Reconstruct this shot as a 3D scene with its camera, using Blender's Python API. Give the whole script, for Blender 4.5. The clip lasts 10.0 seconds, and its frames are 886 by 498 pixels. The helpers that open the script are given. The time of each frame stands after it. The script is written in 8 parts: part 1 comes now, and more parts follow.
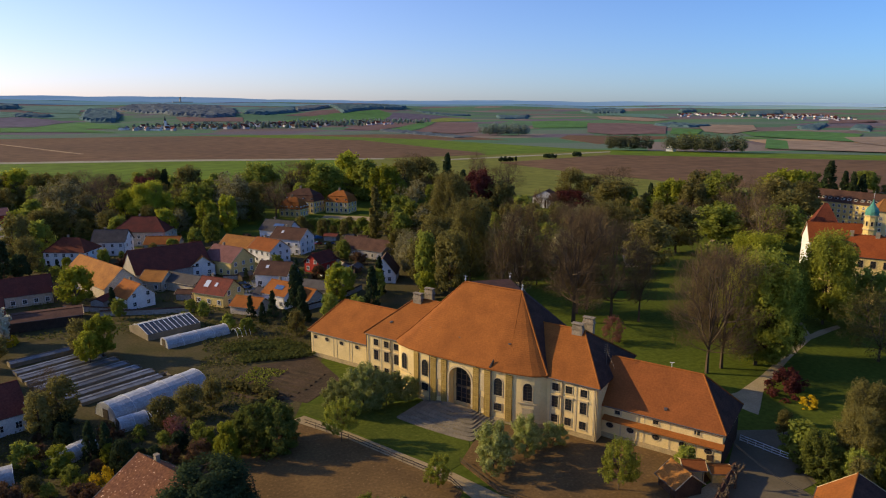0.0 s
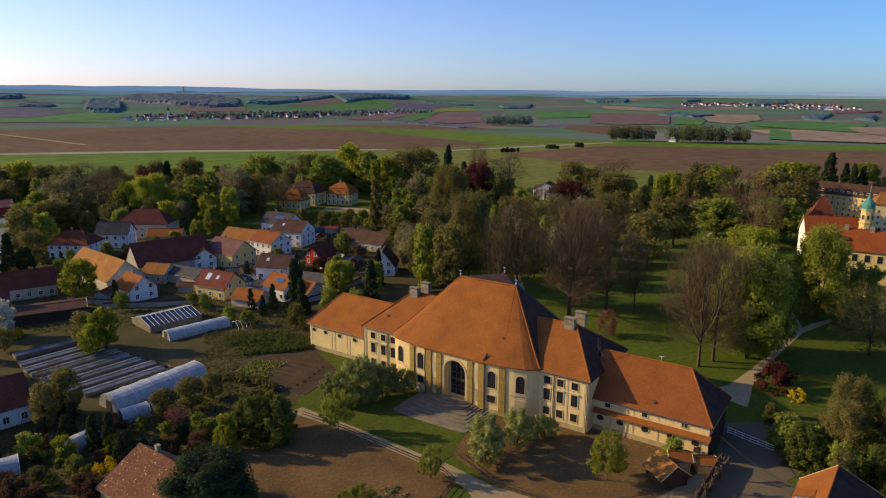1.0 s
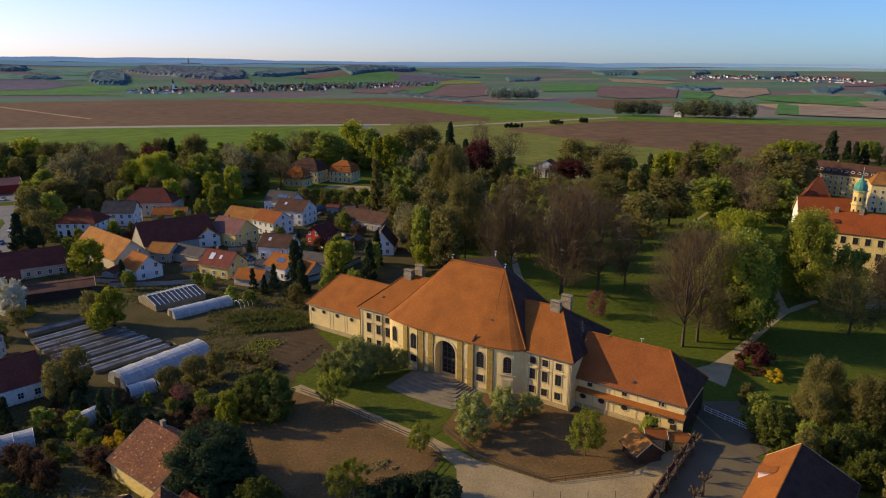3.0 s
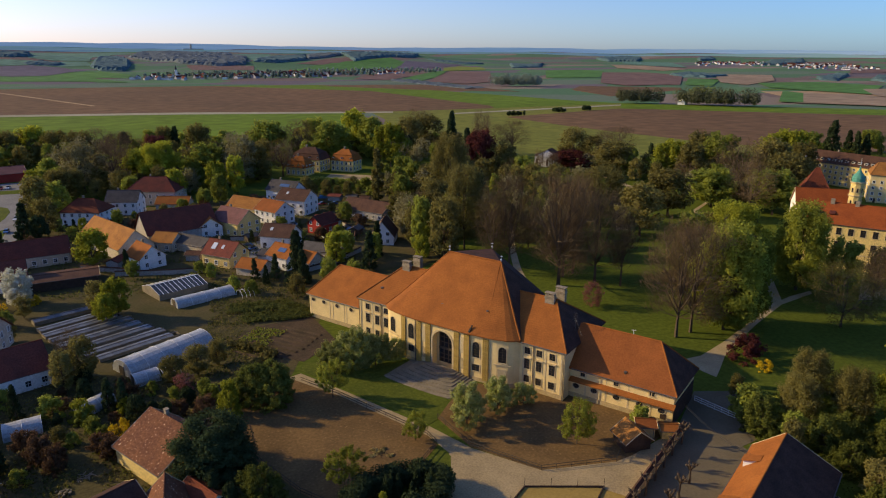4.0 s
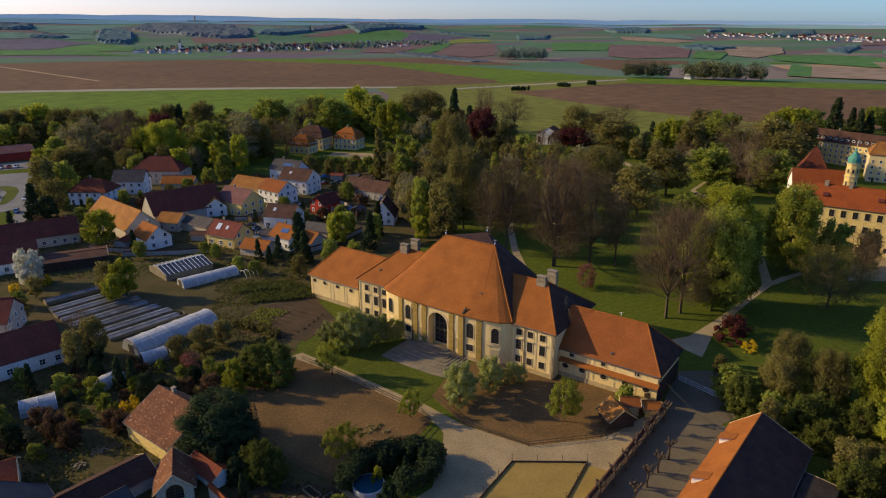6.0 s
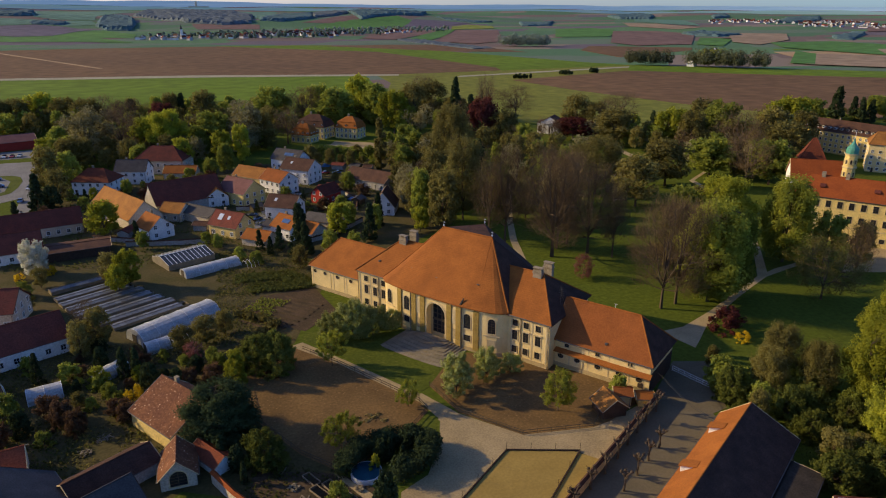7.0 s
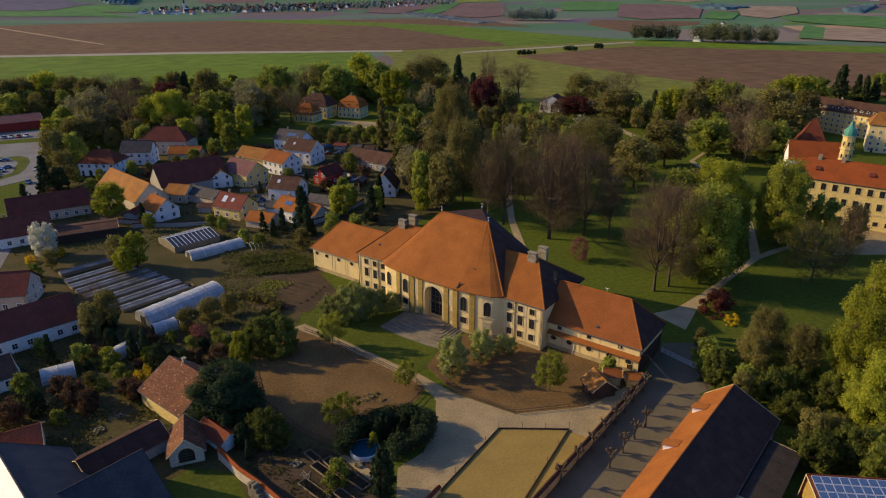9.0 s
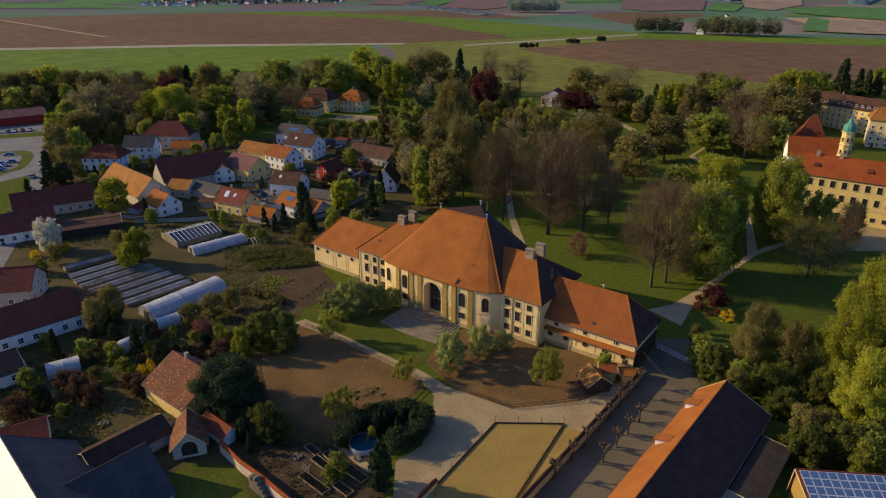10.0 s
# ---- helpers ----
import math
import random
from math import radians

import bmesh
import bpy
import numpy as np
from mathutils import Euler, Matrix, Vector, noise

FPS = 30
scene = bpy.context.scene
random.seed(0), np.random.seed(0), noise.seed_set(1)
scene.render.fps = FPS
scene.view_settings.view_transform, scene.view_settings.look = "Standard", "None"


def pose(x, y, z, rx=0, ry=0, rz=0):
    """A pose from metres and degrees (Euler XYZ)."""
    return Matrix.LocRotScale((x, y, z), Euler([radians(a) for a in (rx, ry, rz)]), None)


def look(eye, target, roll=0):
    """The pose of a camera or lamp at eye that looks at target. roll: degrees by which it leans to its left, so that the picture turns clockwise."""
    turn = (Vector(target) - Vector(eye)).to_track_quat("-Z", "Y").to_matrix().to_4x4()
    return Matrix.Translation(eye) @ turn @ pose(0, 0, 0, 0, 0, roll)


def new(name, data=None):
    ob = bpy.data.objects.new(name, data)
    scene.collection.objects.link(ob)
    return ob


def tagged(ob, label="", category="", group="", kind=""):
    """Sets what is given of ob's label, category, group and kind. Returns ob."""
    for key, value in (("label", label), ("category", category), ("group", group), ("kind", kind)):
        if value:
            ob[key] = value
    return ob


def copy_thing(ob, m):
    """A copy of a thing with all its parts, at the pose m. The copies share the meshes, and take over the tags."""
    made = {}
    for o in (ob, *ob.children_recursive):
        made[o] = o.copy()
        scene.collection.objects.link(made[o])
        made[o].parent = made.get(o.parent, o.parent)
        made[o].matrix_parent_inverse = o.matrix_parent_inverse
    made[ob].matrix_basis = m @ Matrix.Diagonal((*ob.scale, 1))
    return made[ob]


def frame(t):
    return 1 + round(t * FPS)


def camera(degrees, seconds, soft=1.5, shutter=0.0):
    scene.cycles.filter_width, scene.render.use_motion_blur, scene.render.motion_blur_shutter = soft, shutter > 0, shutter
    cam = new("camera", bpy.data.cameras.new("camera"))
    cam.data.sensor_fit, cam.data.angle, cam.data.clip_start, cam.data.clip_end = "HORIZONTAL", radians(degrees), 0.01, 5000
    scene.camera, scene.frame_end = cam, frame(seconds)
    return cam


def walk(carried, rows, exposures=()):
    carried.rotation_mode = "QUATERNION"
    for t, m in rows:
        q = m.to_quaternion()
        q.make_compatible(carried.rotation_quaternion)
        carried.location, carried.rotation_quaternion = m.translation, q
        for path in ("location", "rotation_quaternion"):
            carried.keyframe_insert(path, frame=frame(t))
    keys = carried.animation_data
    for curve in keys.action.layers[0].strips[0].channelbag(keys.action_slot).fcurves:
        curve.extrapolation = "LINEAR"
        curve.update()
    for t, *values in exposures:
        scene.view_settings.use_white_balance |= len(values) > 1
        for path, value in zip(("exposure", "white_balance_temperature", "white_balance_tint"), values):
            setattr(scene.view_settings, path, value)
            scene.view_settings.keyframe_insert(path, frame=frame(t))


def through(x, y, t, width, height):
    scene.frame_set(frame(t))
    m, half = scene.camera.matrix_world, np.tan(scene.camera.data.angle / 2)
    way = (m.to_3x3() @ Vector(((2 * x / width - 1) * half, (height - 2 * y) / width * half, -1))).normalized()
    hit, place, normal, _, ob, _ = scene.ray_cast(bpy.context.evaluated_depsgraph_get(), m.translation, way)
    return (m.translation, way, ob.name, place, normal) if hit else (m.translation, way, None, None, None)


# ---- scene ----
cam = camera(67.2, 10.0, 1.1)
PATH = [
    (0, (-1.789, -5.56, 59.252), (-0.949, -3.793, 58.838), 0.1),
    (0.5, (-1.466, -6.879, 60.033), (-0.632, -5.111, 59.608), 0.1),
    (1, (-1.173, -8.225, 60.898), (-0.345, -6.459, 60.454), 0.1),
    (1.5, (-1.018, -9.579, 61.793), (-0.196, -7.816, 61.33), 0.1),
    (2, (-0.787, -10.92, 62.734), (0.028, -9.159, 62.251), 0.1),
    (2.5, (-0.568, -12.281, 63.647), (0.241, -10.523, 63.144), 0.1),
    (4, (-0.087, -16.202, 66.449), (0.703, -14.452, 65.888), 0.2),
    (4.5, (0.093, -17.38, 67.363), (0.876, -15.634, 66.782), 0.1),
    (5, (0.213, -18.54, 68.272), (0.99, -16.797, 67.672), 0.1),
    (5.5, (0.325, -19.615, 69.174), (1.095, -17.876, 68.556), 0.1),
    (7, (0.657, -22.745, 71.856), (1.409, -21.019, 71.183), 0.1),
    (7.5, (0.847, -23.667, 72.683), (1.592, -21.944, 71.992), 0.0),
    (8, (0.859, -24.567, 73.589), (1.598, -22.849, 72.88), 0.0),
    (8.5, (0.961, -25.429, 74.443), (1.695, -23.716, 73.717), 0.0),
    (9, (0.975, -26.382, 75.383), (1.703, -24.674, 74.64), 0.0),
    (9.5, (1.141, -27.226, 76.282), (1.862, -25.523, 75.52), 0.0),
    (10, (1.267, -28.068, 77.091), (1.984, -26.365, 76.326), -0.0),
]
walk(cam, [(t, look(eye, target, roll)) for t, eye, target, roll in PATH])

# ---------------------------------------------------------------- light
SUN_FROM = Vector((-0.82, 0.57, 0.0)).normalized()
SUN_ELEVATION = 22.5
sun_dir = Vector((SUN_FROM.x * math.cos(radians(SUN_ELEVATION)), SUN_FROM.y * math.cos(radians(SUN_ELEVATION)), math.sin(radians(SUN_ELEVATION))))
sun_data = bpy.data.lights.new("sun", "SUN")
sun_data.energy, sun_data.angle, sun_data.color = 5.0, radians(0.6), (1.0, 0.77, 0.40)
sun = new("sun", sun_data)
sun.matrix_world = look(sun_dir * 300, (0, 0, 0))

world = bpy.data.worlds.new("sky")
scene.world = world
world.use_nodes = True
wn, wl = world.node_tree.nodes, world.node_tree.links
wn.clear()
sky = wn.new("ShaderNodeTexSky")
sky.sky_type, sky.sun_disc = "NISHITA", False
sky.sun_elevation, sky.sun_rotation = radians(SUN_ELEVATION), math.atan2(SUN_FROM.x, SUN_FROM.y)
sky.air_density, sky.dust_density, sky.ozone_density, sky.altitude = 1.0, 0.8, 4.5, 400
bg = wn.new("ShaderNodeBackground")
bg.inputs["Strength"].default_value = 0.16
wo = wn.new("ShaderNodeOutputWorld")
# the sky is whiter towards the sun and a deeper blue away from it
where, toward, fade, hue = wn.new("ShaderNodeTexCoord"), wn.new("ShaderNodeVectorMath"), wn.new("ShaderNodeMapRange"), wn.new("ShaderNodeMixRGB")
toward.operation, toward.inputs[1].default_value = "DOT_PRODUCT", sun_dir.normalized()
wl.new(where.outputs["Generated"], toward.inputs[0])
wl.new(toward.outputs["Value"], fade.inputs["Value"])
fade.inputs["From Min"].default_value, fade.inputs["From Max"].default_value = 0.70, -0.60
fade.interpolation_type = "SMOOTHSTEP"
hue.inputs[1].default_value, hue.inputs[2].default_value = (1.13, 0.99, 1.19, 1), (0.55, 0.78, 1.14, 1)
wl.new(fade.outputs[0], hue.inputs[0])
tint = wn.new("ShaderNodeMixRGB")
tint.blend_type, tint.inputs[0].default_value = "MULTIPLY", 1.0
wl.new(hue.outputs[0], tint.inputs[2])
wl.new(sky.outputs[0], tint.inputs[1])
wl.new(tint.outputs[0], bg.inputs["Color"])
wl.new(bg.outputs[0], wo.inputs["Surface"])


# ---------------------------------------------------------------- materials
def mat(name, a, b, scale=0.5, rough=0.85, bump=0.15, fine=9.0, metal=0.0, rows=0.0, spec=0.06, spots=None, vary=0.0, grain=0.24, spot_from=0.60):
    """Two colours mixed by coarse and fine noise, with fine relief; rows: height of courses; spots: a third colour in patches."""
    m = bpy.data.materials.new(name)
    m.use_nodes = True
    nt = m.node_tree
    N, L = nt.nodes, nt.links
    p = N["Principled BSDF"]
    p.inputs["Roughness"].default_value, p.inputs["Metallic"].default_value = rough, metal
    p.inputs["Specular IOR Level"].default_value = spec
    co = N.new("ShaderNodeTexCoord")
    n1 = N.new("ShaderNodeTexNoise")
    n1.inputs["Scale"].default_value, n1.inputs["Detail"].default_value = scale, 5
    n2 = N.new("ShaderNodeTexNoise")
    n2.inputs["Scale"].default_value, n2.inputs["Detail"].default_value = scale * fine, 4
    for n in (n1, n2):
        L.new(co.outputs["Object"], n.inputs["Vector"])
    r1 = N.new("ShaderNodeMapRange")
    r1.inputs["From Min"].default_value, r1.inputs["From Max"].default_value = 0.3, 0.7
    L.new(n1.outputs["Fac"], r1.inputs["Value"])
    mx = N.new("ShaderNodeMixRGB")
    mx.inputs[1].default_value, mx.inputs[2].default_value = (*a, 1), (*b, 1)
    L.new(r1.outputs[0], mx.inputs[0])
    col = mx.outputs[0]
    if spots:
        r3 = N.new("ShaderNodeMapRange")
        r3.inputs["From Min"].default_value, r3.inputs["From Max"].default_value = spot_from, spot_from + 0.05
        L.new(n2.outputs["Fac"], r3.inputs["Value"])
        m3 = N.new("ShaderNodeMixRGB")
        m3.inputs[2].default_value = (*spots, 1)
        L.new(r3.outputs[0], m3.inputs[0])
        L.new(col, m3.inputs[1])
        col = m3.outputs[0]
    r2 = N.new("ShaderNodeMapRange")
    r2.inputs["From Min"].default_value, r2.inputs["From Max"].default_value = 0.3, 0.7
    r2.inputs["To Min"].default_value, r2.inputs["To Max"].default_value = 1 - grain, 1 + grain
    L.new(n2.outputs["Fac"], r2.inputs["Value"])
    m2 = N.new("ShaderNodeMixRGB")
    m2.blend_type = "MULTIPLY"
    m2.inputs[0].default_value = 1.0
    L.new(col, m2.inputs[1])
    L.new(r2.outputs[0], m2.inputs[2])
    col = m2.outputs[0]
    if vary:
        oi = N.new("ShaderNodeObjectInfo")
        rv = N.new("ShaderNodeMapRange")
        rv.inputs["To Min"].default_value, rv.inputs["To Max"].default_value = 1 - vary, 1 + vary
        L.new(oi.outputs["Random"], rv.inputs["Value"])
        mv = N.new("ShaderNodeMixRGB")
        mv.blend_type = "MULTIPLY"
        mv.inputs[0].default_value = 1.0
        L.new(col, mv.inputs[1])
        L.new(rv.outputs[0], mv.inputs[2])
        col = mv.outputs[0]
    L.new(col, p.inputs["Base Color"])
    bu = N.new("ShaderNodeBump")
    bu.inputs["Strength"].default_value, bu.inputs["Distance"].default_value = bump, 0.08
    L.new(n2.outputs["Fac"], bu.inputs["Height"])
    last = bu
    if rows:
        wv = N.new("ShaderNodeTexWave")
        wv.bands_direction = "Z"
        wv.inputs["Scale"].default_value, wv.inputs["Distortion"].default_value = 2 * math.pi / 20 / rows, 0.6
        L.new(co.outputs["Object"], wv.inputs["Vector"])
        b2 = N.new("ShaderNodeBump")
        b2.inputs["Strength"].default_value, b2.inputs["Distance"].default_value = 0.28, 0.05
        L.new(wv.outputs["Fac"], b2.inputs["Height"])
        L.new(bu.outputs[0], b2.inputs["Normal"])
        last = b2
    L.new(last.outputs[0], p.inputs["Normal"])
    return m


def leaf_mat(name, a, b, through=0.3):
    """Foliage: colour varies from clump to clump and from tree to tree; some light shines through."""
    m = bpy.data.materials.new(name)
    m.use_nodes = True
    N, L = m.node_tree.nodes, m.node_tree.links
    N.clear()
    geo, oi = N.new("ShaderNodeNewGeometry"), N.new("ShaderNodeObjectInfo")
    mx = N.new("ShaderNodeMixRGB")
    mx.inputs[1].default_value, mx.inputs[2].default_value = (*a, 1), (*b, 1)
    co, no, ad, hf = N.new("ShaderNodeTexCoord"), N.new("ShaderNodeTexNoise"), N.new("ShaderNodeMath"), N.new("ShaderNodeMapRange")
    no.inputs["Scale"].default_value, no.inputs["Detail"].default_value = 5.0, 2
    L.new(co.outputs["Object"], no.inputs["Vector"])
    hf.inputs["From Min"].default_value, hf.inputs["From Max"].default_value = 0.32, 0.68
    hf.inputs["To Min"].default_value, hf.inputs["To Max"].default_value = 0.0, 0.65
    L.new(no.outputs["Fac"], hf.inputs["Value"])
    ad.operation, ad.inputs[2].default_value = "MULTIPLY_ADD", 0.0
    ad.inputs[1].default_value = 0.35
    L.new(geo.outputs["Random Per Island"], ad.inputs[0])
    L.new(hf.outputs[0], ad.inputs[2])
    L.new(ad.outputs[0], mx.inputs[0])
    rv = N.new("ShaderNodeMapRange")
    rv.inputs["To Min"].default_value, rv.inputs["To Max"].default_value = 0.72, 1.25
    L.new(oi.outputs["Random"], rv.inputs["Value"])
    mv = N.new("ShaderNodeMixRGB")
    mv.blend_type, mv.inputs[0].default_value = "MULTIPLY", 1.0
    L.new(mx.outputs[0], mv.inputs[1])
    L.new(rv.outputs[0], mv.inputs[2])
    d, t, s, o = N.new("ShaderNodeBsdfDiffuse"), N.new("ShaderNodeBsdfTranslucent"), N.new("ShaderNodeMixShader"), N.new("ShaderNodeOutputMaterial")
    L.new(mv.outputs[0], d.inputs[0])
    L.new(mv.outputs[0], t.inputs[0])
    s.inputs[0].default_value = through
    L.new(d.outputs[0], s.inputs[1])
    L.new(t.outputs[0], s.inputs[2])
    L.new(s.outputs[0], o.inputs[0])
    return m


TILE = mat("terracotta_tiles", (0.318, 0.11, 0.025), (0.235, 0.08, 0.02), 0.3, 0.8, 0.3, 11, rows=0.3, grain=0.15)
TILE_EAST = mat("deep_orange_tiles", (0.265, 0.086, 0.024), (0.195, 0.064, 0.019), 0.3, 0.8, 0.3, 11, rows=0.3, grain=0.15)
TILE_RED = mat("red_tiles", (0.199, 0.055, 0.028), (0.129, 0.041, 0.023), 0.35, 0.8, 0.3, 10, rows=0.3, grain=0.25, vary=0.2)
TILE_DARK = mat("dark_red_tiles", (0.175, 0.048, 0.031), (0.110, 0.037, 0.027), 0.35, 0.8, 0.3, 10, rows=0.3, grain=0.25, vary=0.2)
TILE_BROWN = mat("brown_tiles", (0.098, 0.051, 0.033), (0.062, 0.034, 0.024), 0.35, 0.8, 0.3, 10, rows=0.3, grain=0.25, vary=0.2)
TILE_PINK = mat("faded_purple_tiles", (0.193, 0.091, 0.078), (0.135, 0.064, 0.058), 0.35, 0.8, 0.3, 10, rows=0.3, grain=0.22)
TILE_OCHRE = mat("ochre_tiles", (0.33, 0.145, 0.036), (0.22, 0.095, 0.028), 0.35, 0.8, 0.3, 10, rows=0.3, grain=0.25, vary=0.15)
TILE_BRIGHT = mat("bright_red_tiles", (0.270, 0.070, 0.019), (0.210, 0.054, 0.017), 0.25, 0.8, 0.25, 12, rows=0.3, grain=0.2)
TILE_WORN = mat("worn_patched_tiles", (0.185, 0.08, 0.038), (0.125, 0.055, 0.032), 0.5, 0.85, 0.35, 5.5, rows=0.3, spots=(0.62, 0.45, 0.31), spot_from=0.655, grain=0.3)
SLATE = mat("slate_roof", (0.081, 0.072, 0.068), (0.052, 0.048, 0.047), 0.4, 0.65, 0.25, 10, grain=0.22)
# dark old tiles of shed and coping; also painted shade on roof slopes
OLD_AND_SHADED_TILE = mat("old_and_shaded_tiles", (0.088, 0.046, 0.032), (0.05, 0.029, 0.022), 0.5, 0.85, 0.3, 9, rows=0.3, grain=0.25)
TAR = mat("weathered_roofing_felt", (0.055, 0.044, 0.034), (0.036, 0.03, 0.024), 0.4, 0.9, 0.2, 9, grain=0.25)
GREY_ROOF = mat("grey_fibre_cement", (0.114, 0.102, 0.090), (0.078, 0.069, 0.060), 0.4, 0.85, 0.2, 9)
PLASTER = mat("cream_plaster", (0.767, 0.578, 0.265), (0.659, 0.491, 0.221), 0.4, 0.9, 0.12, 9, spots=(0.56, 0.41, 0.18), grain=0.12)
PLINTH = mat("stained_plinth", (0.46, 0.34, 0.17), (0.36, 0.27, 0.14), 0.6, 0.9, 0.2, 8)
SANDSTONE = mat("ochre_sandstone", (0.38, 0.255, 0.07), (0.3, 0.2, 0.055), 0.8, 0.9, 0.2, 8, vary=0.1)
TRIM = mat("pale_stone_trim", (0.58, 0.45, 0.25), (0.49, 0.38, 0.21), 0.8, 0.9, 0.1, 8)
WHITE = mat("white_render", (0.80, 0.77, 0.72), (0.68, 0.65, 0.60), 0.35, 0.9, 0.08, 9, grain=0.14)
YELLOW = mat("yellow_render", (0.70, 0.53, 0.19), (0.63, 0.46, 0.17), 0.3, 0.9, 0.06, 9)
BEIGE = mat("beige_render", (0.55, 0.46, 0.34), (0.48, 0.40, 0.30), 0.3, 0.9, 0.08, 9)
GREY_WALL = mat("grey_render", (0.42, 0.38, 0.33), (0.34, 0.31, 0.27), 0.3, 0.9, 0.1, 9)
RED_WALL = mat("red_render", (0.40, 0.05, 0.035), (0.32, 0.042, 0.03), 0.3, 0.9, 0.06, 9)
STONE = mat("grey_stone_steps", (0.25, 0.205, 0.135), (0.17, 0.142, 0.095), 0.5, 0.85, 0.25, 8, vary=0.1)
CHIMNEY = mat("weathered_chimney_render", (0.34, 0.275, 0.19), (0.20, 0.165, 0.115), 1.2, 0.9, 0.3, 6)
WOOD_DARK = mat("dark_timber", (0.075, 0.05, 0.035), (0.05, 0.034, 0.025), 1.0, 0.8, 0.2, 8)
WOOD_GREY = mat("weathered_timber", (0.1, 0.078, 0.052), (0.065, 0.052, 0.036), 1.0, 0.85, 0.25, 8)
WOOD_PALE = mat("bleached_timber", (0.26, 0.20, 0.13), (0.17, 0.13, 0.085), 1.0, 0.85, 0.25, 8)
METAL = mat("zinc_pipe", (0.16, 0.14, 0.12), (0.11, 0.10, 0.09), 1.0, 0.5, 0.05, 8, metal=0.5)
IRON = mat("black_iron", (0.03, 0.03, 0.032), (0.022, 0.022, 0.024), 2.0, 0.5, 0.05, 8, metal=0.6)
WHITE_PAINT = mat("white_painted_wood", (0.75, 0.74, 0.70), (0.66, 0.65, 0.61), 1.0, 0.6, 0.05, 8)
PIPE_WHITE = mat("white_plastic", (0.72, 0.72, 0.70), (0.62, 0.62, 0.60), 1.0, 0.45, 0.05, 8)
COPPER = mat("green_patina_copper", (0.10, 0.30, 0.22), (0.07, 0.22, 0.17), 1.0, 0.55, 0.1, 8)
FILM = mat("milky_greenhouse_film", (0.44, 0.43, 0.40), (0.30, 0.30, 0.285), 0.5, 0.35, 0.3, 6, spec=0.5)
PANEL_FRAME = mat("aluminium_frame", (0.62, 0.63, 0.65), (0.55, 0.56, 0.57), 1.0, 0.4, 0.03, 8, metal=0.3)
# cell blue is lightened: part of the sky's reflection sits in the colour
SOLAR = mat("blue_solar_cells", (0.075, 0.125, 0.24), (0.055, 0.10, 0.20), 1.5, 0.2, 0.02, 8, spec=0.6)
POOL_BLUE = mat("blue_pool_cover", (0.012, 0.07, 0.10), (0.01, 0.05, 0.075), 0.8, 0.4, 0.1, 6)

GRASS = mat("meadow_grass", (0.101, 0.120, 0.017), (0.062, 0.082, 0.013), 0.06, 0.95, 0.4, 20, spots=(0.095, 0.096, 0.022), spot_from=0.62)
LAWN = mat("park_lawn", (0.095, 0.111, 0.014), (0.062, 0.078, 0.012), 0.09, 0.95, 0.4, 16, grain=0.24, spots=(0.098, 0.10, 0.022), spot_from=0.62)
SAND_BROWN = mat("trodden_brown_sand", (0.185, 0.110, 0.042), (0.123, 0.075, 0.031), 0.16, 0.95, 0.4, 12, grain=0.2, spots=(0.185, 0.118, 0.05), spot_from=0.64)
SAND_OCHRE = mat("ochre_riding_sand", (0.33, 0.225, 0.062), (0.26, 0.175, 0.048), 0.15, 0.95, 0.25, 14, grain=0.10)
GRAVEL = mat("pale_gravel", (0.375, 0.28, 0.145), (0.28, 0.21, 0.11), 0.22, 0.95, 0.3, 14, grain=0.18)
PATH_SAND = mat("trodden_park_gravel", (0.40, 0.31, 0.17), (0.30, 0.235, 0.13), 0.25, 0.95, 0.3, 12, grain=0.2)
ASPHALT = mat("worn_asphalt", (0.163, 0.131, 0.081), (0.120, 0.098, 0.061), 0.15, 0.9, 0.15, 14, grain=0.10)
ASPHALT_GREY = mat("grey_road_asphalt", (0.22, 0.21, 0.195), (0.165, 0.16, 0.15), 0.1, 0.9, 0.12, 14)
SOIL = mat("dark_garden_soil", (0.094, 0.062, 0.037), (0.053, 0.040, 0.022), 0.2, 0.95, 0.5, 10)
GARDEN = mat("rough_garden_ground", (0.062, 0.057, 0.019), (0.098, 0.075, 0.033), 0.14, 0.95, 0.4, 12)
FIELD_BROWN = mat("ploughed_field", (0.158, 0.092, 0.045), (0.122, 0.073, 0.038), 0.006, 0.95, 0.3, 10)
FIELD_GREEN = mat("winter_wheat_field", (0.120, 0.180, 0.014), (0.096, 0.146, 0.013), 0.006, 0.95, 0.3, 10)
FIELD_OLIVE = mat("rough_meadow", (0.172, 0.175, 0.03), (0.138, 0.145, 0.026), 0.01, 0.95, 0.3, 10)
FIELD_OCHRE = mat("dry_stubble_field", (0.38, 0.26, 0.14), (0.31, 0.21, 0.115), 0.006, 0.95, 0.3, 10)
TRACK = mat("pale_field_track", (0.36, 0.32, 0.22), (0.28, 0.25, 0.17), 0.05, 0.95, 0.2, 8)

BARK = mat("bark", (0.11, 0.08, 0.052), (0.068, 0.05, 0.034), 1.0, 0.95, 0.5, 6)
TWIG = leaf_mat("bare_twigs", (0.210, 0.142, 0.073), (0.126, 0.086, 0.048), 0.15)
LEAF_FRESH = leaf_mat("fresh_spring_leaves", (0.395, 0.390, 0.040), (0.210, 0.234, 0.031), 0.50)
LEAF_YOUNG = leaf_mat("young_green_leaves", (0.343, 0.346, 0.049), (0.181, 0.202, 0.032), 0.50)
LEAF_GREEN = leaf_mat("green_leaves", (0.327, 0.345, 0.055), (0.177, 0.208, 0.042), 0.48)
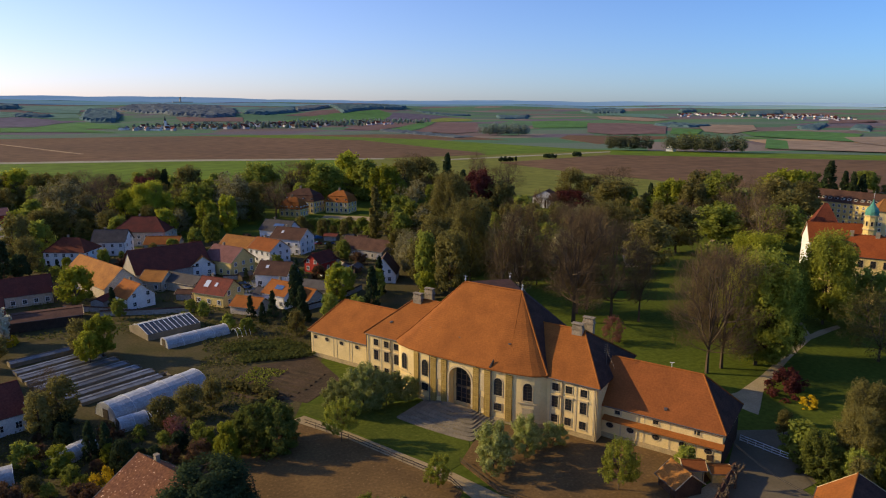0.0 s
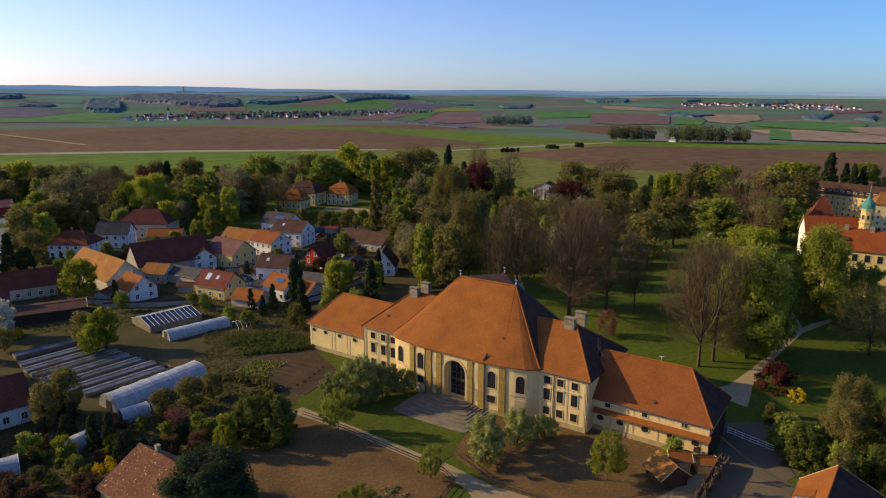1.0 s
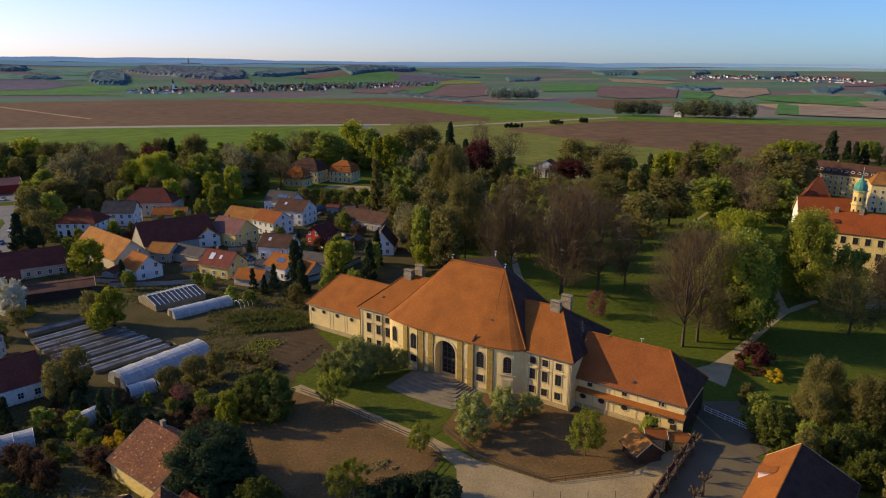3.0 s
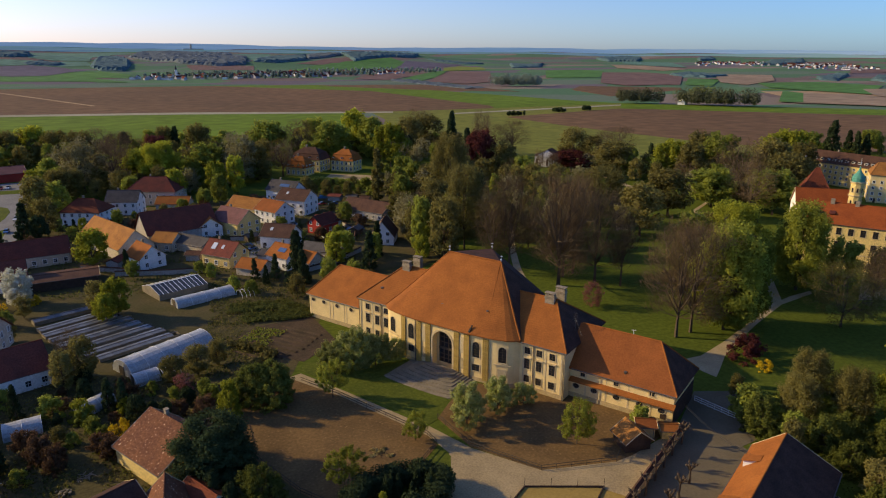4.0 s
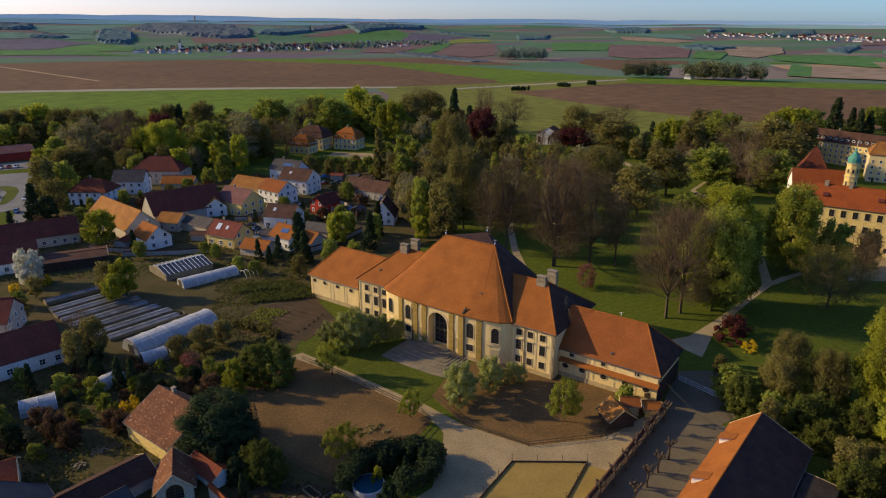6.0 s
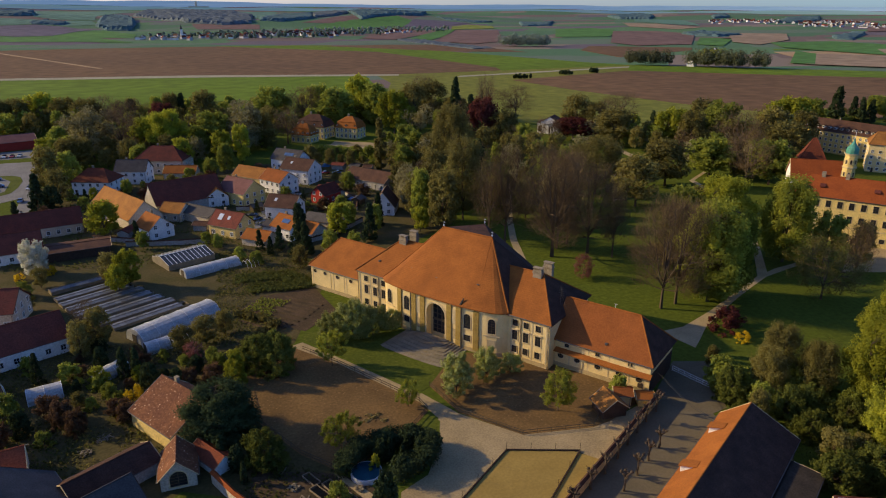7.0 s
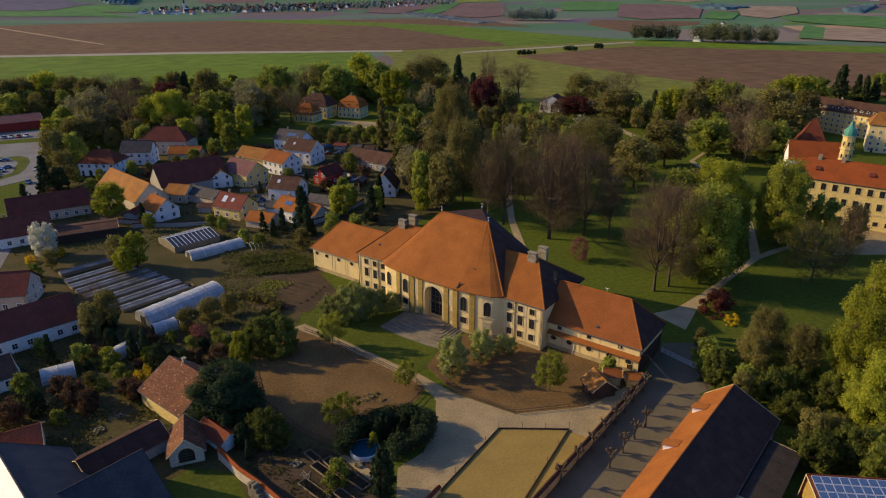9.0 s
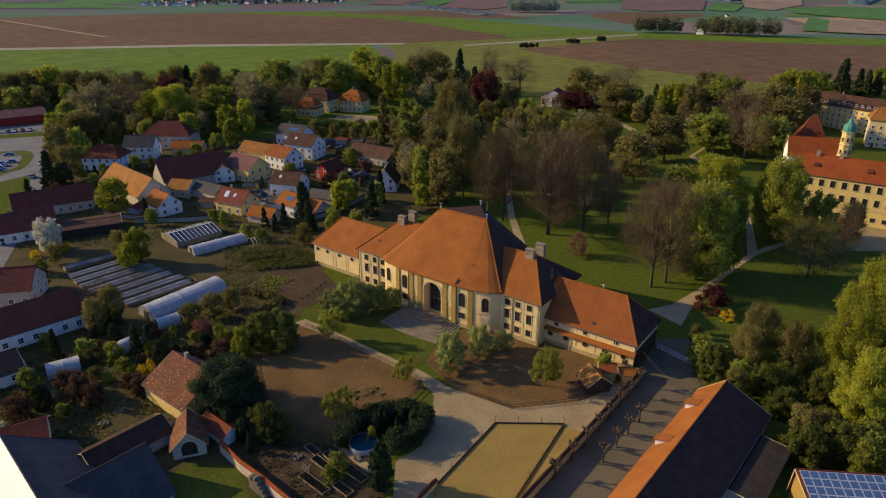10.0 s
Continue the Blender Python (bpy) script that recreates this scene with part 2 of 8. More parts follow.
LEAF_OLIVE = leaf_mat("budding_olive_leaves", (0.225, 0.195, 0.055), (0.14, 0.122, 0.042), 0.45)
# distant woods: bluish haze is mixed into the leaf colour
LEAF_FAR = leaf_mat("haze_tinted_woodland", (0.287, 0.356, 0.282), (0.213, 0.270, 0.218), 0.50)
LEAF_COPSE = leaf_mat("dull_budding_copse", (0.175, 0.175, 0.08), (0.105, 0.12, 0.078), 0.4)
LEAF_WILLOW = leaf_mat("pale_grey_willow_buds", (0.385, 0.346, 0.159), (0.219, 0.192, 0.099), 0.40)
LEAF_HERB = leaf_mat("low_garden_growth", (0.132, 0.138, 0.030), (0.063, 0.071, 0.023), 0.35)
LEAF_DARK = leaf_mat("dark_conifer_needles", (0.056, 0.075, 0.030), (0.031, 0.046, 0.021), 0.25)
LEAF_COPPER = leaf_mat("copper_beech_leaves", (0.155, 0.046, 0.038), (0.079, 0.030, 0.028), 0.40)
LEAF_PINK = leaf_mat("reddish_blossom", (0.344, 0.150, 0.127), (0.198, 0.082, 0.060), 0.40)
LEAF_WHITE = leaf_mat("white_blossom", (0.880, 0.850, 0.718), (0.481, 0.476, 0.304), 0.45)
LEAF_APPLE = leaf_mat("apple_leaves_and_blossom", (0.414, 0.420, 0.149), (0.161, 0.190, 0.040), 0.46)
LEAF_YELLOW = leaf_mat("forsythia_blossom", (0.713, 0.483, 0.023), (0.460, 0.345, 0.023), 0.40)
LEAF_RUST = leaf_mat("rusty_spring_leaves", (0.172, 0.098, 0.052), (0.086, 0.057, 0.034), 0.40)
LEAF_DEEP = leaf_mat("deep_green_leaves", (0.169, 0.182, 0.034), (0.085, 0.101, 0.026), 0.40)


def glass(name, tint, rough=0.08):
    m = bpy.data.materials.new(name)
    m.use_nodes = True
    p = m.node_tree.nodes["Principled BSDF"]
    p.inputs["Base Color"].default_value = (*tint, 1)
    p.inputs["Roughness"].default_value, p.inputs["Specular IOR Level"].default_value = rough, 0.5
    return m


PANE = glass("dark_window_glass", (0.018, 0.020, 0.024))
# pale base colour stands for the sky mirrored in skylights
PANE_SKY = glass("skylight_glass_sky_reflection", (0.55, 0.58, 0.62), 0.08)
CAR_GLASS = glass("car_glass", (0.02, 0.022, 0.025), 0.05)


# ---------------------------------------------------------------- mesh helpers
def box(bm, x0, y0, z0, x1, y1, z1):
    v = [bm.verts.new((x, y, z)) for z in (z0, z1) for x, y in ((x0, y0), (x1, y0), (x1, y1), (x0, y1))]
    for f in ((3, 2, 1, 0), (4, 5, 6, 7), (0, 1, 5, 4), (1, 2, 6, 5), (2, 3, 7, 6), (3, 0, 4, 7)):
        bm.faces.new([v[i] for i in f])
    return v


def prism(bm, poly, z0, z1):
    """A closed upright prism over a plan polygon, anticlockwise."""
    lo = [bm.verts.new((x, y, z0)) for x, y in poly]
    hi = [bm.verts.new((x, y, z1)) for x, y in poly]
    bm.faces.new(lo[::-1])
    bm.faces.new(hi)
    for i in range(len(poly)):
        j = (i + 1) % len(poly)
        bm.faces.new((lo[i], lo[j], hi[j], hi[i]))


def solid(bm, verts, faces):
    v = [bm.verts.new(p) for p in verts]
    for f in faces:
        bm.faces.new([v[i] for i in f])


def slab(bm, top, thick):
    """A sloping slab: its upper face given, thickness straight down."""
    n = len(top)
    solid(bm, list(top) + [(x, y, z - thick) for x, y, z in top],
          [tuple(range(n)), tuple(range(2 * n - 1, n - 1, -1))] + [(i, i + n, (i + 1) % n + n, (i + 1) % n) for i in range(n)])


def tube(bm, a, b, r0, r1=None, sides=6):
    a, b = Vector(a), Vector(b)
    r1 = r0 if r1 is None else r1
    q = (b - a).to_track_quat("Z", "Y")
    ring = [[bm.verts.new(p + q @ Vector((r * math.cos(k), r * math.sin(k), 0))) for k in np.arange(sides) * 2 * math.pi / sides] for p, r in ((a, r0), (b, r1))]
    for i in range(sides):
        j = (i + 1) % sides
        bm.faces.new((ring[0][i], ring[0][j], ring[1][j], ring[1][i]))
    bm.faces.new(ring[0][::-1])
    bm.faces.new(ring[1])


def pipe(bm, pts, r, sides=5):
    """One continuous bent tube through the points."""
    pts = [Vector(q) for q in pts]
    rings = []
    for i, q in enumerate(pts):
        way = (pts[min(i + 1, len(pts) - 1)] - pts[max(i - 1, 0)]).to_track_quat("Z", "Y")
        rings.append([bm.verts.new(q + way @ Vector((r * math.cos(t), r * math.sin(t), 0))) for t in np.arange(sides) * 2 * math.pi / sides])
    for a, b in zip(rings, rings[1:]):
        for k in range(sides):
            bm.faces.new((a[k], a[(k + 1) % sides], b[(k + 1) % sides], b[k]))
    bm.faces.new(rings[0][::-1])
    bm.faces.new(rings[-1])


def arched(bm, cx, outer, inner, y0, y1):
    """A solid between an inner and an outer outline of equal length, from y0 to y1."""
    n = len(inner)
    v = [[bm.verts.new((cx + x, y, z)) for x, z in line] for line in (inner, outer) for y in (y0, y1)]
    for k in range(n - 1):
        for a, b in ((0, 2), (3, 1), (1, 0), (2, 3)):
            bm.faces.new((v[a][k], v[a][k + 1], v[b][k + 1], v[b][k]))
    for k in (0, n - 1):
        bm.faces.new((v[0][k], v[1][k], v[3][k], v[2][k]))


def finish(bm, name, *materials):
    bmesh.ops.recalc_face_normals(bm, faces=bm.faces)
    me = bpy.data.meshes.new(name)
    bm.to_mesh(me)
    bm.free()
    for m in materials:
        me.materials.append(m)
    return me


def part(name, bm, material, parent=None, label=""):
    ob = new(name, finish(bm, name, material))
    ob.parent = parent
    return tagged(ob, label) if label else ob


def shared(name, mesh, parent, m):
    ob = new(name, mesh)
    ob.parent = parent
    ob.matrix_basis = m
    return ob


def thing(name, m, label, category, group=""):
    ob = new(name)
    ob.matrix_world = m
    return tagged(ob, label, category, group)


def B():
    return bmesh.new()


# ---------------------------------------------------------------- ground
def land(x, y):
    """Height of the land: level near by, rising to low hills in the distance."""
    r = math.hypot(x, y)
    if r < 1500:
        return 0.0
    az = math.atan2(x, y)
    top = 96 - 26 * max(-0.3, min(1.2, az))
    k = min(1.0, (r - 1500) / 3300)
    h = top * (0.35 * k + 0.65 * k * k)
    h += min(1, (r - 1500) / 900) * 5 * math.sin(x / 310 + 1.0) * math.sin(y / 270 + 0.4)
    h += min(1, max(0, (r - 3300) / 1200)) * 6 * math.sin(x / 190) * math.sin(y / 230 + 2.0)
    # three low knolls
    for kx, ky, wx, wy, up in ((1010, 3050, 430, 300, 34), (330, 2750, 420, 260, 22), (-330, 3000, 240, 300, 30)):
        h += up * math.exp(-(((x - kx) / wx) ** 2 + ((y - ky) / wy) ** 2))
    return h


def ground_sheet():
    m = bpy.data.materials.new("countryside")
    m.use_nodes = True
    N, L = m.node_tree.nodes, m.node_tree.links
    p = N["Principled BSDF"]
    p.inputs["Roughness"].default_value, p.inputs["Specular IOR Level"].default_value = 0.95, 0.02
    co = N.new("ShaderNodeTexCoord")
    mp = N.new("ShaderNodeMapping")
    mp.inputs["Rotation"].default_value = (0, 0, 0.42)
    mp.inputs["Scale"].default_value = (1 / 300, 1 / 150, 0)
    L.new(co.outputs["Object"], mp.inputs["Vector"])
    vo = N.new("ShaderNodeTexVoronoi")
    vo.distance = "CHEBYCHEV"
    vo.inputs["Scale"].default_value, vo.inputs["Randomness"].default_value = 1.0, 0.75
    L.new(mp.outputs[0], vo.inputs["Vector"])
    sp = N.new("ShaderNodeSeparateColor")
    L.new(vo.outputs["Color"], sp.inputs[0])
    cr = N.new("ShaderNodeValToRGB")
    cr.color_ramp.interpolation = "CONSTANT"
    # far field colours, shifted towards blue to hold the distance haze
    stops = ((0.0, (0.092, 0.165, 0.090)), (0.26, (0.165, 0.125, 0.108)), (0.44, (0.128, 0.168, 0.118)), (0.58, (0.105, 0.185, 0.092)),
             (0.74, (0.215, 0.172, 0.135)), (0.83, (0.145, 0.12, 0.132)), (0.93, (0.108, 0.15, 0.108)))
    cr.color_ramp.elements[0].color = (*stops[0][1], 1)
    cr.color_ramp.elements[1].position, cr.color_ramp.elements[1].color = stops[1][0], (*stops[1][1], 1)
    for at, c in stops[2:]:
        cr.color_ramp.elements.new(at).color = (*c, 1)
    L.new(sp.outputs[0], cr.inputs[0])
    # near the village the sheet is grass
    ln = N.new("ShaderNodeVectorMath")
    ln.operation = "LENGTH"
    L.new(co.outputs["Object"], ln.inputs[0])
    far = N.new("ShaderNodeMapRange")
    far.inputs["From Min"].default_value, far.inputs["From Max"].default_value = 640, 660
    L.new(ln.outputs["Value"], far.inputs["Value"])
    n1 = N.new("ShaderNodeTexNoise")
    n1.inputs["Scale"].default_value, n1.inputs["Detail"].default_value = 0.05, 6
    L.new(co.outputs["Object"], n1.inputs["Vector"])
    g = N.new("ShaderNodeMixRGB")
    g.inputs[1].default_value, g.inputs[2].default_value = (0.066, 0.085, 0.013, 1), (0.104, 0.127, 0.017, 1)
    L.new(n1.outputs["Fac"], g.inputs[0])
    mx = N.new("ShaderNodeMixRGB")
    L.new(far.outputs[0], mx.inputs[0])
    L.new(g.outputs[0], mx.inputs[1])
    L.new(cr.outputs[0], mx.inputs[2])
    n2 = N.new("ShaderNodeTexNoise")
    n2.inputs["Scale"].default_value, n2.inputs["Detail"].default_value = 0.9, 5
    L.new(co.outputs["Object"], n2.inputs["Vector"])
    r2 = N.new("ShaderNodeMapRange")
    r2.inputs["From Min"].default_value, r2.inputs["From Max"].default_value = 0.3, 0.7
    r2.inputs["To Min"].default_value, r2.inputs["To Max"].default_value = 0.75, 1.2
    L.new(n2.outputs["Fac"], r2.inputs["Value"])
    m2 = N.new("ShaderNodeMixRGB")
    m2.blend_type, m2.inputs[0].default_value = "MULTIPLY", 1.0
    L.new(mx.outputs[0], m2.inputs[1])
    L.new(r2.outputs[0], m2.inputs[2])
    L.new(m2.outputs[0], p.inputs["Base Color"])
    rings = [0, 200, 400, 700, 1000, 1300, 1500] + list(range(1560, 6001, 60))
    spokes = 360
    verts, faces = [(0, 0, 0)], []
    for r in rings[1:]:
        for k in range(spokes):
            a = 2 * math.pi * k / spokes
            x, y = r * math.sin(a), r * math.cos(a)
            verts.append((x, y, land(x, y)))
    for k in range(spokes):
        faces.append((0, 1 + (k + 1) % spokes, 1 + k))
    for i in range(len(rings) - 2):
        a, b = 1 + i * spokes, 1 + (i + 1) * spokes
        for k in range(spokes):
            j = (k + 1) % spokes
            faces.append((a + k, a + j, b + j, b + k))
    me = bpy.data.meshes.new("ground")
    me.from_pydata(verts, [], faces)
    me.materials.append(m)
    for q in me.polygons:
        q.use_smooth = True
    tagged(new("ground", me), "rolling farmland with meadows and ploughed fields to the horizon", "ground", kind="structure")


ground_sheet()


def backdrop(r, base, rise, seed, colours, label, glow=0.5):
    """A far hill line beyond the fields, all round the view, in stretched patches of distant wood and field; haze is
    put into its colour and glow.
    """
    m = bpy.data.materials.new("hazy_distance")
    m.use_nodes = True
    N, L = m.node_tree.nodes, m.node_tree.links
    q = N["Principled BSDF"]
    q.inputs["Roughness"].default_value, q.inputs["Specular IOR Level"].default_value = 1.0, 0.0
    co, mp, no, cr = N.new("ShaderNodeTexCoord"), N.new("ShaderNodeMapping"), N.new("ShaderNodeTexNoise"), N.new("ShaderNodeValToRGB")
    mp.inputs["Scale"].default_value = (1 / 330, 1 / 330, 1 / 9)
    no.inputs["Scale"].default_value, no.inputs["Detail"].default_value = 1.0, 3
    L.new(co.outputs["Object"], mp.inputs["Vector"])
    L.new(mp.outputs[0], no.inputs["Vector"])
    L.new(no.outputs["Fac"], cr.inputs[0])
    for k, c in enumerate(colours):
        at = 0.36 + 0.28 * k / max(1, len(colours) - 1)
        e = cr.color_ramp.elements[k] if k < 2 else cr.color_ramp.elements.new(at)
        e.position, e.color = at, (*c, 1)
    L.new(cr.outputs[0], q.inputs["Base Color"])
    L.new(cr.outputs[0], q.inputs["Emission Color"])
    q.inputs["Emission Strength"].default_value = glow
    verts, faces = [], []
    n = 260
    for k in range(n + 1):
        a = radians(-70 + 190 * k / n)
        x, y = r * math.sin(a), r * math.cos(a)
        h = base(a) + rise * (0.55 * noise.noise((a * 5, seed, 0)) + 0.25 * noise.noise((a * 19, seed, 3)) + 0.08 * noise.noise((a * 90, seed, 5)))
        verts += [(x, y, -20), (x, y, h), (x * 1.02, y * 1.02, h - 4)]
    for k in range(n):
        s = 3 * k
        faces += [(s, s + 3, s + 4, s + 1), (s + 1, s + 4, s + 5, s + 2)]
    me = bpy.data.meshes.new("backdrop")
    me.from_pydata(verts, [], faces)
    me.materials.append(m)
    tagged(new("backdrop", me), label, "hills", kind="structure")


bend = lambda a: max(-0.3, min(1.2, a))
backdrop(4780, lambda a: 122 - 26 * bend(a), 22, 1.3, ((0.20, 0.30, 0.42), (0.24, 0.34, 0.44)), "wooded hills on the horizon in painted pale blue haze")
backdrop(4350, lambda a: 90 - 22 * bend(a), 22, 7.9, ((0.13, 0.21, 0.28), (0.19, 0.27, 0.28), (0.15, 0.25, 0.25)), "wooded hills before the horizon in painted blue-green haze")


def patch(name, poly, z, material, label, category="ground", sink=0.3):
    bm = B()
    area = sum(poly[i - 1][0] * poly[i][1] - poly[i][0] * poly[i - 1][1] for i in range(len(poly)))
    poly = list(poly) if area > 0 else list(poly)[::-1]
    prism(bm, poly, -sink, z)
    ob = part(name, bm, material)
    return tagged(ob, label, category, kind="structure")


def far_patch(name, poly, z, material, label):
    return patch(name, poly, z, material, label, "field")


# surfaces near by
patch("ground", ((-60, 45), (12, 45), (12, 62), (22, 66.5), (10, 90), (10, 103), (24, 116), (40, 150), (95, 185), (112, 300), (60, 312), (-48, 300), (-52, 130)), 0.02, GARDEN, "rough village ground of gardens, soil and grass")
patch("ground", ((10.6, 102), (10.3, 90.2), (16.6, 74.9), (21.9, 67.3), (33.5, 71.5), (41.7, 78.5), (41.4, 81.9), (30.8, 102.8), (23.9, 113.4), (15.9, 112.4)), 0.05, SAND_BROWN, "trodden brown sand of a horse paddock")
patch("path", ((22.9, 114.8), (30.8, 102.8), (41.4, 81.9), (43.4, 83.2), (32.6, 103.7), (25.8, 115.7)), 0.06, GRAVEL, "pale gravel garden path beside the paddock", "path")
patch("pavement", ((42.8, 85), (46.8, 75.3), (54.5, 64.7), (67.5, 61.6), (71.3, 62), (80.5, 64.4), (83, 63.6), (72.6, 57.9), (63.2, 53.2), (60.4, 57.1), (49.6, 61.9), (33.2, 51), (29.3, 44), (24, 46), (29.2, 59.1), (34.7, 61.3), (40.5, 69.5), (42.6, 75.6), (41.4, 81.9)), 0.07, GRAVEL, "pale gravel forecourt", "forecourt")
patch("ground", ((45.4, 86.8), (50.8, 92.2), (58.4, 96.5), (66.1, 91.1), (71.0, 82.9), (73.4, 84.2), (83.9, 66.6), (79.5, 64.6), (71.3, 62), (67.5, 61.6), (54.5, 64.7), (46.9, 75.7)), 0.05, SAND_BROWN, "trodden brown earth in front of the hall")
patch("ground", ((49.6, 61.9), (60.2, 57.0), (63.0, 53.4), (43.0, 42.2), (31.8, 48.8), (33.2, 51)), 0.10, SAND_OCHRE, "ochre sand of a fenced riding yard")
patch("ground", ((27.5, 120.3), (37.8, 118.6), (45.8, 111.3), (50.5, 93.4), (47.9, 87.7), (43.1, 85.4), (32.9, 104.7), (26.1, 117.1)), 0.045, LAWN, "mown lawn in front of the steps")
patch("ground", ((13.3, 137.7), (21.2, 145.9), (35.7, 147), (37.7, 129.2), (27.7, 121.2), (18.7, 130.1)), 0.05, SOIL, "dark dug soil of a vegetable plot")
patch("road", ((87.4, 66.7), (90.9, 56.3), (90.5, 52), (27.5, 19.4), (20, 28), (45.4, 43.1), (80.8, 63.8)), 0.05, ASPHALT, "worn asphalt of a yard between wall and barn", "yard")
patch("road", ((85.6, 66.3), (97.9, 75.1), (106.8, 71.3), (98, 62), (94.9, 56.7), (90.9, 56.3), (87.4, 66.7)), 0.046, ASPHALT, "worn asphalt apron by the gate", "yard")
patch("path", ((105.2, 87.6), (112.0, 87.4), (124.2, 91.6), (140.2, 98.4), (154.8, 104.4), (164.6, 106.9), (174.1, 107.8), (172.9, 106.0), (157.0, 103.2), (149.8, 100.3), (139.0, 95.8), (125.0, 89.2), (116.8, 85.0), (110.8, 80.6), (107.0, 78.0)), 0.05, PATH_SAND, "sandy gravel park path", "path")
patch("path", ((154.9, 104.5), (158.2, 103.7), (175.0, 121.9), (190.5, 139.6), (207.4, 161.2), (221.8, 201.2), (247.4, 216.6), (246.9, 218.1), (219.2, 201.6), (204.9, 160.8), (188.9, 140.5), (173.0, 122.9)), 0.06, PATH_SAND, "sandy gravel park path among trees", "path")
patch("path", ((240.6, 306.3), (243.2, 305.3), (238.4, 281.9), (232.7, 255.4), (228.2, 254.3), (234.1, 280.3)), 0.05, PATH_SAND, "sandy gravel park path among trees", "path")
patch("path", ((156.5, 251.9), (131.5, 212.6), (114.5, 180.5), (105.3, 161.6), (96.3, 138.9), (89.7, 117.2), (91.4, 116.5), (98.7, 137.9), (107.4, 160.6), (116.5, 179.6), (133.8, 211.6), (159.4, 250.7)), 0.055, PATH_SAND, "narrow gravel park path behind the hall", "path")
patch("path", ((166.8, 187.5), (171.8, 186.2), (207.2, 231.8), (200.0, 231.1)), 0.05, PATH_SAND, "shaded gravel park path", "path")
patch("ground", ((33.5, 71.5), (41.5, 78.1), (42.5, 74.5), (39.5, 68), (34.2, 61.4), (30.6, 66.3)), 0.075, LAWN, "grass strip between paddock and forecourt")
patch("pavement", ((88, 340.4), (116.7, 312.2), (127.5, 328.8), (114.7, 346.5), (97.3, 357.5)), 0.05, GRAVEL, "pale gravel court of the manor", "court")
patch("road", ((-51.5, 206.7), (-50.4, 253.4), (-52.2, 292.2), (-54.4, 348.9), (-110, 352), (-110, 366), (-52.7, 361.6), (-46.7, 289.9), (-45.5, 251.3), (-45.9, 199.1), (-47.6, 150), (-53, 150)), 0.06, ASPHALT_GREY, "grey asphalt village road", "road")
patch("road", ((-110, 366), (-84, 365.6), (-65.2, 361.3), (-54.6, 360.9), (-50.4, 323.8), (-51.2, 311), (-51.4, 296), (-51.6, 284.5), (-62, 276), (-110, 290)), 0.09, ASPHALT_GREY, "pale grey asphalt of a road junction", "road")
patch("ground", ((-78.3, 333.9), (-60.9, 331), (-57.3, 326.9), (-55.2, 317.6), (-55.4, 304.2), (-56.7, 295.4), (-68.3, 281.7), (-95, 284), (-95, 336)), 0.14, LAWN, "mown grass island beside the road")
patch("pavement", ((-84, 288), (-66, 289), (-59.5, 299), (-60, 318), (-64, 326), (-84, 328)), 0.18, ASPHALT_GREY, "grey asphalt car park within the grass", "car park")
patch("pavement", ((-100, 372), (-53.9, 373.6), (-56.7, 396), (-100, 394)), 0.05, ASPHALT_GREY, "grey asphalt car park of a store", "car park")
patch("pavement", ((18, 224.5), (36.5, 228.4), (38, 212.4), (24.4, 202.9), (17.9, 213.8)), 0.05, ASPHALT_GREY, "grey paved yard between houses", "yard")
patch("ground", ((-7.8, 69.2), (-2.7, 73), (4.2, 68.6), (6, 55), (-7.5, 55)), 0.05, LAWN, "small shaded lawn behind the chapel")
patch("pavement", ((180, 97), (201.5, 88), (222, 101), (204, 112)), 0.05, GRAVEL, "pale gravel forecourt of the palace", "court")

# fields beyond the trees
far_patch("field_green", ((-300, 640), (-320, 880), (44, 802), (238, 752), (198, 560), (0, 580)), 0.10, FIELD_GREEN, "bright green winter wheat field")
far_patch("field_track", ((-320, 880), (-322, 900), (46, 829), (280, 752), (274, 735), (44, 802)), 0.25, TRACK, "pale country road between fields")
far_patch("field_brown", ((-322, 900), (-420, 1767), (-43, 1754), (124, 1542), (402, 1198), (435, 796), (420, 754), (280, 752), (46, 829)), 0.15, FIELD_BROWN, "wide ploughed brown field")
far_patch("field_green", ((124, 1542), (332, 1557), (527, 1168), (602, 836), (629, 764), (420, 754), (435, 796), (402, 1198)), 0.2, FIELD_GREEN, "long green wheat field")
far_patch("field_brown", ((356, 1442), (657, 1456), (654, 1088), (527, 1168)), 0.3, FIELD_BROWN, "ploughed brown field")
far_patch("field_brown", ((370, 638), (568, 688), (800, 479), (1000, 260), (1000, 130), (600, 215), (440, 320), (405, 400), (379, 523)), 0.15, FIELD_BROWN, "ploughed brown field behind the park")
far_patch("field_meadow", ((238, 660), (370, 638), (379, 523), (405, 400), (440, 320), (420, 300), (330, 318), (262, 345), (230, 380), (198, 560)), 0.12, FIELD_OLIVE, "olive green rough meadow")
far_patch("field_meadow", ((280, 752), (420, 754), (629, 764), (568, 688), (370, 638), (238, 660), (250, 740)), 0.11, FIELD_OLIVE, "olive green rough meadow along the track")
far_patch("field_green", ((629, 764), (700, 704), (900, 520), (900, 440), (800, 479), (568, 688)), 0.2, FIELD_GREEN, "green strip of wheat")
far_patch("field_brown", ((1336, 1740), (1573, 1643), (983, 1023), (722, 906), (784, 1109)), 0.3, FIELD_BROWN, "ploughed brown field by the copse")
far_patch("field_green", ((1290, 1112), (1851, 1125), (1450, 879), (1130, 959)), 0.4, FIELD_GREEN, "green field")
far_patch("field_stubble", ((1089, 924), (1395, 845), (1011, 609), (919, 695)), 0.3, FIELD_OCHRE, "dry ochre field")
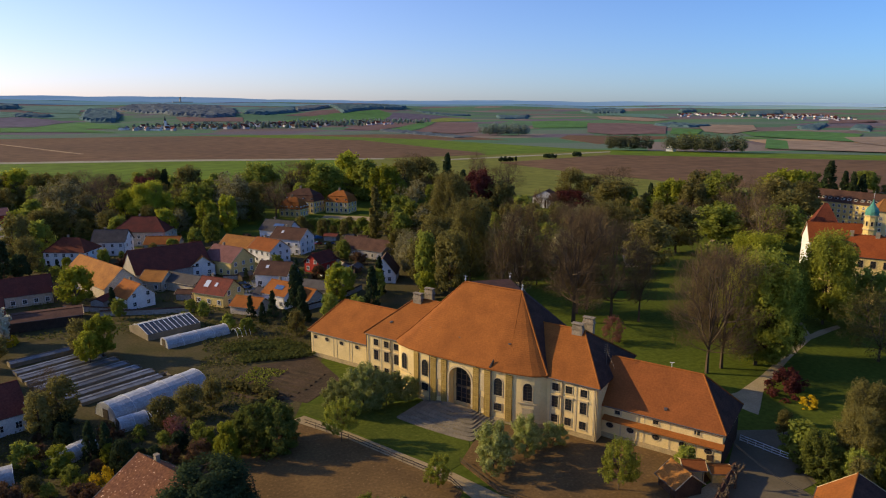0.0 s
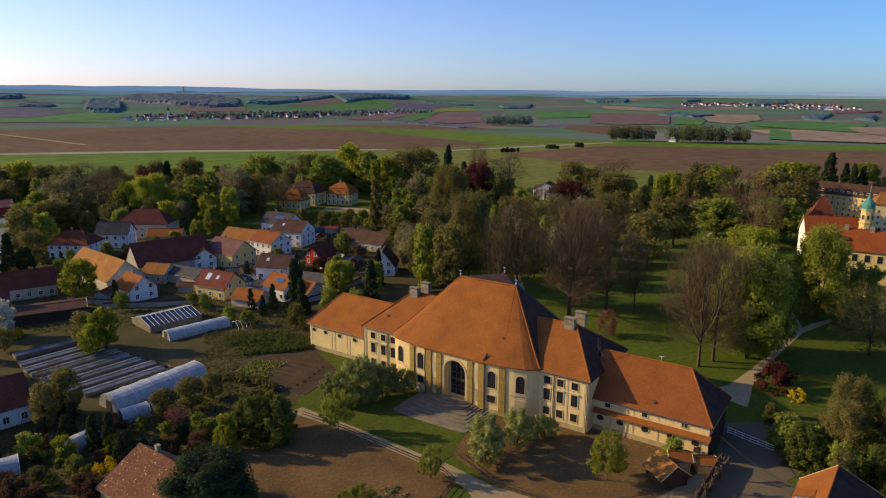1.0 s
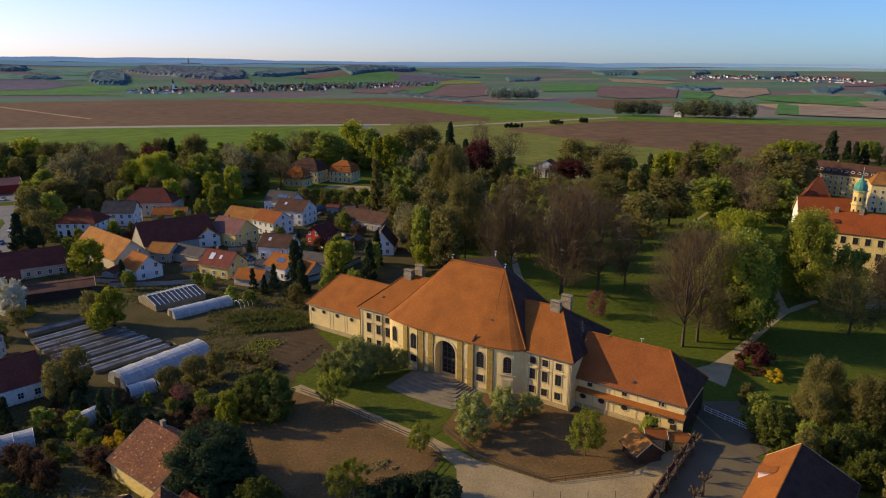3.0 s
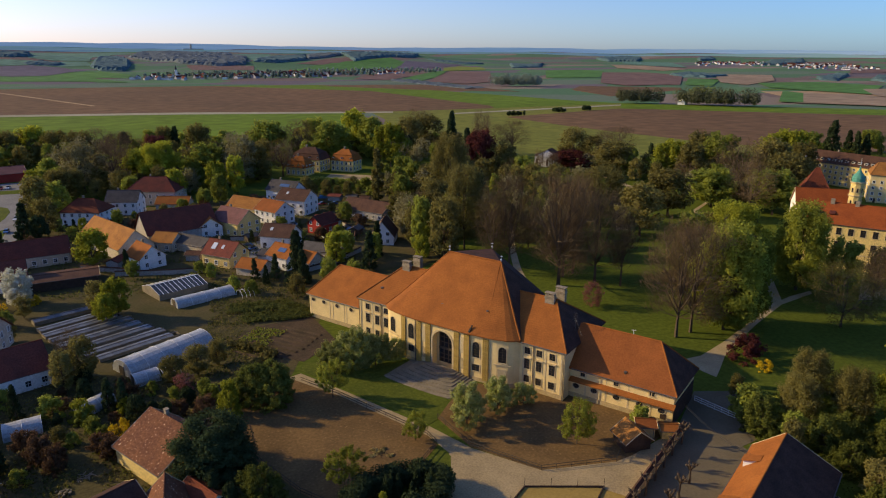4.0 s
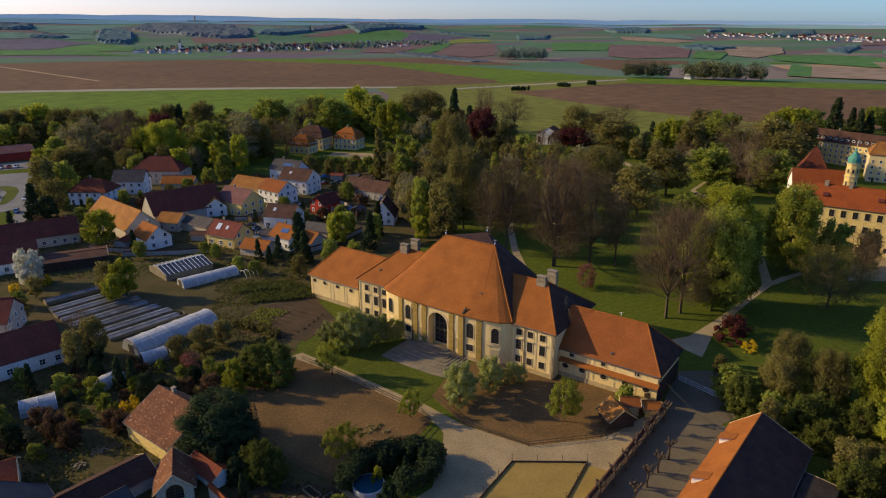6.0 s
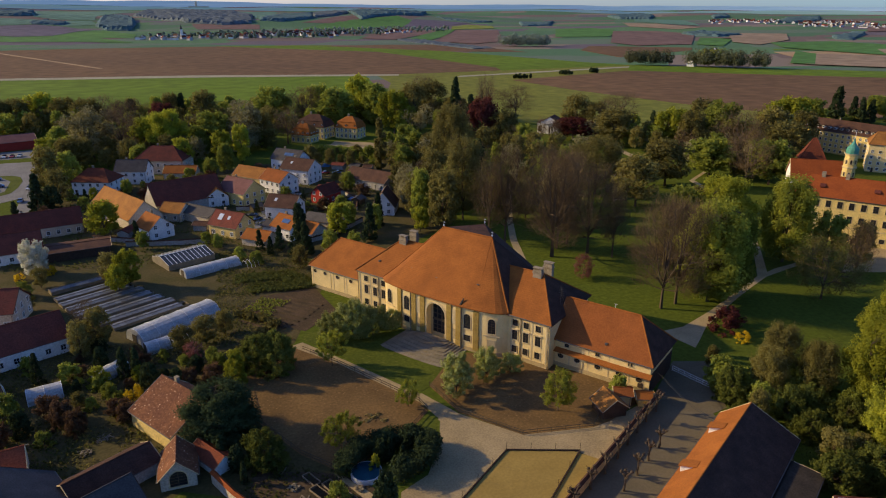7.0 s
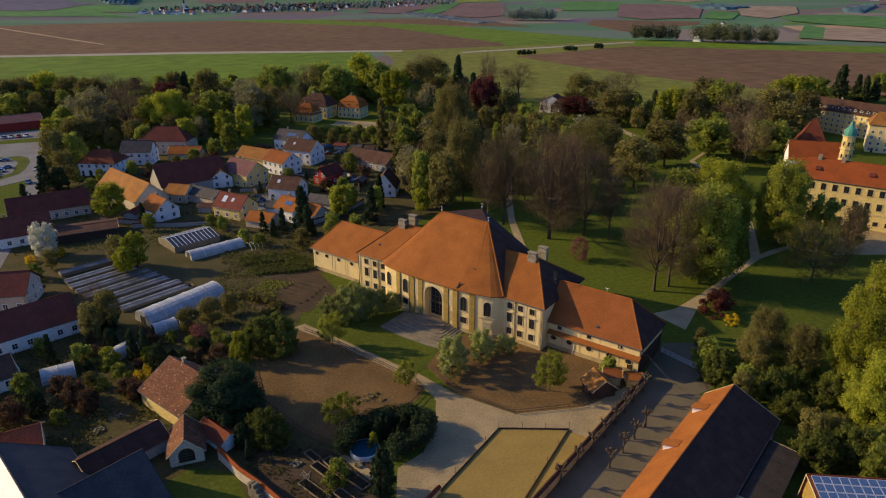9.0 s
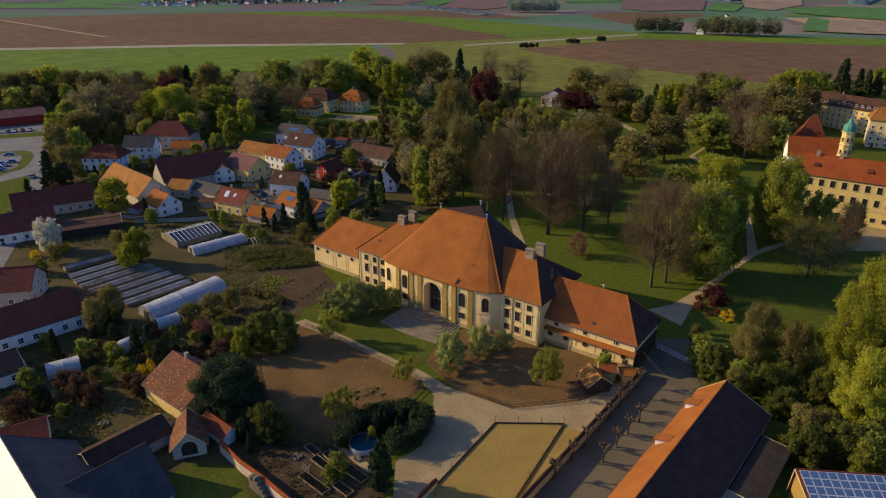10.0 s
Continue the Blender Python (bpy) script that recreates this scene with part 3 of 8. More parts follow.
far_patch("field_track", ((-254, 1470), (-48, 977), (-53, 975), (-260, 1467)), 0.35, FIELD_OCHRE, "pale trodden track across the ploughed field")
far_patch("field_track", ((340, 705), (613, 743), (600, 728), (326, 690)), 0.35, TRACK, "pale track across the meadow")


# ---------------------------------------------------------------- trees
def limb_mesh(rng, segs, name):
    """Tapered limbs from (a, b, ra, rb) segments, five-sided."""
    verts, faces = [], []
    for a, b, ra, rb in segs:
        a, b = np.array(a), np.array(b)
        w = b - a
        w = w / (np.linalg.norm(w) + 1e-9)
        u = np.cross(w, (0.3, 0.9, 0.1))
        u /= np.linalg.norm(u) + 1e-9
        v = np.cross(w, u)
        s = len(verts)
        n = 5 if ra > 0.12 else 3
        for c, r in ((a, ra), (b, rb)):
            for k in range(n):
                t = 2 * math.pi * k / n
                verts.append(tuple(c + r * (math.cos(t) * u + math.sin(t) * v)))
        for k in range(n):
            j = (k + 1) % n
            faces.append((s + k, s + j, s + n + j, s + n + k))
    me = bpy.data.meshes.new(name)
    me.from_pydata(verts, [], faces)
    me.materials.append(BARK)
    return me


def quads(centres, size, rng, name, material, long=1.0, lift=None):
    """Many small leaf-cluster quads, slightly folded by random turning; long stretches them into twigs along lift."""
    n = len(centres)
    a = rng.normal(size=(n, 3))
    if lift is not None:
        a = lift + 0.55 * a
    a /= np.linalg.norm(a, axis=1, keepdims=True)
    b = np.cross(a, rng.normal(size=(n, 3)))
    b /= np.linalg.norm(b, axis=1, keepdims=True)
    s = size * rng.uniform(0.6, 1.3, size=(n, 1))
    a, b = a * s * long, b * s * (1.0 if long == 1.0 else 0.03)
    c = np.asarray(centres)
    if long == 1.0:
        pts = np.stack([c - a * 0.5, c + b * 0.42 - a * 0.1, c + a * 0.5, c - b * 0.42 + a * 0.08], 1).reshape(-1, 3)
    else:
        pts = np.stack([c - b, c + b, c + a + b * 0.3, c + a - b * 0.3], 1).reshape(-1, 3)
    me = bpy.data.meshes.new(name)
    idx = np.arange(4 * n).reshape(n, 4)
    me.from_pydata(pts.tolist(), [], idx.tolist())
    me.materials.append(material)
    return me


def leaves(centres, out, size, rng, name, material, loose=0.65):
    """Many small three-cornered leaf sprays, lying roughly along the surface of their clump (out: its outward direction)."""
    c = np.asarray(centres)
    n = len(c)
    w = out / (np.linalg.norm(out, axis=1, keepdims=True) + 1e-9) + loose * rng.normal(size=(n, 3)) * 0.58
    w /= np.linalg.norm(w, axis=1, keepdims=True)
    a = np.cross(w, rng.normal(size=(n, 3)))
    a /= np.linalg.norm(a, axis=1, keepdims=True)
    b = np.cross(w, a)
    s = size * rng.uniform(0.6, 1.35, size=(n, 1))
    pts = np.stack([c + a * s * 0.62, c - a * s * 0.4 + b * s * 0.52, c - a * s * 0.34 - b * s * 0.55], 1).reshape(-1, 3)
    me = bpy.data.meshes.new(name)
    me.from_pydata(pts.tolist(), [], np.arange(3 * n).reshape(n, 3).tolist())
    me.materials.append(material)
    return me


def make_tree(seed, shape="round", count=3000, size=0.055, clumps=60, trunk=0.22, material=None, twigs=0, spread=0.32, puff=0.10, lobes=1.0):
    """A tree of height 1: trunk and limbs reaching to clumps inside an envelope, and a crown of clumps. Returns two meshes."""
    rng = np.random.default_rng(seed)
    pts = []
    while len(pts) < clumps:
        z = rng.uniform(trunk, 0.97)
        u = (z - trunk) / (1 - trunk)
        if shape == "round":
            R = spread * math.sqrt(max(0, 1 - (2 * u - 0.85) ** 2 / 1.35)) + 0.02
        elif shape == "cone":
            R = spread * (1 - u) ** 0.8 + 0.015
        elif shape == "column":
            R = spread * math.sin(math.pi * min(1, 0.12 + u * 0.86)) ** 0.6
        else:
            R = spread * math.sqrt(max(0, 1 - (u - 0.15) ** 2 / 0.74)) + 0.02
        t, r = rng.uniform(0, 2 * math.pi), R * (rng.uniform(0.25, 1) ** 0.5)
        r *= 1 + lobes * (0.22 * math.sin(2 * t + seed) + 0.12 * math.sin(5 * t + 2 * seed + 7 * z))
        if rng.uniform() < 0.3 + 0.7 * r / (R + 1e-6):
            pts.append((r * math.cos(t), r * math.sin(t), z))
    pts = np.array(pts)
    segs = []
    lean = rng.normal(size=2) * 0.015
    top = np.array((lean[0], lean[1], 0.72 if shape == "round" else 0.93))
    prev, rad = np.zeros(3), 0.022 if shape != "shrub" else 0.012
    for k in range(1, 6):
        cur = top * k / 5 + np.r_[rng.normal(size=2) * (0.004 if k < 3 else 0.009), 0]
        segs.append((prev, cur, rad, rad * 0.74))
        prev, rad = cur, rad * 0.74
    nodes = [top * k / 8 for k in range(2, 9)]
    if shape == "round":
        for j in range(8 if twigs else 6):
            t, z0 = j * (0.79 if twigs else 1.05) + rng.uniform(-0.3, 0.3), trunk * rng.uniform(0.85, 1.5)
            cur, r = np.array((lean[0] * z0, lean[1] * z0, z0)), 0.0105 if twigs else 0.0085
            out, top_z = spread * rng.uniform(0.35, 0.85), rng.uniform(0.7, 0.93)
            for k in range(1, 6):
                u = k / 5
                nxt = np.array((out * u ** 0.7 * math.cos(t), out * u ** 0.7 * math.sin(t), z0 + (top_z - z0) * u)) + rng.normal(size=3) * 0.011
                segs.append((cur, nxt, r, r * 0.75))
                cur, r = nxt, r * 0.75
                nodes.append(cur)
                if twigs and k in (2, 3, 4):
                    side, base, rr = t + rng.choice((-1, 1)) * rng.uniform(0.5, 1.1), cur, r * 0.62
                    for q in range(2):
                        tip = base + np.array((math.cos(side), math.sin(side), rng.uniform(0.6, 1.4))) * rng.uniform(0.045, 0.07)
                        segs.append((base, tip, rr, rr * 0.65))
                        base, rr = tip, rr * 0.65
                        nodes.append(base)
    nodes = np.array(nodes)
    for p in pts:
        if shape == "cone":
            a = np.array((lean[0] * p[2], lean[1] * p[2], min(p[2], top[2])))
        else:
            far = np.linalg.norm(nodes - p, axis=1) + 3 * np.maximum(0, nodes[:, 2] - p[2] + 0.03)
            a = nodes[np.argmin(far)]
        mid = a * 0.5 + p * 0.5 + np.r_[rng.normal(size=2) * 0.012, -0.008]
        segs.append((a, mid, 0.0034, 0.0022))
        segs.append((mid, p, 0.0022, 0.0008))
        if twigs:
            for _ in range(3):
                segs.append((mid * 0.5 + p * 0.5, p + rng.normal(size=3) * 0.045 + np.array((0, 0, 0.02)), 0.0013, 0.0005))
    trunk_mesh = limb_mesh(rng, segs, "trunk")
    fill = rng.uniform(0.35, 1.0, size=len(pts))
    which = rng.choice(len(pts), count, p=fill / fill.sum())
    lump = rng.uniform(0.7, 1.25, size=len(pts))[which][:, None]
    off = rng.normal(size=(count, 3))
    off /= np.linalg.norm(off, axis=1, keepdims=True)
    way = off.copy()
    off *= rng.uniform(0.3, 1, size=(count, 1)) ** 0.6 * puff * lump
    off[:, 2] *= 0.75
    c = pts[which] * rng.uniform(0.9, 1.04, size=(count, 1)) + off
    c[:, 2] = np.maximum(c[:, 2], 0.02)
    if twigs:
        out = c * (1, 1, 0.5) + (0, 0, 0.30)
        crown = quads(c, size, rng, "crown", material, 3.0, out / np.linalg.norm(out, axis=1, keepdims=True))
    else:
        heart = np.array((0, 0, trunk + 0.42 * (1 - trunk)))
        rim = c - heart
        rim /= np.linalg.norm(rim, axis=1, keepdims=True) + 1e-9
        crown = leaves(c, way * 0.6 + rim * 0.3 + (0, 0, 0.35), size, rng, "crown", material, 0.95)
    return trunk_mesh, crown


KINDS = {}
for seed, (key, mats, opts, words) in enumerate((
        ("fresh", (LEAF_FRESH,), dict(count=4560, clumps=75, size=0.0450, spread=0.31), "fresh yellow-green deciduous tree in spring leaf"),
        ("fresh", (LEAF_FRESH,), dict(count=4560, clumps=64, size=0.0450, spread=0.27, trunk=0.15), "fresh yellow-green deciduous tree in spring leaf"),
        ("green", (LEAF_GREEN,), dict(count=4560, clumps=78, size=0.0450, spread=0.31), "green deciduous tree in spring leaf"),
        ("green", (LEAF_GREEN,), dict(count=4560, clumps=66, size=0.0450, spread=0.26, trunk=0.14), "green deciduous tree in spring leaf"),
        ("olive", (LEAF_OLIVE,), dict(count=4560, clumps=90, size=0.0360, spread=0.30), "budding olive-brown deciduous tree in spring"),
        ("olive", (LEAF_OLIVE,), dict(count=4560, clumps=80, size=0.0360, spread=0.26, trunk=0.18), "budding olive-brown deciduous tree in spring"),
        ("bare", (TWIG,), dict(count=2400, clumps=85, size=0.036, spread=0.27, twigs=1, trunk=0.27, puff=0.11), "tall bare brown tree with fine twigs"),
        ("bare", (TWIG,), dict(count=2200, clumps=75, size=0.036, spread=0.21, twigs=1, trunk=0.25, puff=0.11), "tall bare brown tree with fine twigs"),
        ("big_bare", (TWIG,), dict(count=6500, clumps=110, size=0.026, spread=0.25, twigs=1, trunk=0.24, puff=0.085, lobes=1.6), "tall bare park tree with upright limbs and fine twigs"),
        ("big_bare", (TWIG,), dict(count=6500, clumps=110, size=0.026, spread=0.29, twigs=1, trunk=0.22, puff=0.085, lobes=1.6), "tall bare park tree with upright limbs and fine twigs"),
        ("wide_bare", (LEAF_OLIVE,), dict(count=12350, clumps=110, size=0.0140, spread=0.55, trunk=0.2, puff=0.10, lobes=1.3), "spreading park tree with bare limbs and first buds"),
        ("willow", (LEAF_WILLOW,), dict(count=6840, clumps=110, size=0.0260, spread=0.30, trunk=0.16, puff=0.08), "tall pale tree in first grey-green buds"),
        ("big_fresh", (LEAF_FRESH,), dict(count=38000, clumps=150, size=0.0165, spread=0.32, trunk=0.12, puff=0.085), "large broad tree with fresh yellow-green leaves"),
        ("big_green", (LEAF_GREEN,), dict(count=38000, clumps=170, size=0.0195, spread=0.31, trunk=0.16, puff=0.085), "large broad tree with green spring leaves"),
        ("big_young", (LEAF_YOUNG,), dict(count=34000, clumps=170, size=0.0185, spread=0.30, trunk=0.15, puff=0.08, lobes=1.3), "large broad tree with young green leaves"),
        ("big_olive", (LEAF_OLIVE,), dict(count=22800, clumps=130, size=0.0165, spread=0.30, trunk=0.16, puff=0.09), "large tree just coming into olive leaf"),
        ("poplar", (LEAF_OLIVE,), dict(shape="column", count=3420, clumps=50, size=0.0320, spread=0.085, trunk=0.06, puff=0.05), "slender columnar poplar with olive leaves"),
        ("fir", (LEAF_DARK,), dict(shape="cone", count=3610, clumps=110, size=0.0450, spread=0.235, trunk=0.05, puff=0.055), "dark green conical fir tree"),
        ("yew", (LEAF_DARK,), dict(shape="shrub", count=8550, clumps=150, size=0.0550, spread=0.44, trunk=0.02, puff=0.085, lobes=0.3), "dense dark rounded evergreen yew"),
        ("big_yew", (LEAF_DARK,), dict(shape="shrub", count=45600, clumps=340, size=0.0190, spread=0.44, trunk=0.02, puff=0.085, lobes=0.25), "broad dense dark evergreen yew beside the cottage"),
        ("copper", (LEAF_COPPER,), dict(count=7980, clumps=78, size=0.0340, spread=0.31), "dark red-leaved copper beech tree"),
        ("blossom", (LEAF_WHITE,), dict(count=9880, clumps=80, size=0.0360, spread=0.42, trunk=0.14), "cherry tree in full white blossom"),
        ("apple", (LEAF_APPLE,), dict(count=15200, clumps=85, size=0.0290, spread=0.46, trunk=0.14), "apple tree in pale spring blossom"),
        ("young", (LEAF_YOUNG,), dict(count=7600, clumps=80, size=0.0300, spread=0.46, trunk=0.30, puff=0.085, lobes=1.3), "small young round tree with fresh leaves"),
        ("shrub", (LEAF_GREEN,), dict(shape="shrub", count=2660, clumps=50, size=0.0720, spread=0.50, trunk=0.02, puff=0.15), "green garden shrub on rough ground"),
        ("fresh_shrub", (LEAF_FRESH,), dict(shape="shrub", count=4560, clumps=55, size=0.0550, spread=0.48, trunk=0.02, puff=0.15), "fresh yellow-green shrub on rough ground"),
        ("big_shrub", (LEAF_DEEP,), dict(shape="shrub", count=16150, clumps=120, size=0.0340, spread=0.52, trunk=0.02, puff=0.11), "dense rounded green bush beside the paddock"),
        ("big_fresh_shrub", (LEAF_FRESH,), dict(shape="shrub", count=16150, clumps=110, size=0.0340, spread=0.46, trunk=0.02, puff=0.11), "dense fresh yellow-green bush beside the paddock"),
        ("rust_shrub", (LEAF_RUST,), dict(shape="shrub", count=3800, clumps=50, size=0.0580, spread=0.50, trunk=0.02, puff=0.15), "rusty brown shrub in a garden"),
        ("pink", (LEAF_PINK,), dict(count=3800, clumps=90, size=0.0300, spread=0.44, trunk=0.14), "small tree in reddish blossom"),
        ("forsythia", (LEAF_YELLOW,), dict(shape="shrub", count=4180, clumps=50, size=0.0600, spread=0.85, trunk=0.02, puff=0.15), "yellow flowering forsythia bush on grass"),
        ("copper_shrub", (LEAF_COPPER,), dict(shape="shrub", count=3610, clumps=50, size=0.0650, spread=0.60, trunk=0.02, puff=0.15), "dark red-leaved shrub on the lawn"))):
    opts = dict(opts)
    KINDS.setdefault(key, []).append((make_tree(seed + 3, material=mats[0], **opts), words))
plant_rng = random.Random(7)


def plant(kind, x, y, height, width=1.0, variant=None, z=0.0, group="", words=""):
    """One tree: an Empty at its foot with trunk and crown; width stretches it sideways."""
    (trunk_mesh, crown_mesh), label = KINDS[kind][plant_rng.randrange(len(KINDS[kind])) if variant is None else variant]
    low = "shrub" in kind or kind == "forsythia"
    ob = new("shrub" if low else "tree")
    tagged(ob, words or label, "shrub" if low else "tree", group)
    ob.matrix_world = pose(x, y, z, 0, 0, plant_rng.uniform(0, 360)) @ Matrix.Diagonal((height * width, height * width, height, 1))
    for name, me in (("trunk", trunk_mesh), ("crown", crown_mesh)):
        new(name, me).parent = ob
    return ob


# ---------------------------------------------------------------- windows shared by the buildings
WINDOW_MESHES = {}


def window_meshes(w, h, kind):
    """Frame (surround, sill, bars) and pane meshes of a window in the x-z plane, facing -y; origin at its lower middle."""
    key = (w, h, kind)
    if key not in WINDOW_MESHES:
        f, p, g = B(), B(), B()
        a, d = (0.14, 0.10) if kind != "small" else (0.08, 0.06)
        if kind == "oval":
            n = 14
            ring = [(w / 2 * math.cos(t), h / 2 + h / 2 * math.sin(t)) for t in np.arange(n) * 2 * math.pi / n]
            big = [(x * (1 + 2 * a / w), h / 2 + (z - h / 2) * (1 + 2 * a / h)) for x, z in ring]
            for i in range(n):
                j = (i + 1) % n
                quad = [(*ring[i], 0), (*ring[j], 0), (*big[j], 0), (*big[i], 0)]
                solid(f, [(x, y, z) for y in (-d, 0.02) for x, z, _ in quad], [(0, 1, 2, 3), (7, 6, 5, 4), (0, 4, 5, 1), (1, 5, 6, 2), (2, 6, 7, 3), (3, 7, 4, 0)])
            solid(p, [(x, -0.03, z) for x, z in ring], [tuple(range(n))])
            for x in (-w / 6, w / 6):
                box(g, x - 0.03, -0.06, 0.1, x + 0.03, -0.032, h - 0.1)
            box(g, -w / 2, -0.06, h / 2 - 0.03, w / 2, -0.032, h / 2 + 0.03)
        else:
            arch = w / 2 if kind == "arched" else 0.0
            box(f, -w / 2 - a, -d, -0.02, -w / 2, 0.02, h - arch)
            box(f, w / 2, -d, -0.02, w / 2 + a, 0.02, h - arch)
            box(f, -w / 2 - a - 0.06, -d - 0.08, -0.14, w / 2 + a + 0.06, 0.02, -0.02)
            if arch:
                n = 8
                for i in range(n):
                    t0, t1 = math.pi * i / n, math.pi * (i + 1) / n
                    quad = [(r * math.cos(t), h - arch + r * math.sin(t)) for r, t in ((arch, t0), (arch, t1), (arch + a, t1), (arch + a, t0))]
                    solid(f, [(x, y, z) for y in (-d, 0.02) for x, z in quad], [(0, 1, 2, 3), (7, 6, 5, 4), (0, 4, 5, 1), (1, 5, 6, 2), (2, 6, 7, 3), (3, 7, 4, 0)])
                solid(p, [(-w / 2, -0.03, 0), (w / 2, -0.03, 0)] + [(arch * math.cos(t), -0.03, h - arch + arch * math.sin(t)) for t in np.arange(0, 9) * math.pi / 8], [tuple(range(11))])
            else:
                box(f, -w / 2 - a, -d, h, w / 2 + a, 0.02, h + a)
                solid(p, [(-w / 2, -0.03, 0), (w / 2, -0.03, 0), (w / 2, -0.03, h), (-w / 2, -0.03, h)], [(0, 1, 2, 3)])
                if kind == "hooded":
                    box(f, -w / 2 - 0.3, -0.34, h + 0.22, w / 2 + 0.3, 0.0, h + 0.40)
            bar = 0.03
            box(g, -bar, -0.06, 0, bar, -0.032, h)
            for k in range(1, max(2, round(h / 0.55))):
                z = h * k / max(2, round(h / 0.55))
                box(g, -w / 2, -0.06, z - 0.022, w / 2, -0.032, z + 0.022)
        bmesh.ops.remove_doubles(f, verts=f.verts, dist=0.0005)
        WINDOW_MESHES[key] = (finish(f, "window_frame", TRIM if kind in ("oval", "arched", "hooded", "hall") else WHITE_PAINT), finish(p, "pane", PANE), finish(g, "muntin_grid", WOOD_GREY if kind in ("oval", "arched", "hooded", "hall") else WHITE_PAINT))
    return WINDOW_MESHES[key]


def window(parent, m, w, h, kind="plain"):
    frame_mesh, pane_mesh, bar_mesh = window_meshes(w, h, kind)
    ob = shared("window", frame_mesh, parent, m)
    shared("muntin_grid", bar_mesh, ob, Matrix())
    shared("pane", pane_mesh, ob, Matrix())
    return ob


# ---------------------------------------------------------------- the hall
HALL = pose(59.5, 106.9, 0, 0, 0, math.degrees(math.atan2(-0.859, 0.512)))
hall = thing("riding_hall", HALL, "long baroque riding hall, cream plaster walls and orange tiled hipped roofs", "building")
C = -0.8                      # middle of the hall along its front


def hip_roof(bm, x0, x1, y0, y1, eave, ridge, inset0, inset1, thick=0.28, flare=0.0):
    """A hipped roof over a rectangle, ridge along x; inset: how far the ridge stops short of each end (0: gable)."""
    ym = (y0 + y1) / 2
    a, b = (x0 + inset0, ym, ridge), (x1 - inset1, ym, ridge)
    faces = [[(x0, y0, eave), (x1, y0, eave), b, a], [(x1, y1, eave), (x0, y1, eave), a, b]]
    faces.append([(x1, y0, eave), (x1, y1, eave), b])
    faces.append([(x0, y1, eave), (x0, y0, eave), a])
    for k, f in enumerate(faces):
        if (k == 2 and inset1 == 0) or (k == 3 and inset0 == 0):
            continue
        slab(bm, f, thick)


def ridge_caps(bm, lines, r=0.17):
    for a, b in lines:
        tube(bm, a, b, r, r, 6)


def shade_rear(roof):
    """The rear slopes and the east hips take darker tiles: their shade is put into the colour."""
    roof.data.materials.append(OLD_AND_SHADED_TILE)
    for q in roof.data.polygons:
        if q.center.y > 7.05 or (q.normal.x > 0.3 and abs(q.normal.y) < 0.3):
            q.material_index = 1


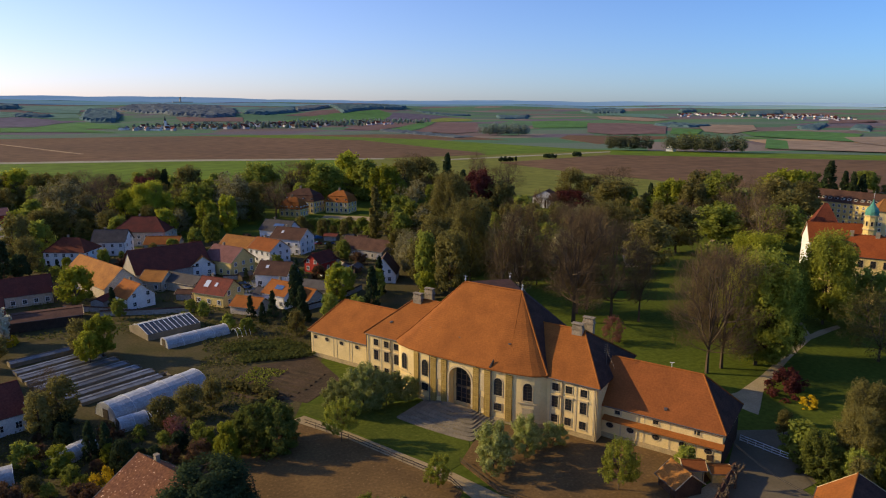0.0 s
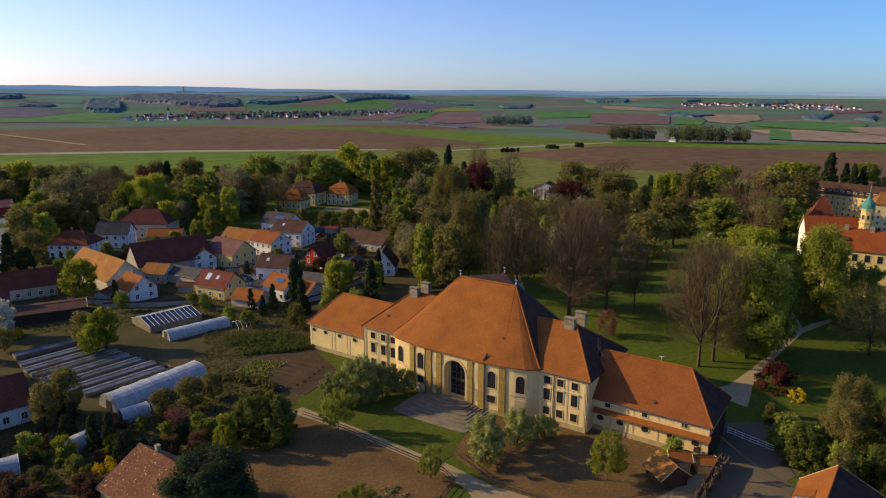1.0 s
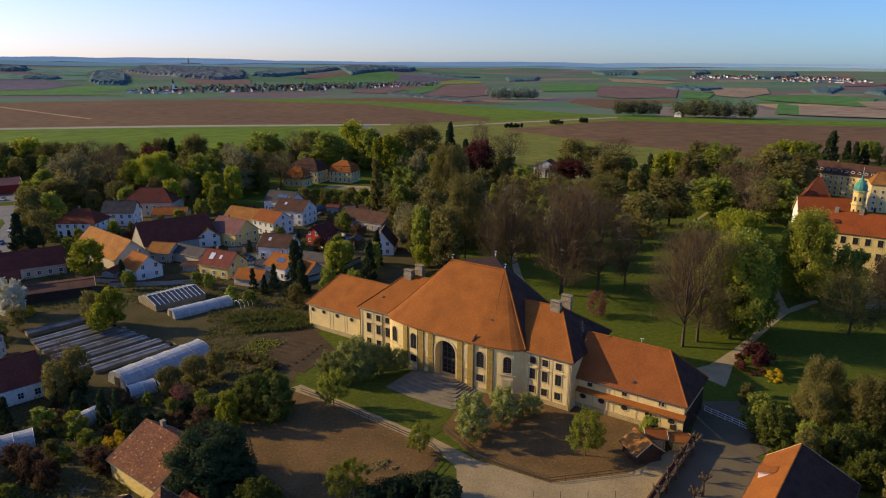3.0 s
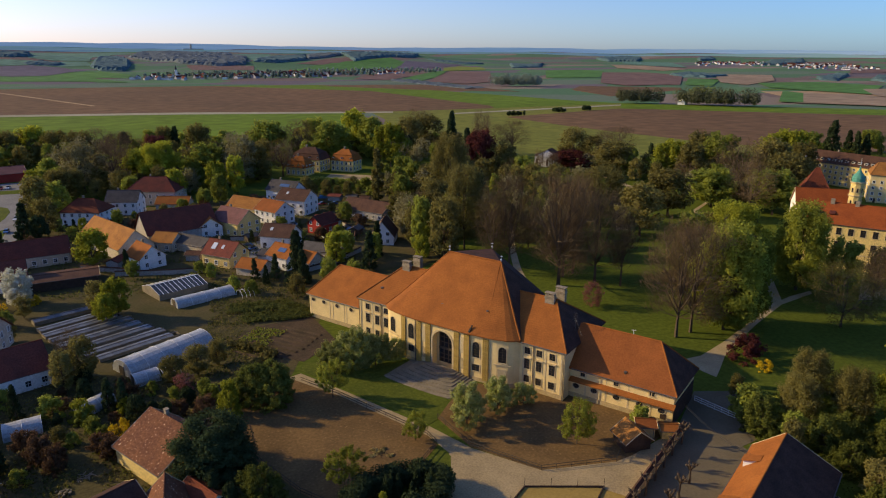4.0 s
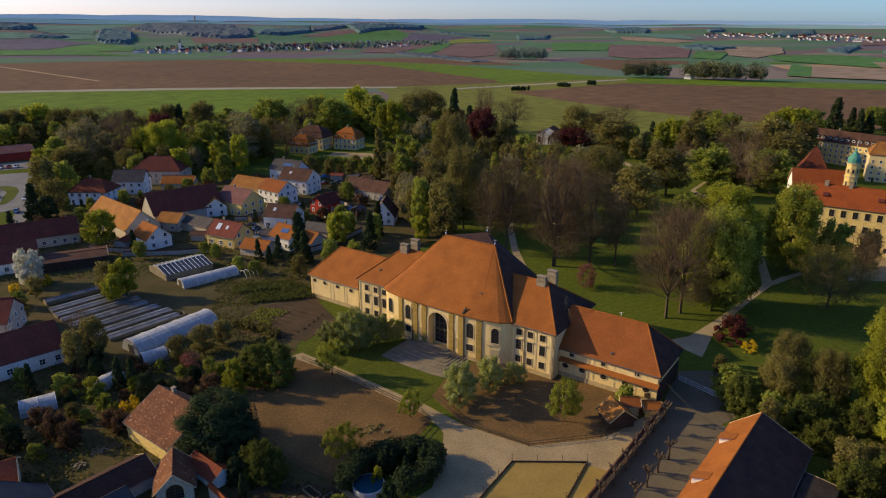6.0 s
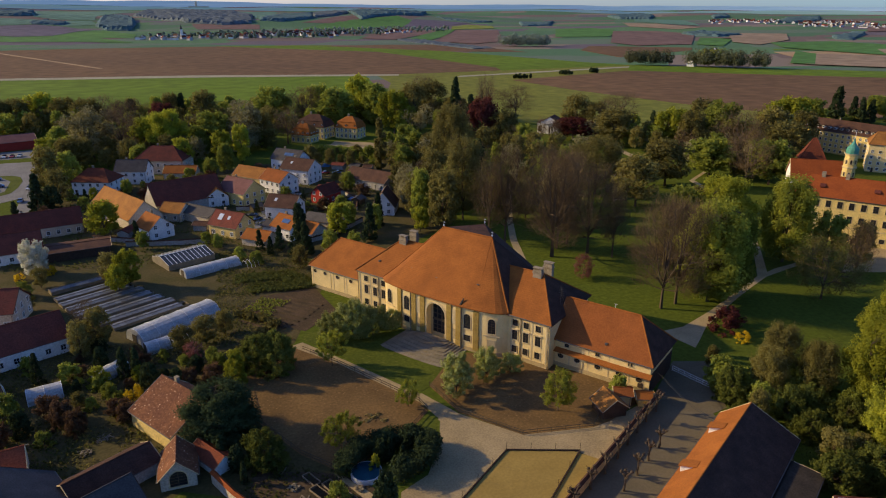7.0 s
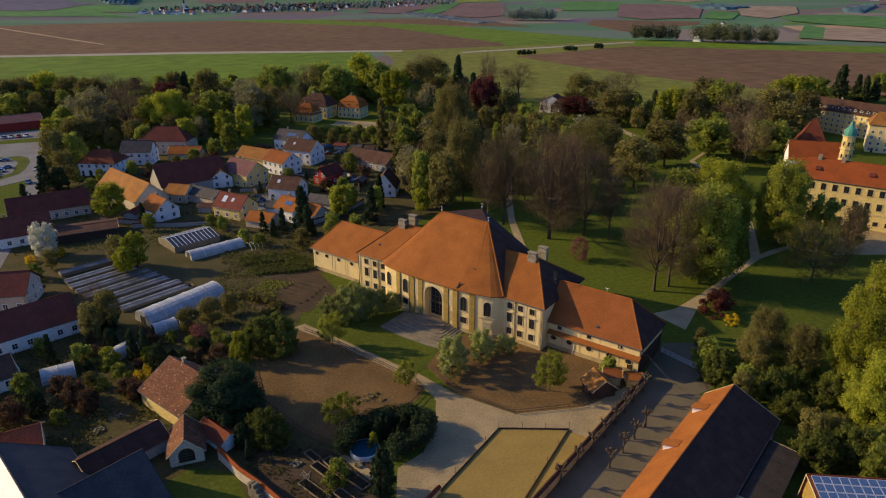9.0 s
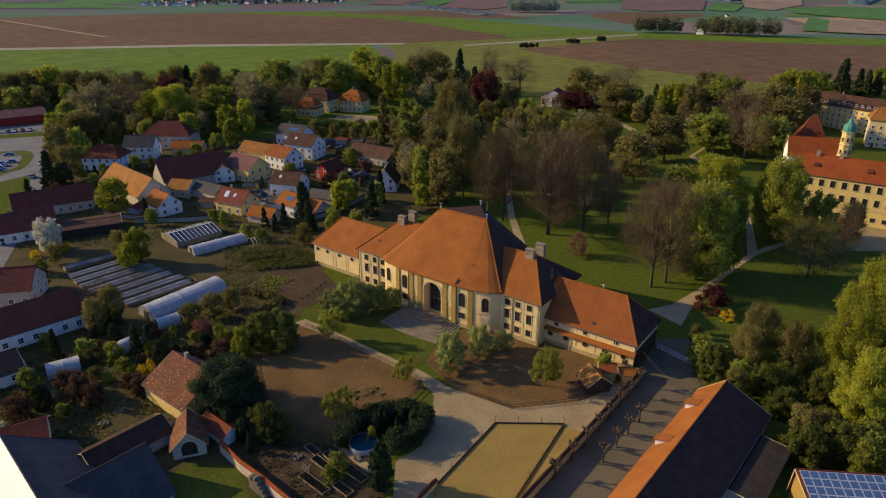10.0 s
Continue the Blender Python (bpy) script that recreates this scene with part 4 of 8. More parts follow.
for side in (-1, 1):
    # wing
    bm = B()
    xa, xb = sorted((side * 26.5 + (C if side < 0 else 0.0), side * 47.3))
    box(bm, xa, 0.35, 0, xb, 13.7, 6.35)
    wing_wall = part("wall", bm, PLASTER, hall, "cream plaster wall of a low wing")
    bm = B()
    box(bm, xa, 0.27, 0, xb + (0.1 if side > 0 else 0), 0.35, 1.0)
    part("plinth", bm, PLINTH, hall, "stained ochre plinth")
    bm = B()
    ra, rb = sorted((side * 25.5, side * 47.9))
    hip_roof(bm, ra, rb, -0.25, 14.25, 6.45, 13.4, 0 if side > 0 else 5.8, 5.8 if side > 0 else 0)
    wing_roof = part("roof", bm, TILE if side < 0 else TILE_EAST, hall, "orange tiled hipped roof of a wing")
    shade_rear(wing_roof)
    bm = B()
    e = side * 47.9
    ridge_caps(bm, [((side * 26, 7, 13.42), (side * 42.1, 7, 13.42)), ((side * 42.1, 7, 13.42), (e, -0.25, 6.47)), ((side * 42.1, 7, 13.42), (e, 14.25, 6.47))])
    part("ridge_tiles", bm, TILE, hall)
    bm = B()
    box(bm, xa, 0.05, 6.05, xb + 0.1, 0.35, 6.3)
    part("cornice", bm, TRIM, hall)
    # pavilion
    bm = B()
    pa, pb = sorted((C + side * 17.4, side * 26.8 - 0.3))
    box(bm, pa, -2.5, 0, pb, 16.5, 10.4)
    part("wall", bm, PLASTER, hall, "tall cream plaster wall of a three-storey pavilion")
    bm = B()
    box(bm, pa - 0.06, -2.58, 0, pb + 0.06, -2.5, 1.0)
    part("plinth", bm, PLINTH, hall, "stained ochre plinth")
    bm = B()
    box(bm, pa, -2.85, 10.1, pb + (0.3 if side > 0 else 0), -2.5, 10.4)
    part("cornice", bm, TRIM, hall)
    bm = B()
    qa, qb = sorted((C + side * 9.0, side * 27.3 - 0.3))
    hip_roof(bm, qa, qb, -3.0, 17.0, 10.5, 17.3, 0 if side > 0 else 7.3, 7.3 if side > 0 else 0)
    shade_rear(part("roof", bm, TILE, hall, "orange tiled hipped roof of a pavilion"))
    bm = B()
    tip = (side * 20.0 - 0.3, 7, 17.33)
    ridge_caps(bm, [((C + side * 9, 7, 17.33), tip), (tip, (side * 27.3 - 0.3, -3.0, 10.52)), (tip, (side * 27.3 - 0.3, 17, 10.52))])
    part("ridge_tiles", bm, TILE, hall)
    for dy, h in ((-0.8, 18.3), (2.2, 18.9)):
        bm = B()
        x, y = side * 19.0 - 0.3 + (0 if dy < 0 else 1.0), 7 + dy
        box(bm, x - 1.05, y - 0.5, 15.0, x + 1.05, y + 0.5, h)
        box(bm, x - 1.2, y - 0.65, h - 0.75, x + 1.2, y + 0.65, h - 0.55)
        for k in range(4):
            box(bm, x - 0.95 + k * 0.52, y - 0.45, h, x - 0.70 + k * 0.52, y + 0.45, h + 0.35)
        box(bm, x - 1.15, y - 0.6, h + 0.35, x + 1.15, y + 0.6, h + 0.5)
        part("chimney", bm, CHIMNEY, hall, "broad weathered chimney stack")
    # pavilion windows: three axes, three storeys
    for x in (18.6, 21.3, 24.2):
        for z, h, kind in ((1.75, 1.5, "hall"), (4.75, 2.2, "hooded"), (8.05, 1.4, "hall")):
            window(hall, pose(side * x - 0.3, -2.5, z), 1.28, h, kind)
    # lesenes and rain pipes
    for x in (17.75, 19.95, 22.75, 26.2):
        bm = B()
        box(bm, side * x - 0.3 - 0.16, -2.56, 0.9, side * x - 0.3 + 0.16, -2.5, 10.1)
        part("pilaster_strip", bm, TRIM, hall)
    bm = B()
    tube(bm, (side * 26.75 - 0.3, -2.72, 0), (side * 26.75 - 0.3, -2.72, 10.2), 0.09)
    part("rain_pipe", bm, METAL, hall)
    bm = B()
    tube(bm, (side * 20.0 - 0.3, -2.68, 0), (side * 20.0 - 0.3, -2.68, 10.2), 0.08)
    part("rain_pipe", bm, METAL, hall)
    bm = B()
    tube(bm, (side * 27.2, -3.08, 10.42), (C + side * 17.6, -3.08, 10.42), 0.1)
    part("gutter", bm, METAL, hall)
    bm = B()
    tube(bm, (side * 27.0, -0.32, 6.36), (side * 47.8, -0.32, 6.36), 0.09)
    part("gutter", bm, METAL, hall)

# east wing: small upper windows, a tiled canopy and oval windows; west wing: a row of oval windows
for x in (29.3, 36.2, 43.2):
    window(hall, pose(x, 0.35, 5.05), 0.95, 0.75, "hall")
for x in (28.0, 31.8, 36.4, 41.0, 45.2):
    window(hall, pose(x, 0.35, 2.1), 1.35, 1.05, "oval")
bm = B()
slab(bm, [(26.8, -0.75, 3.95), (47.7, -0.75, 3.95), (47.7, 0.4, 4.55), (26.8, 0.4, 4.55)], 0.14)
part("canopy_roof", bm, TILE, hall, "narrow orange tiled canopy along the wall")
for x in (-45.8, -42.0, -37.4, -32.6):
    window(hall, pose(x, 0.35, 4.55), 1.25, 0.95, "oval")
for x in (30.0, 34.2, 38.7, 43.1):
    bm = B()
    box(bm, x - 0.13, 0.29, 0.9, x + 0.13, 0.35, 3.8)
    part("pilaster_strip", bm, TRIM, hall)
    bm = B()
    box(bm, x - 0.10, 0.30, 4.75, x + 0.10, 0.35, 6.05)
    part("pilaster_strip", bm, TRIM, hall)
for x in (-46.6, -40.0, -38.9, -35.0, -34.2):
    bm = B()
    box(bm, x - 0.10, 0.30, 0.9, x + 0.10, 0.35, 6.0)
    part("pilaster_strip", bm, TRIM, hall)
bm = B()
box(bm, 45.0, 0.28, 0, 46.1, 0.40, 2.1)
part("door", bm, WOOD_DARK, hall, "dark wooden side door")
bm = B()
box(bm, 47.3, 0.6, 0, 47.42, 13.4, 4.3)
part("gate_bay", bm, WOOD_DARK, hall, "dark timber cladding of the wing end")
# slope vents
for x, y in ((37.5, 1.2), (8.0, -1.4), (-10.5, -1.2), (-22.5, 0.5), (-3.0, -2.0)):
    zr = {37.5: 7.9, 8.0: 14.6, -10.5: 14.4, -22.5: 12.9, -3.0: 14.0}[x]
    bm = B()
    box(bm, x - 0.2, y - 0.2, zr - 0.6, x + 0.2, y + 0.4, zr + 0.1)
    slab(bm, [(x - 0.28, y - 0.32, zr + 0.12), (x + 0.28, y - 0.32, zr + 0.12), (x + 0.28, y + 0.45, zr + 0.24), (x - 0.28, y + 0.45, zr + 0.24)], 0.06)
    part("roof_vent", bm, METAL, hall, "small dark roof vent")

# the bowed middle: plan of the front wall, left half mirrored
FRONT = [(17.4, -2.5), (16.6, -3.4), (15.6, -4.1), (13.2, -4.75), (10.8, -5.1), (6.9, -5.4)]
OUT = [(C - x, y) for x, y in FRONT] + [(C + x, y) for x, y in FRONT[::-1]]
bm = B()
prism(bm, OUT[:6] + [(C - 2.6, -5.4), (C - 2.6, -3.6), (C + 2.6, -3.6), (C + 2.6, -5.4)] + OUT[6:] + [(C + 17.4, 19.0), (C - 17.4, 19.0)], 0, 10.7)
part("wall", bm, PLASTER, hall, "bowed cream plaster front of the middle hall")
bm = B()
n = 12
arch = [(2.6 * math.cos(math.pi * k / n), 6.6 + 2.6 * math.sin(math.pi * k / n)) for k in range(n + 1)]
arched(bm, C, [(x, 10.7) for x, z in arch], arch, -5.4, -3.6)
part("portal_arch", bm, PLASTER, hall, "deep rounded portal arch")
bm = B()
box(bm, C - 1.75, -3.75, 1.2, C + 1.75, -3.62, 8.3)
part("portal_pane", bm, PANE, hall, "dark portal glazing")
bm = B()
box(bm, C - 1.85, -4.0, 4.35, C + 1.85, -3.76, 4.85)
portal_door = part("portal_door", bm, WOOD_GREY, hall, "tall barred portal door with transom")
for x in (-1.75, -0.6, 0.6, 1.75):
    bm = B()
    box(bm, C + x - 0.09, -3.86, 1.2, C + x + 0.09, -3.76, 8.2)
    part("mullion", bm, WOOD_GREY, portal_door)
for z in (2.2, 3.2, 6.0, 7.2, 8.2):
    bm = B()
    box(bm, C - 1.8, -3.85, z - 0.06, C + 1.8, -3.76, z + 0.06)
    part("crossbar", bm, WOOD_GREY, portal_door)
bm = B()
ins = [(2.6, 1.2)] + [(2.6 * math.cos(math.pi * k / n), 6.6 + 2.6 * math.sin(math.pi * k / n)) for k in range(n + 1)] + [(-2.6, 1.2)]
outs = [(3.0, 1.2)] + [(3.0 * math.cos(math.pi * k / n), 6.6 + 3.0 * math.sin(math.pi * k / n)) for k in range(n + 1)] + [(-3.0, 1.2)]
arched(bm, C, outs, ins, -5.52, -5.4)
part("portal_surround", bm, TRIM, hall)


def front_at(x):
    """Depth of the bowed front at x (from the middle), and its turn in degrees."""
    ax = abs(x)
    for (xa, ya), (xb, yb) in zip(FRONT, FRONT[1:]):
        if xb <= ax <= xa:
            t = (ax - xa) / (xb - xa)
            turn = math.degrees(math.atan2(yb - ya, xa - xb))
            return ya + t * (yb - ya), -turn if x > 0 else turn
    return -5.4, 0.0


# rusticated pilasters, block by block
block = B()
box(block, -0.68, -0.24, 0, 0.68, 0.08, 0.40)
bmesh.ops.bevel(block, geom=list(block.edges), offset=0.04, segments=1, affect="EDGES")
block_mesh = finish(block, "block", SANDSTONE)
for x in (-10.8, -6.3, -3.75, 3.75, 6.3, 10.8):
    y, turn = front_at(x)
    pil = new("pilaster")
    pil.parent = hall
    pil.matrix_basis = pose(C + x, y, 0, 0, 0, turn)
    tagged(pil, "rusticated ochre sandstone pilaster")
    for k in range(21):
        shared("block", block_mesh, pil, pose(0, 0, 0.55 + k * 0.455))
for x in (-14.4, -8.55, 8.55, 14.4):
    y, turn = front_at(x)
    window(hall, pose(C + x, y, 5.4, 0, 0, turn), 1.7, 3.5, "arched")
    if abs(x) < 10:
        window(hall, pose(C + x, y, 2.3, 0, 0, turn), 1.7, 1.5, "hall")
    else:
        bm = B()
        box(bm, -0.95, -0.08, 2.2, 0.95, 0.02, 3.9)
        ob = part("blind_panel", bm, TRIM, hall)
        ob.matrix_basis = pose(C + x, y, 0, 0, 0, turn)
        bm = B()
        box(bm, -1.9, -0.14, 4.75, 1.9, 0.02, 4.95)
        ob = part("string_course", bm, TRIM, hall)
        ob.matrix_basis = pose(C + x, y, 0, 0, 0, turn)
for x in (-5.03, 5.03):
    bm = B()
    box(bm, C + x - 0.5, -5.50, 5.6, C + x + 0.5, -5.4, 9.2)
    part("panel", bm, TRIM, hall)
    bm = B()
    solid(bm, [(C + x + a, -5.46, z) for a, z in [(-0.45, 1.9), (0.45, 1.9)] + [(0.45 * math.cos(t), 4.0 + 0.45 * math.sin(t)) for t in np.arange(9) * math.pi / 8]], [tuple(range(11))])
    part("niche", bm, PLINTH, hall, "arched wall niche")
bm = B()
cor = [(x, y - 0.32) for x, y in OUT]
prism(bm, cor + [(x, y + 0.3) for x, y in OUT[::-1]], 10.35, 10.72)
part("cornice", bm, TRIM, hall)
bm = B()
prism(bm, [(x, y - 0.1) for x, y in OUT] + [(x, y + 0.3) for x, y in OUT[::-1]], 0, 0.9)
part("plinth", bm, PLINTH, hall, "stained ochre plinth")
for sx in (-1, 1):
    bm = B()
    tube(bm, (C + sx * 7.15, -5.62, 0), (C + sx * 7.15, -5.62, 11.0), 0.12)
    part("rain_pipe", bm, METAL, hall)

# great roof: eave follows the bowed front, ridge along the hall and a short one to the rear
EAVE = [(C - 17.7, -3.0), (C - 16.7, -3.95), (C - 15.4, -4.75), (C - 13, -5.35), (C - 10.5, -5.75), (C - 6.9, -6.1), (C + 6.9, -6.1), (C + 10.5, -5.75), (C + 13, -5.35), (C + 15.4, -4.75), (C + 16.7, -3.95), (C + 17.7, -3.0)]
RL, RR, RB = (C - 6.6, 7.0, 23.0), (C + 7.0, 6.9, 23.0), (C - 0.6, 15.8, 22.6)
bm = B()
mid = []
for (x, y) in EAVE:
    tx = max(RL[0], min(RR[0], x))
    # a slight bell-cast at the foot of the roof
    mid.append((x + (tx - x) * 0.22, y + (7 - y) * 0.22, 10.75 + 12.25 * 0.195))
for i in range(len(EAVE) - 1):
    a, b = (*EAVE[i], 10.72), (*EAVE[i + 1], 10.72)
    slab(bm, [a, b, mid[i + 1], mid[i]], 0.25)
    xa = max(RL[0], min(RR[0], EAVE[i][0]))
    xb = max(RL[0], min(RR[0], EAVE[i + 1][0]))
    top = [(xb, 6.95, 23.0), (xa, 6.95, 23.0)] if abs(xa - xb) > 0.1 else [(xa, 6.95, 23.0)]
    slab(bm, [mid[i], mid[i + 1]] + top, 0.25)
front_roof = part("roof", bm, TILE, hall, "great orange tiled hipped roof of the middle hall")
bm = B()
for sx, rp in ((-1, RL), (1, RR)):
    e0, e1 = (C + sx * 17.7, -3.0, 10.72), (C + sx * 17.7, 17.5, 10.72)
    m0 = mid[0] if sx < 0 else mid[-1]
    slab(bm, [e0, e1, rp, m0], 0.25)
    slab(bm, [e1, (C + sx * 13, 21.5, 10.72), (RB[0], RB[1], RB[2]), rp], 0.25)
slab(bm, [(C - 13, 21.5, 10.72), (C + 13, 21.5, 10.72), RB], 0.25)
slab(bm, [RL, RR, RB], 0.25)
# rear of the great roof: the dark tile colour carries its shade
part("roof", bm, OLD_AND_SHADED_TILE, hall, "tiled rear slopes of the great roof, coloured dark as shade")
bm = B()
ridge_caps(bm, [(RL, RR), (RL, mid[0]), (mid[0], (*EAVE[0], 10.75)), (RR, mid[-1]), (mid[-1], (*EAVE[-1], 10.75))], 0.2)
part("ridge_tiles", bm, TILE, hall)
for q in (RL, RR, RB):
    bm = B()
    tube(bm, (q[0], q[1], q[2] - 0.2), (q[0], q[1], q[2] + 1.5), 0.06, 0.03)
    bmesh.ops.create_uvsphere(bm, u_segments=8, v_segments=6, radius=0.2, matrix=Matrix.Translation((q[0], q[1], q[2] + 0.5)))
    box(bm, q[0] - 0.35, q[1] - 0.03, q[2] + 1.2, q[0] + 0.35, q[1] + 0.03, q[2] + 1.28)
    part("finial", bm, PANEL_FRAME, hall, "metal finial with ball and vane")
# small dark fin above the eave of the middle roof
for sx in (1,):
    bm = B()
    slab(bm, [(C + sx * 7.0 - 0.2, -5.9, 11.0), (C + sx * 7.0 + 0.2, -5.9, 11.0), (C + sx * 7.3 + 0.1, -4.95, 12.3), (C + sx * 7.3 - 0.1, -4.95, 12.3)], 0.4)
    part("snow_fin", bm, IRON, hall, "small dark fin on the roof")

bm = B()
tube(bm, (25.3, 4.5, 12.3), (25.3, 4.5, 16.4), 0.03)
for k in range(5):
    box(bm, 24.7 + 0.05 * k, 4.48, 14.6 + 0.4 * k, 25.9 - 0.05 * k, 4.52, 14.63 + 0.4 * k)
tube(bm, (25.3, 4.5, 14.9), (27.6, 2.6, 12.6), 0.015)
part("antenna", bm, METAL, hall, "metal roof antenna with stay")
bm = B()
tube(bm, (36.5, 7.2, 13.3), (36.5, 7.2, 14.4), 0.04)
tube(bm, (36.1, 7.2, 14.3), (37.0, 7.0, 14.5), 0.05, 0.03)
part("antenna", bm, PIPE_WHITE, hall, "small white aerial on the ridge")
# steps spreading on three sides
steps = thing("stone_steps", HALL, "wide grey stone steps before the portal", "steps")
for k in range(8):
    hw, d, z = 3.6 + k * 0.72, 7.2 + k * 1.18, 1.2 - k * 0.15
    bm = B()
    poly = [(C - hw, -5.45), (C - hw, -d + 0.6)] + [(C - hw * math.cos(t), -d + 0.6 - 0.7 * math.sin(t)) for t in np.arange(1, 8) * math.pi / 8] + [(C + hw, -d + 0.6), (C + hw, -5.45)]
    prism(bm, poly, 0 if k == 7 else z - 0.17, z)
    part("step", bm, STONE, steps)
tagged(steps, kind="")


# ---------------------------------------------------------------- houses
def house(a, b, width, eave, ridge, walls, roof, label, hip=0.0, side=0.5, windows=True, category="house", chimneys=1, over=0.4, name="house", skylights=0, floors=None, solar=0):
    """A house with its ridge from a to b: wall, roof, windows, door and chimney; side: where the ridge lies across the width."""
    ax, ay = a
    ln = math.hypot(b[0] - ax, b[1] - ay)
    ang = math.degrees(math.atan2(b[1] - ay, b[0] - ax))
    h = thing(name, pose(ax, ay, 0, 0, 0, ang), label, category)
    y0, y1 = -width * side, width * (1 - side)
    x0, x1 = -hip, ln + hip
    bm = B()
    if hip:
        box(bm, x0, y0, 0, x1, y1, eave)
    else:
        solid(bm, [(x, y, z) for x in (0, ln) for y, z in ((y0, 0), (y1, 0), (y1, eave), (0, ridge - 0.05), (y0, eave))],
              [(4, 3, 2, 1, 0), (5, 6, 7, 8, 9), (0, 1, 6, 5), (1, 2, 7, 6), (2, 3, 8, 7), (3, 4, 9, 8), (4, 0, 5, 9)])
    part("wall", bm, walls, h)
    bm = B()
    s0, s1 = (ridge - eave) / (-y0), (ridge - eave) / y1
    if hip:
        e = eave - 0.1
        fa, fb = (0, 0, ridge), (ln, 0, ridge)
        p = [(x0 - over, y0 - over, e), (x1 + over, y0 - over, e), (x1 + over, y1 + over, e), (x0 - over, y1 + over, e)]
        for f in ([p[0], p[1], fb, fa], [p[2], p[3], fa, fb], [p[1], p[2], fb], [p[3], p[0], fa]):
            slab(bm, f, 0.2)
    else:
        g = over
        slab(bm, [(-g, y0 - over, eave - s0 * over + 0.12), (ln + g, y0 - over, eave - s0 * over + 0.12), (ln + g, 0, ridge + 0.12), (-g, 0, ridge + 0.12)], 0.2)
        slab(bm, [(ln + g, y1 + over, eave - s1 * over + 0.12), (-g, y1 + over, eave - s1 * over + 0.12), (-g, 0, ridge + 0.12), (ln + g, 0, ridge + 0.12)], 0.2)
    r = part("roof", bm, roof, h)
    bm = B()
    if hip:
        ridge_caps(bm, [((0, 0, ridge), (ln, 0, ridge)), ((0, 0, ridge), p[0]), ((0, 0, ridge), p[3]), ((ln, 0, ridge), p[1]), ((ln, 0, ridge), p[2])], 0.13)
    else:
        ridge_caps(bm, [((-g, 0, ridge + 0.12), (ln + g, 0, ridge + 0.12))], 0.13)
    part("ridge_tiles", bm, roof, h)
    for y, s, q in ((y0 - over, s0, -1), (y1 + over, s1, 1)):
        bm = B()
        zz = eave - 0.12 if hip else eave - s * over + 0.02
        tube(bm, (x0 - over, y + q * 0.07, zz), (x1 + over, y + q * 0.07, zz), 0.075)
        part("gutter", bm, METAL, h)
        bm = B()
        tube(bm, (x1 - 0.25, (y0 if q < 0 else y1) + q * 0.08, 0), (x1 - 0.25, (y0 if q < 0 else y1) + q * 0.08, zz), 0.05)
        part("rain_pipe", bm, METAL, h)
    if not hip:
        for x in (-g - 0.03, ln + g + 0.03):
            bm = B()
            for ye, s in ((y0 - over, s0), (y1 + over, s1)):
                tube(bm, (x, ye, eave - s * over + 0.08), (x, 0, ridge + 0.08), 0.09, 0.09, 4)
            part("bargeboard", bm, WOOD_DARK if roof in (TILE_DARK, SLATE, GREY_ROOF) else TRIM, h)
    for k in range(chimneys):
        bm = B()
        cx = ln * (0.3 + 0.45 * k)
        box(bm, cx - 0.35, 0.2, ridge - 1.2, cx + 0.35, 0.8, ridge + 0.9)
        box(bm, cx - 0.42, 0.13, ridge + 0.9, cx + 0.42, 0.87, ridge + 1.02)
        part("chimney", bm, CHIMNEY, h)
    n = floors or max(1, int((eave - 0.3) // 2.6))
    if windows:
        fl = (x1 - x0)
        cnt = max(1, int(fl // 3.0))
        for f in range(n):
            z = 0.95 + f * 2.7
            if z + 1.2 > eave:
                continue
            for k in range(cnt):
                x = x0 + fl * (k + 0.5) / cnt
                window(h, pose(x, y0, z), 1.0, 1.2)
                window(h, pose(x, y1, z, 0, 0, 180), 1.0, 1.2)
        gc = max(1, int(width // 3.2))
        for f in range(n + (0 if hip else 1)):
            z = 0.95 + f * 2.7
            for k in range(gc):
                y = y0 + width * (k + 0.5) / gc
                top = eave if hip else (eave + s0 * (y - y0) if y < 0 else eave + s1 * (y1 - y))
                if z + 1.5 < top:
                    window(h, pose(x0, y, z, 0, 0, -90), 0.95, 1.2)
                    window(h, pose(x1, y, z, 0, 0, 90), 0.95, 1.2)
        bm = B()
        box(bm, x0 + fl * 0.08, y0 - 0.08, 0, x0 + fl * 0.08 + 1.0, y0 + 0.05, 2.05)
        part("door", bm, WOOD_DARK, h)
    slope = math.degrees(math.atan(s0))
    for k in range(skylights):
        bm = B()
        u = 0.45
        big_pane = 1.75 if k == 0 and skylights > 1 else 1.0
        box(bm, -0.5 * big_pane, -0.7 * big_pane, 0.0, 0.5 * big_pane, 0.7 * big_pane, 0.10)
        sk = part("skylight", bm, PANE_SKY, h, "skylight window in the roof")
        sk.matrix_basis = pose(ln * (0.3 + 0.3 * k), y0 * u, eave + s0 * (y0 * u - y0) + 0.14, slope)
    for k in range(solar):
        bm = B()
        box(bm, -0.5, -0.85, 0, 0.5, 0.85, 0.08)
        sk = part("solar_panel", bm, SOLAR, h, "blue solar panel on the roof")
        sk.matrix_basis = pose(ln * 0.45 + k * 1.08, y0 * 0.5, eave + s0 * (y0 * 0.5 - y0) + 0.16, slope)
    return h


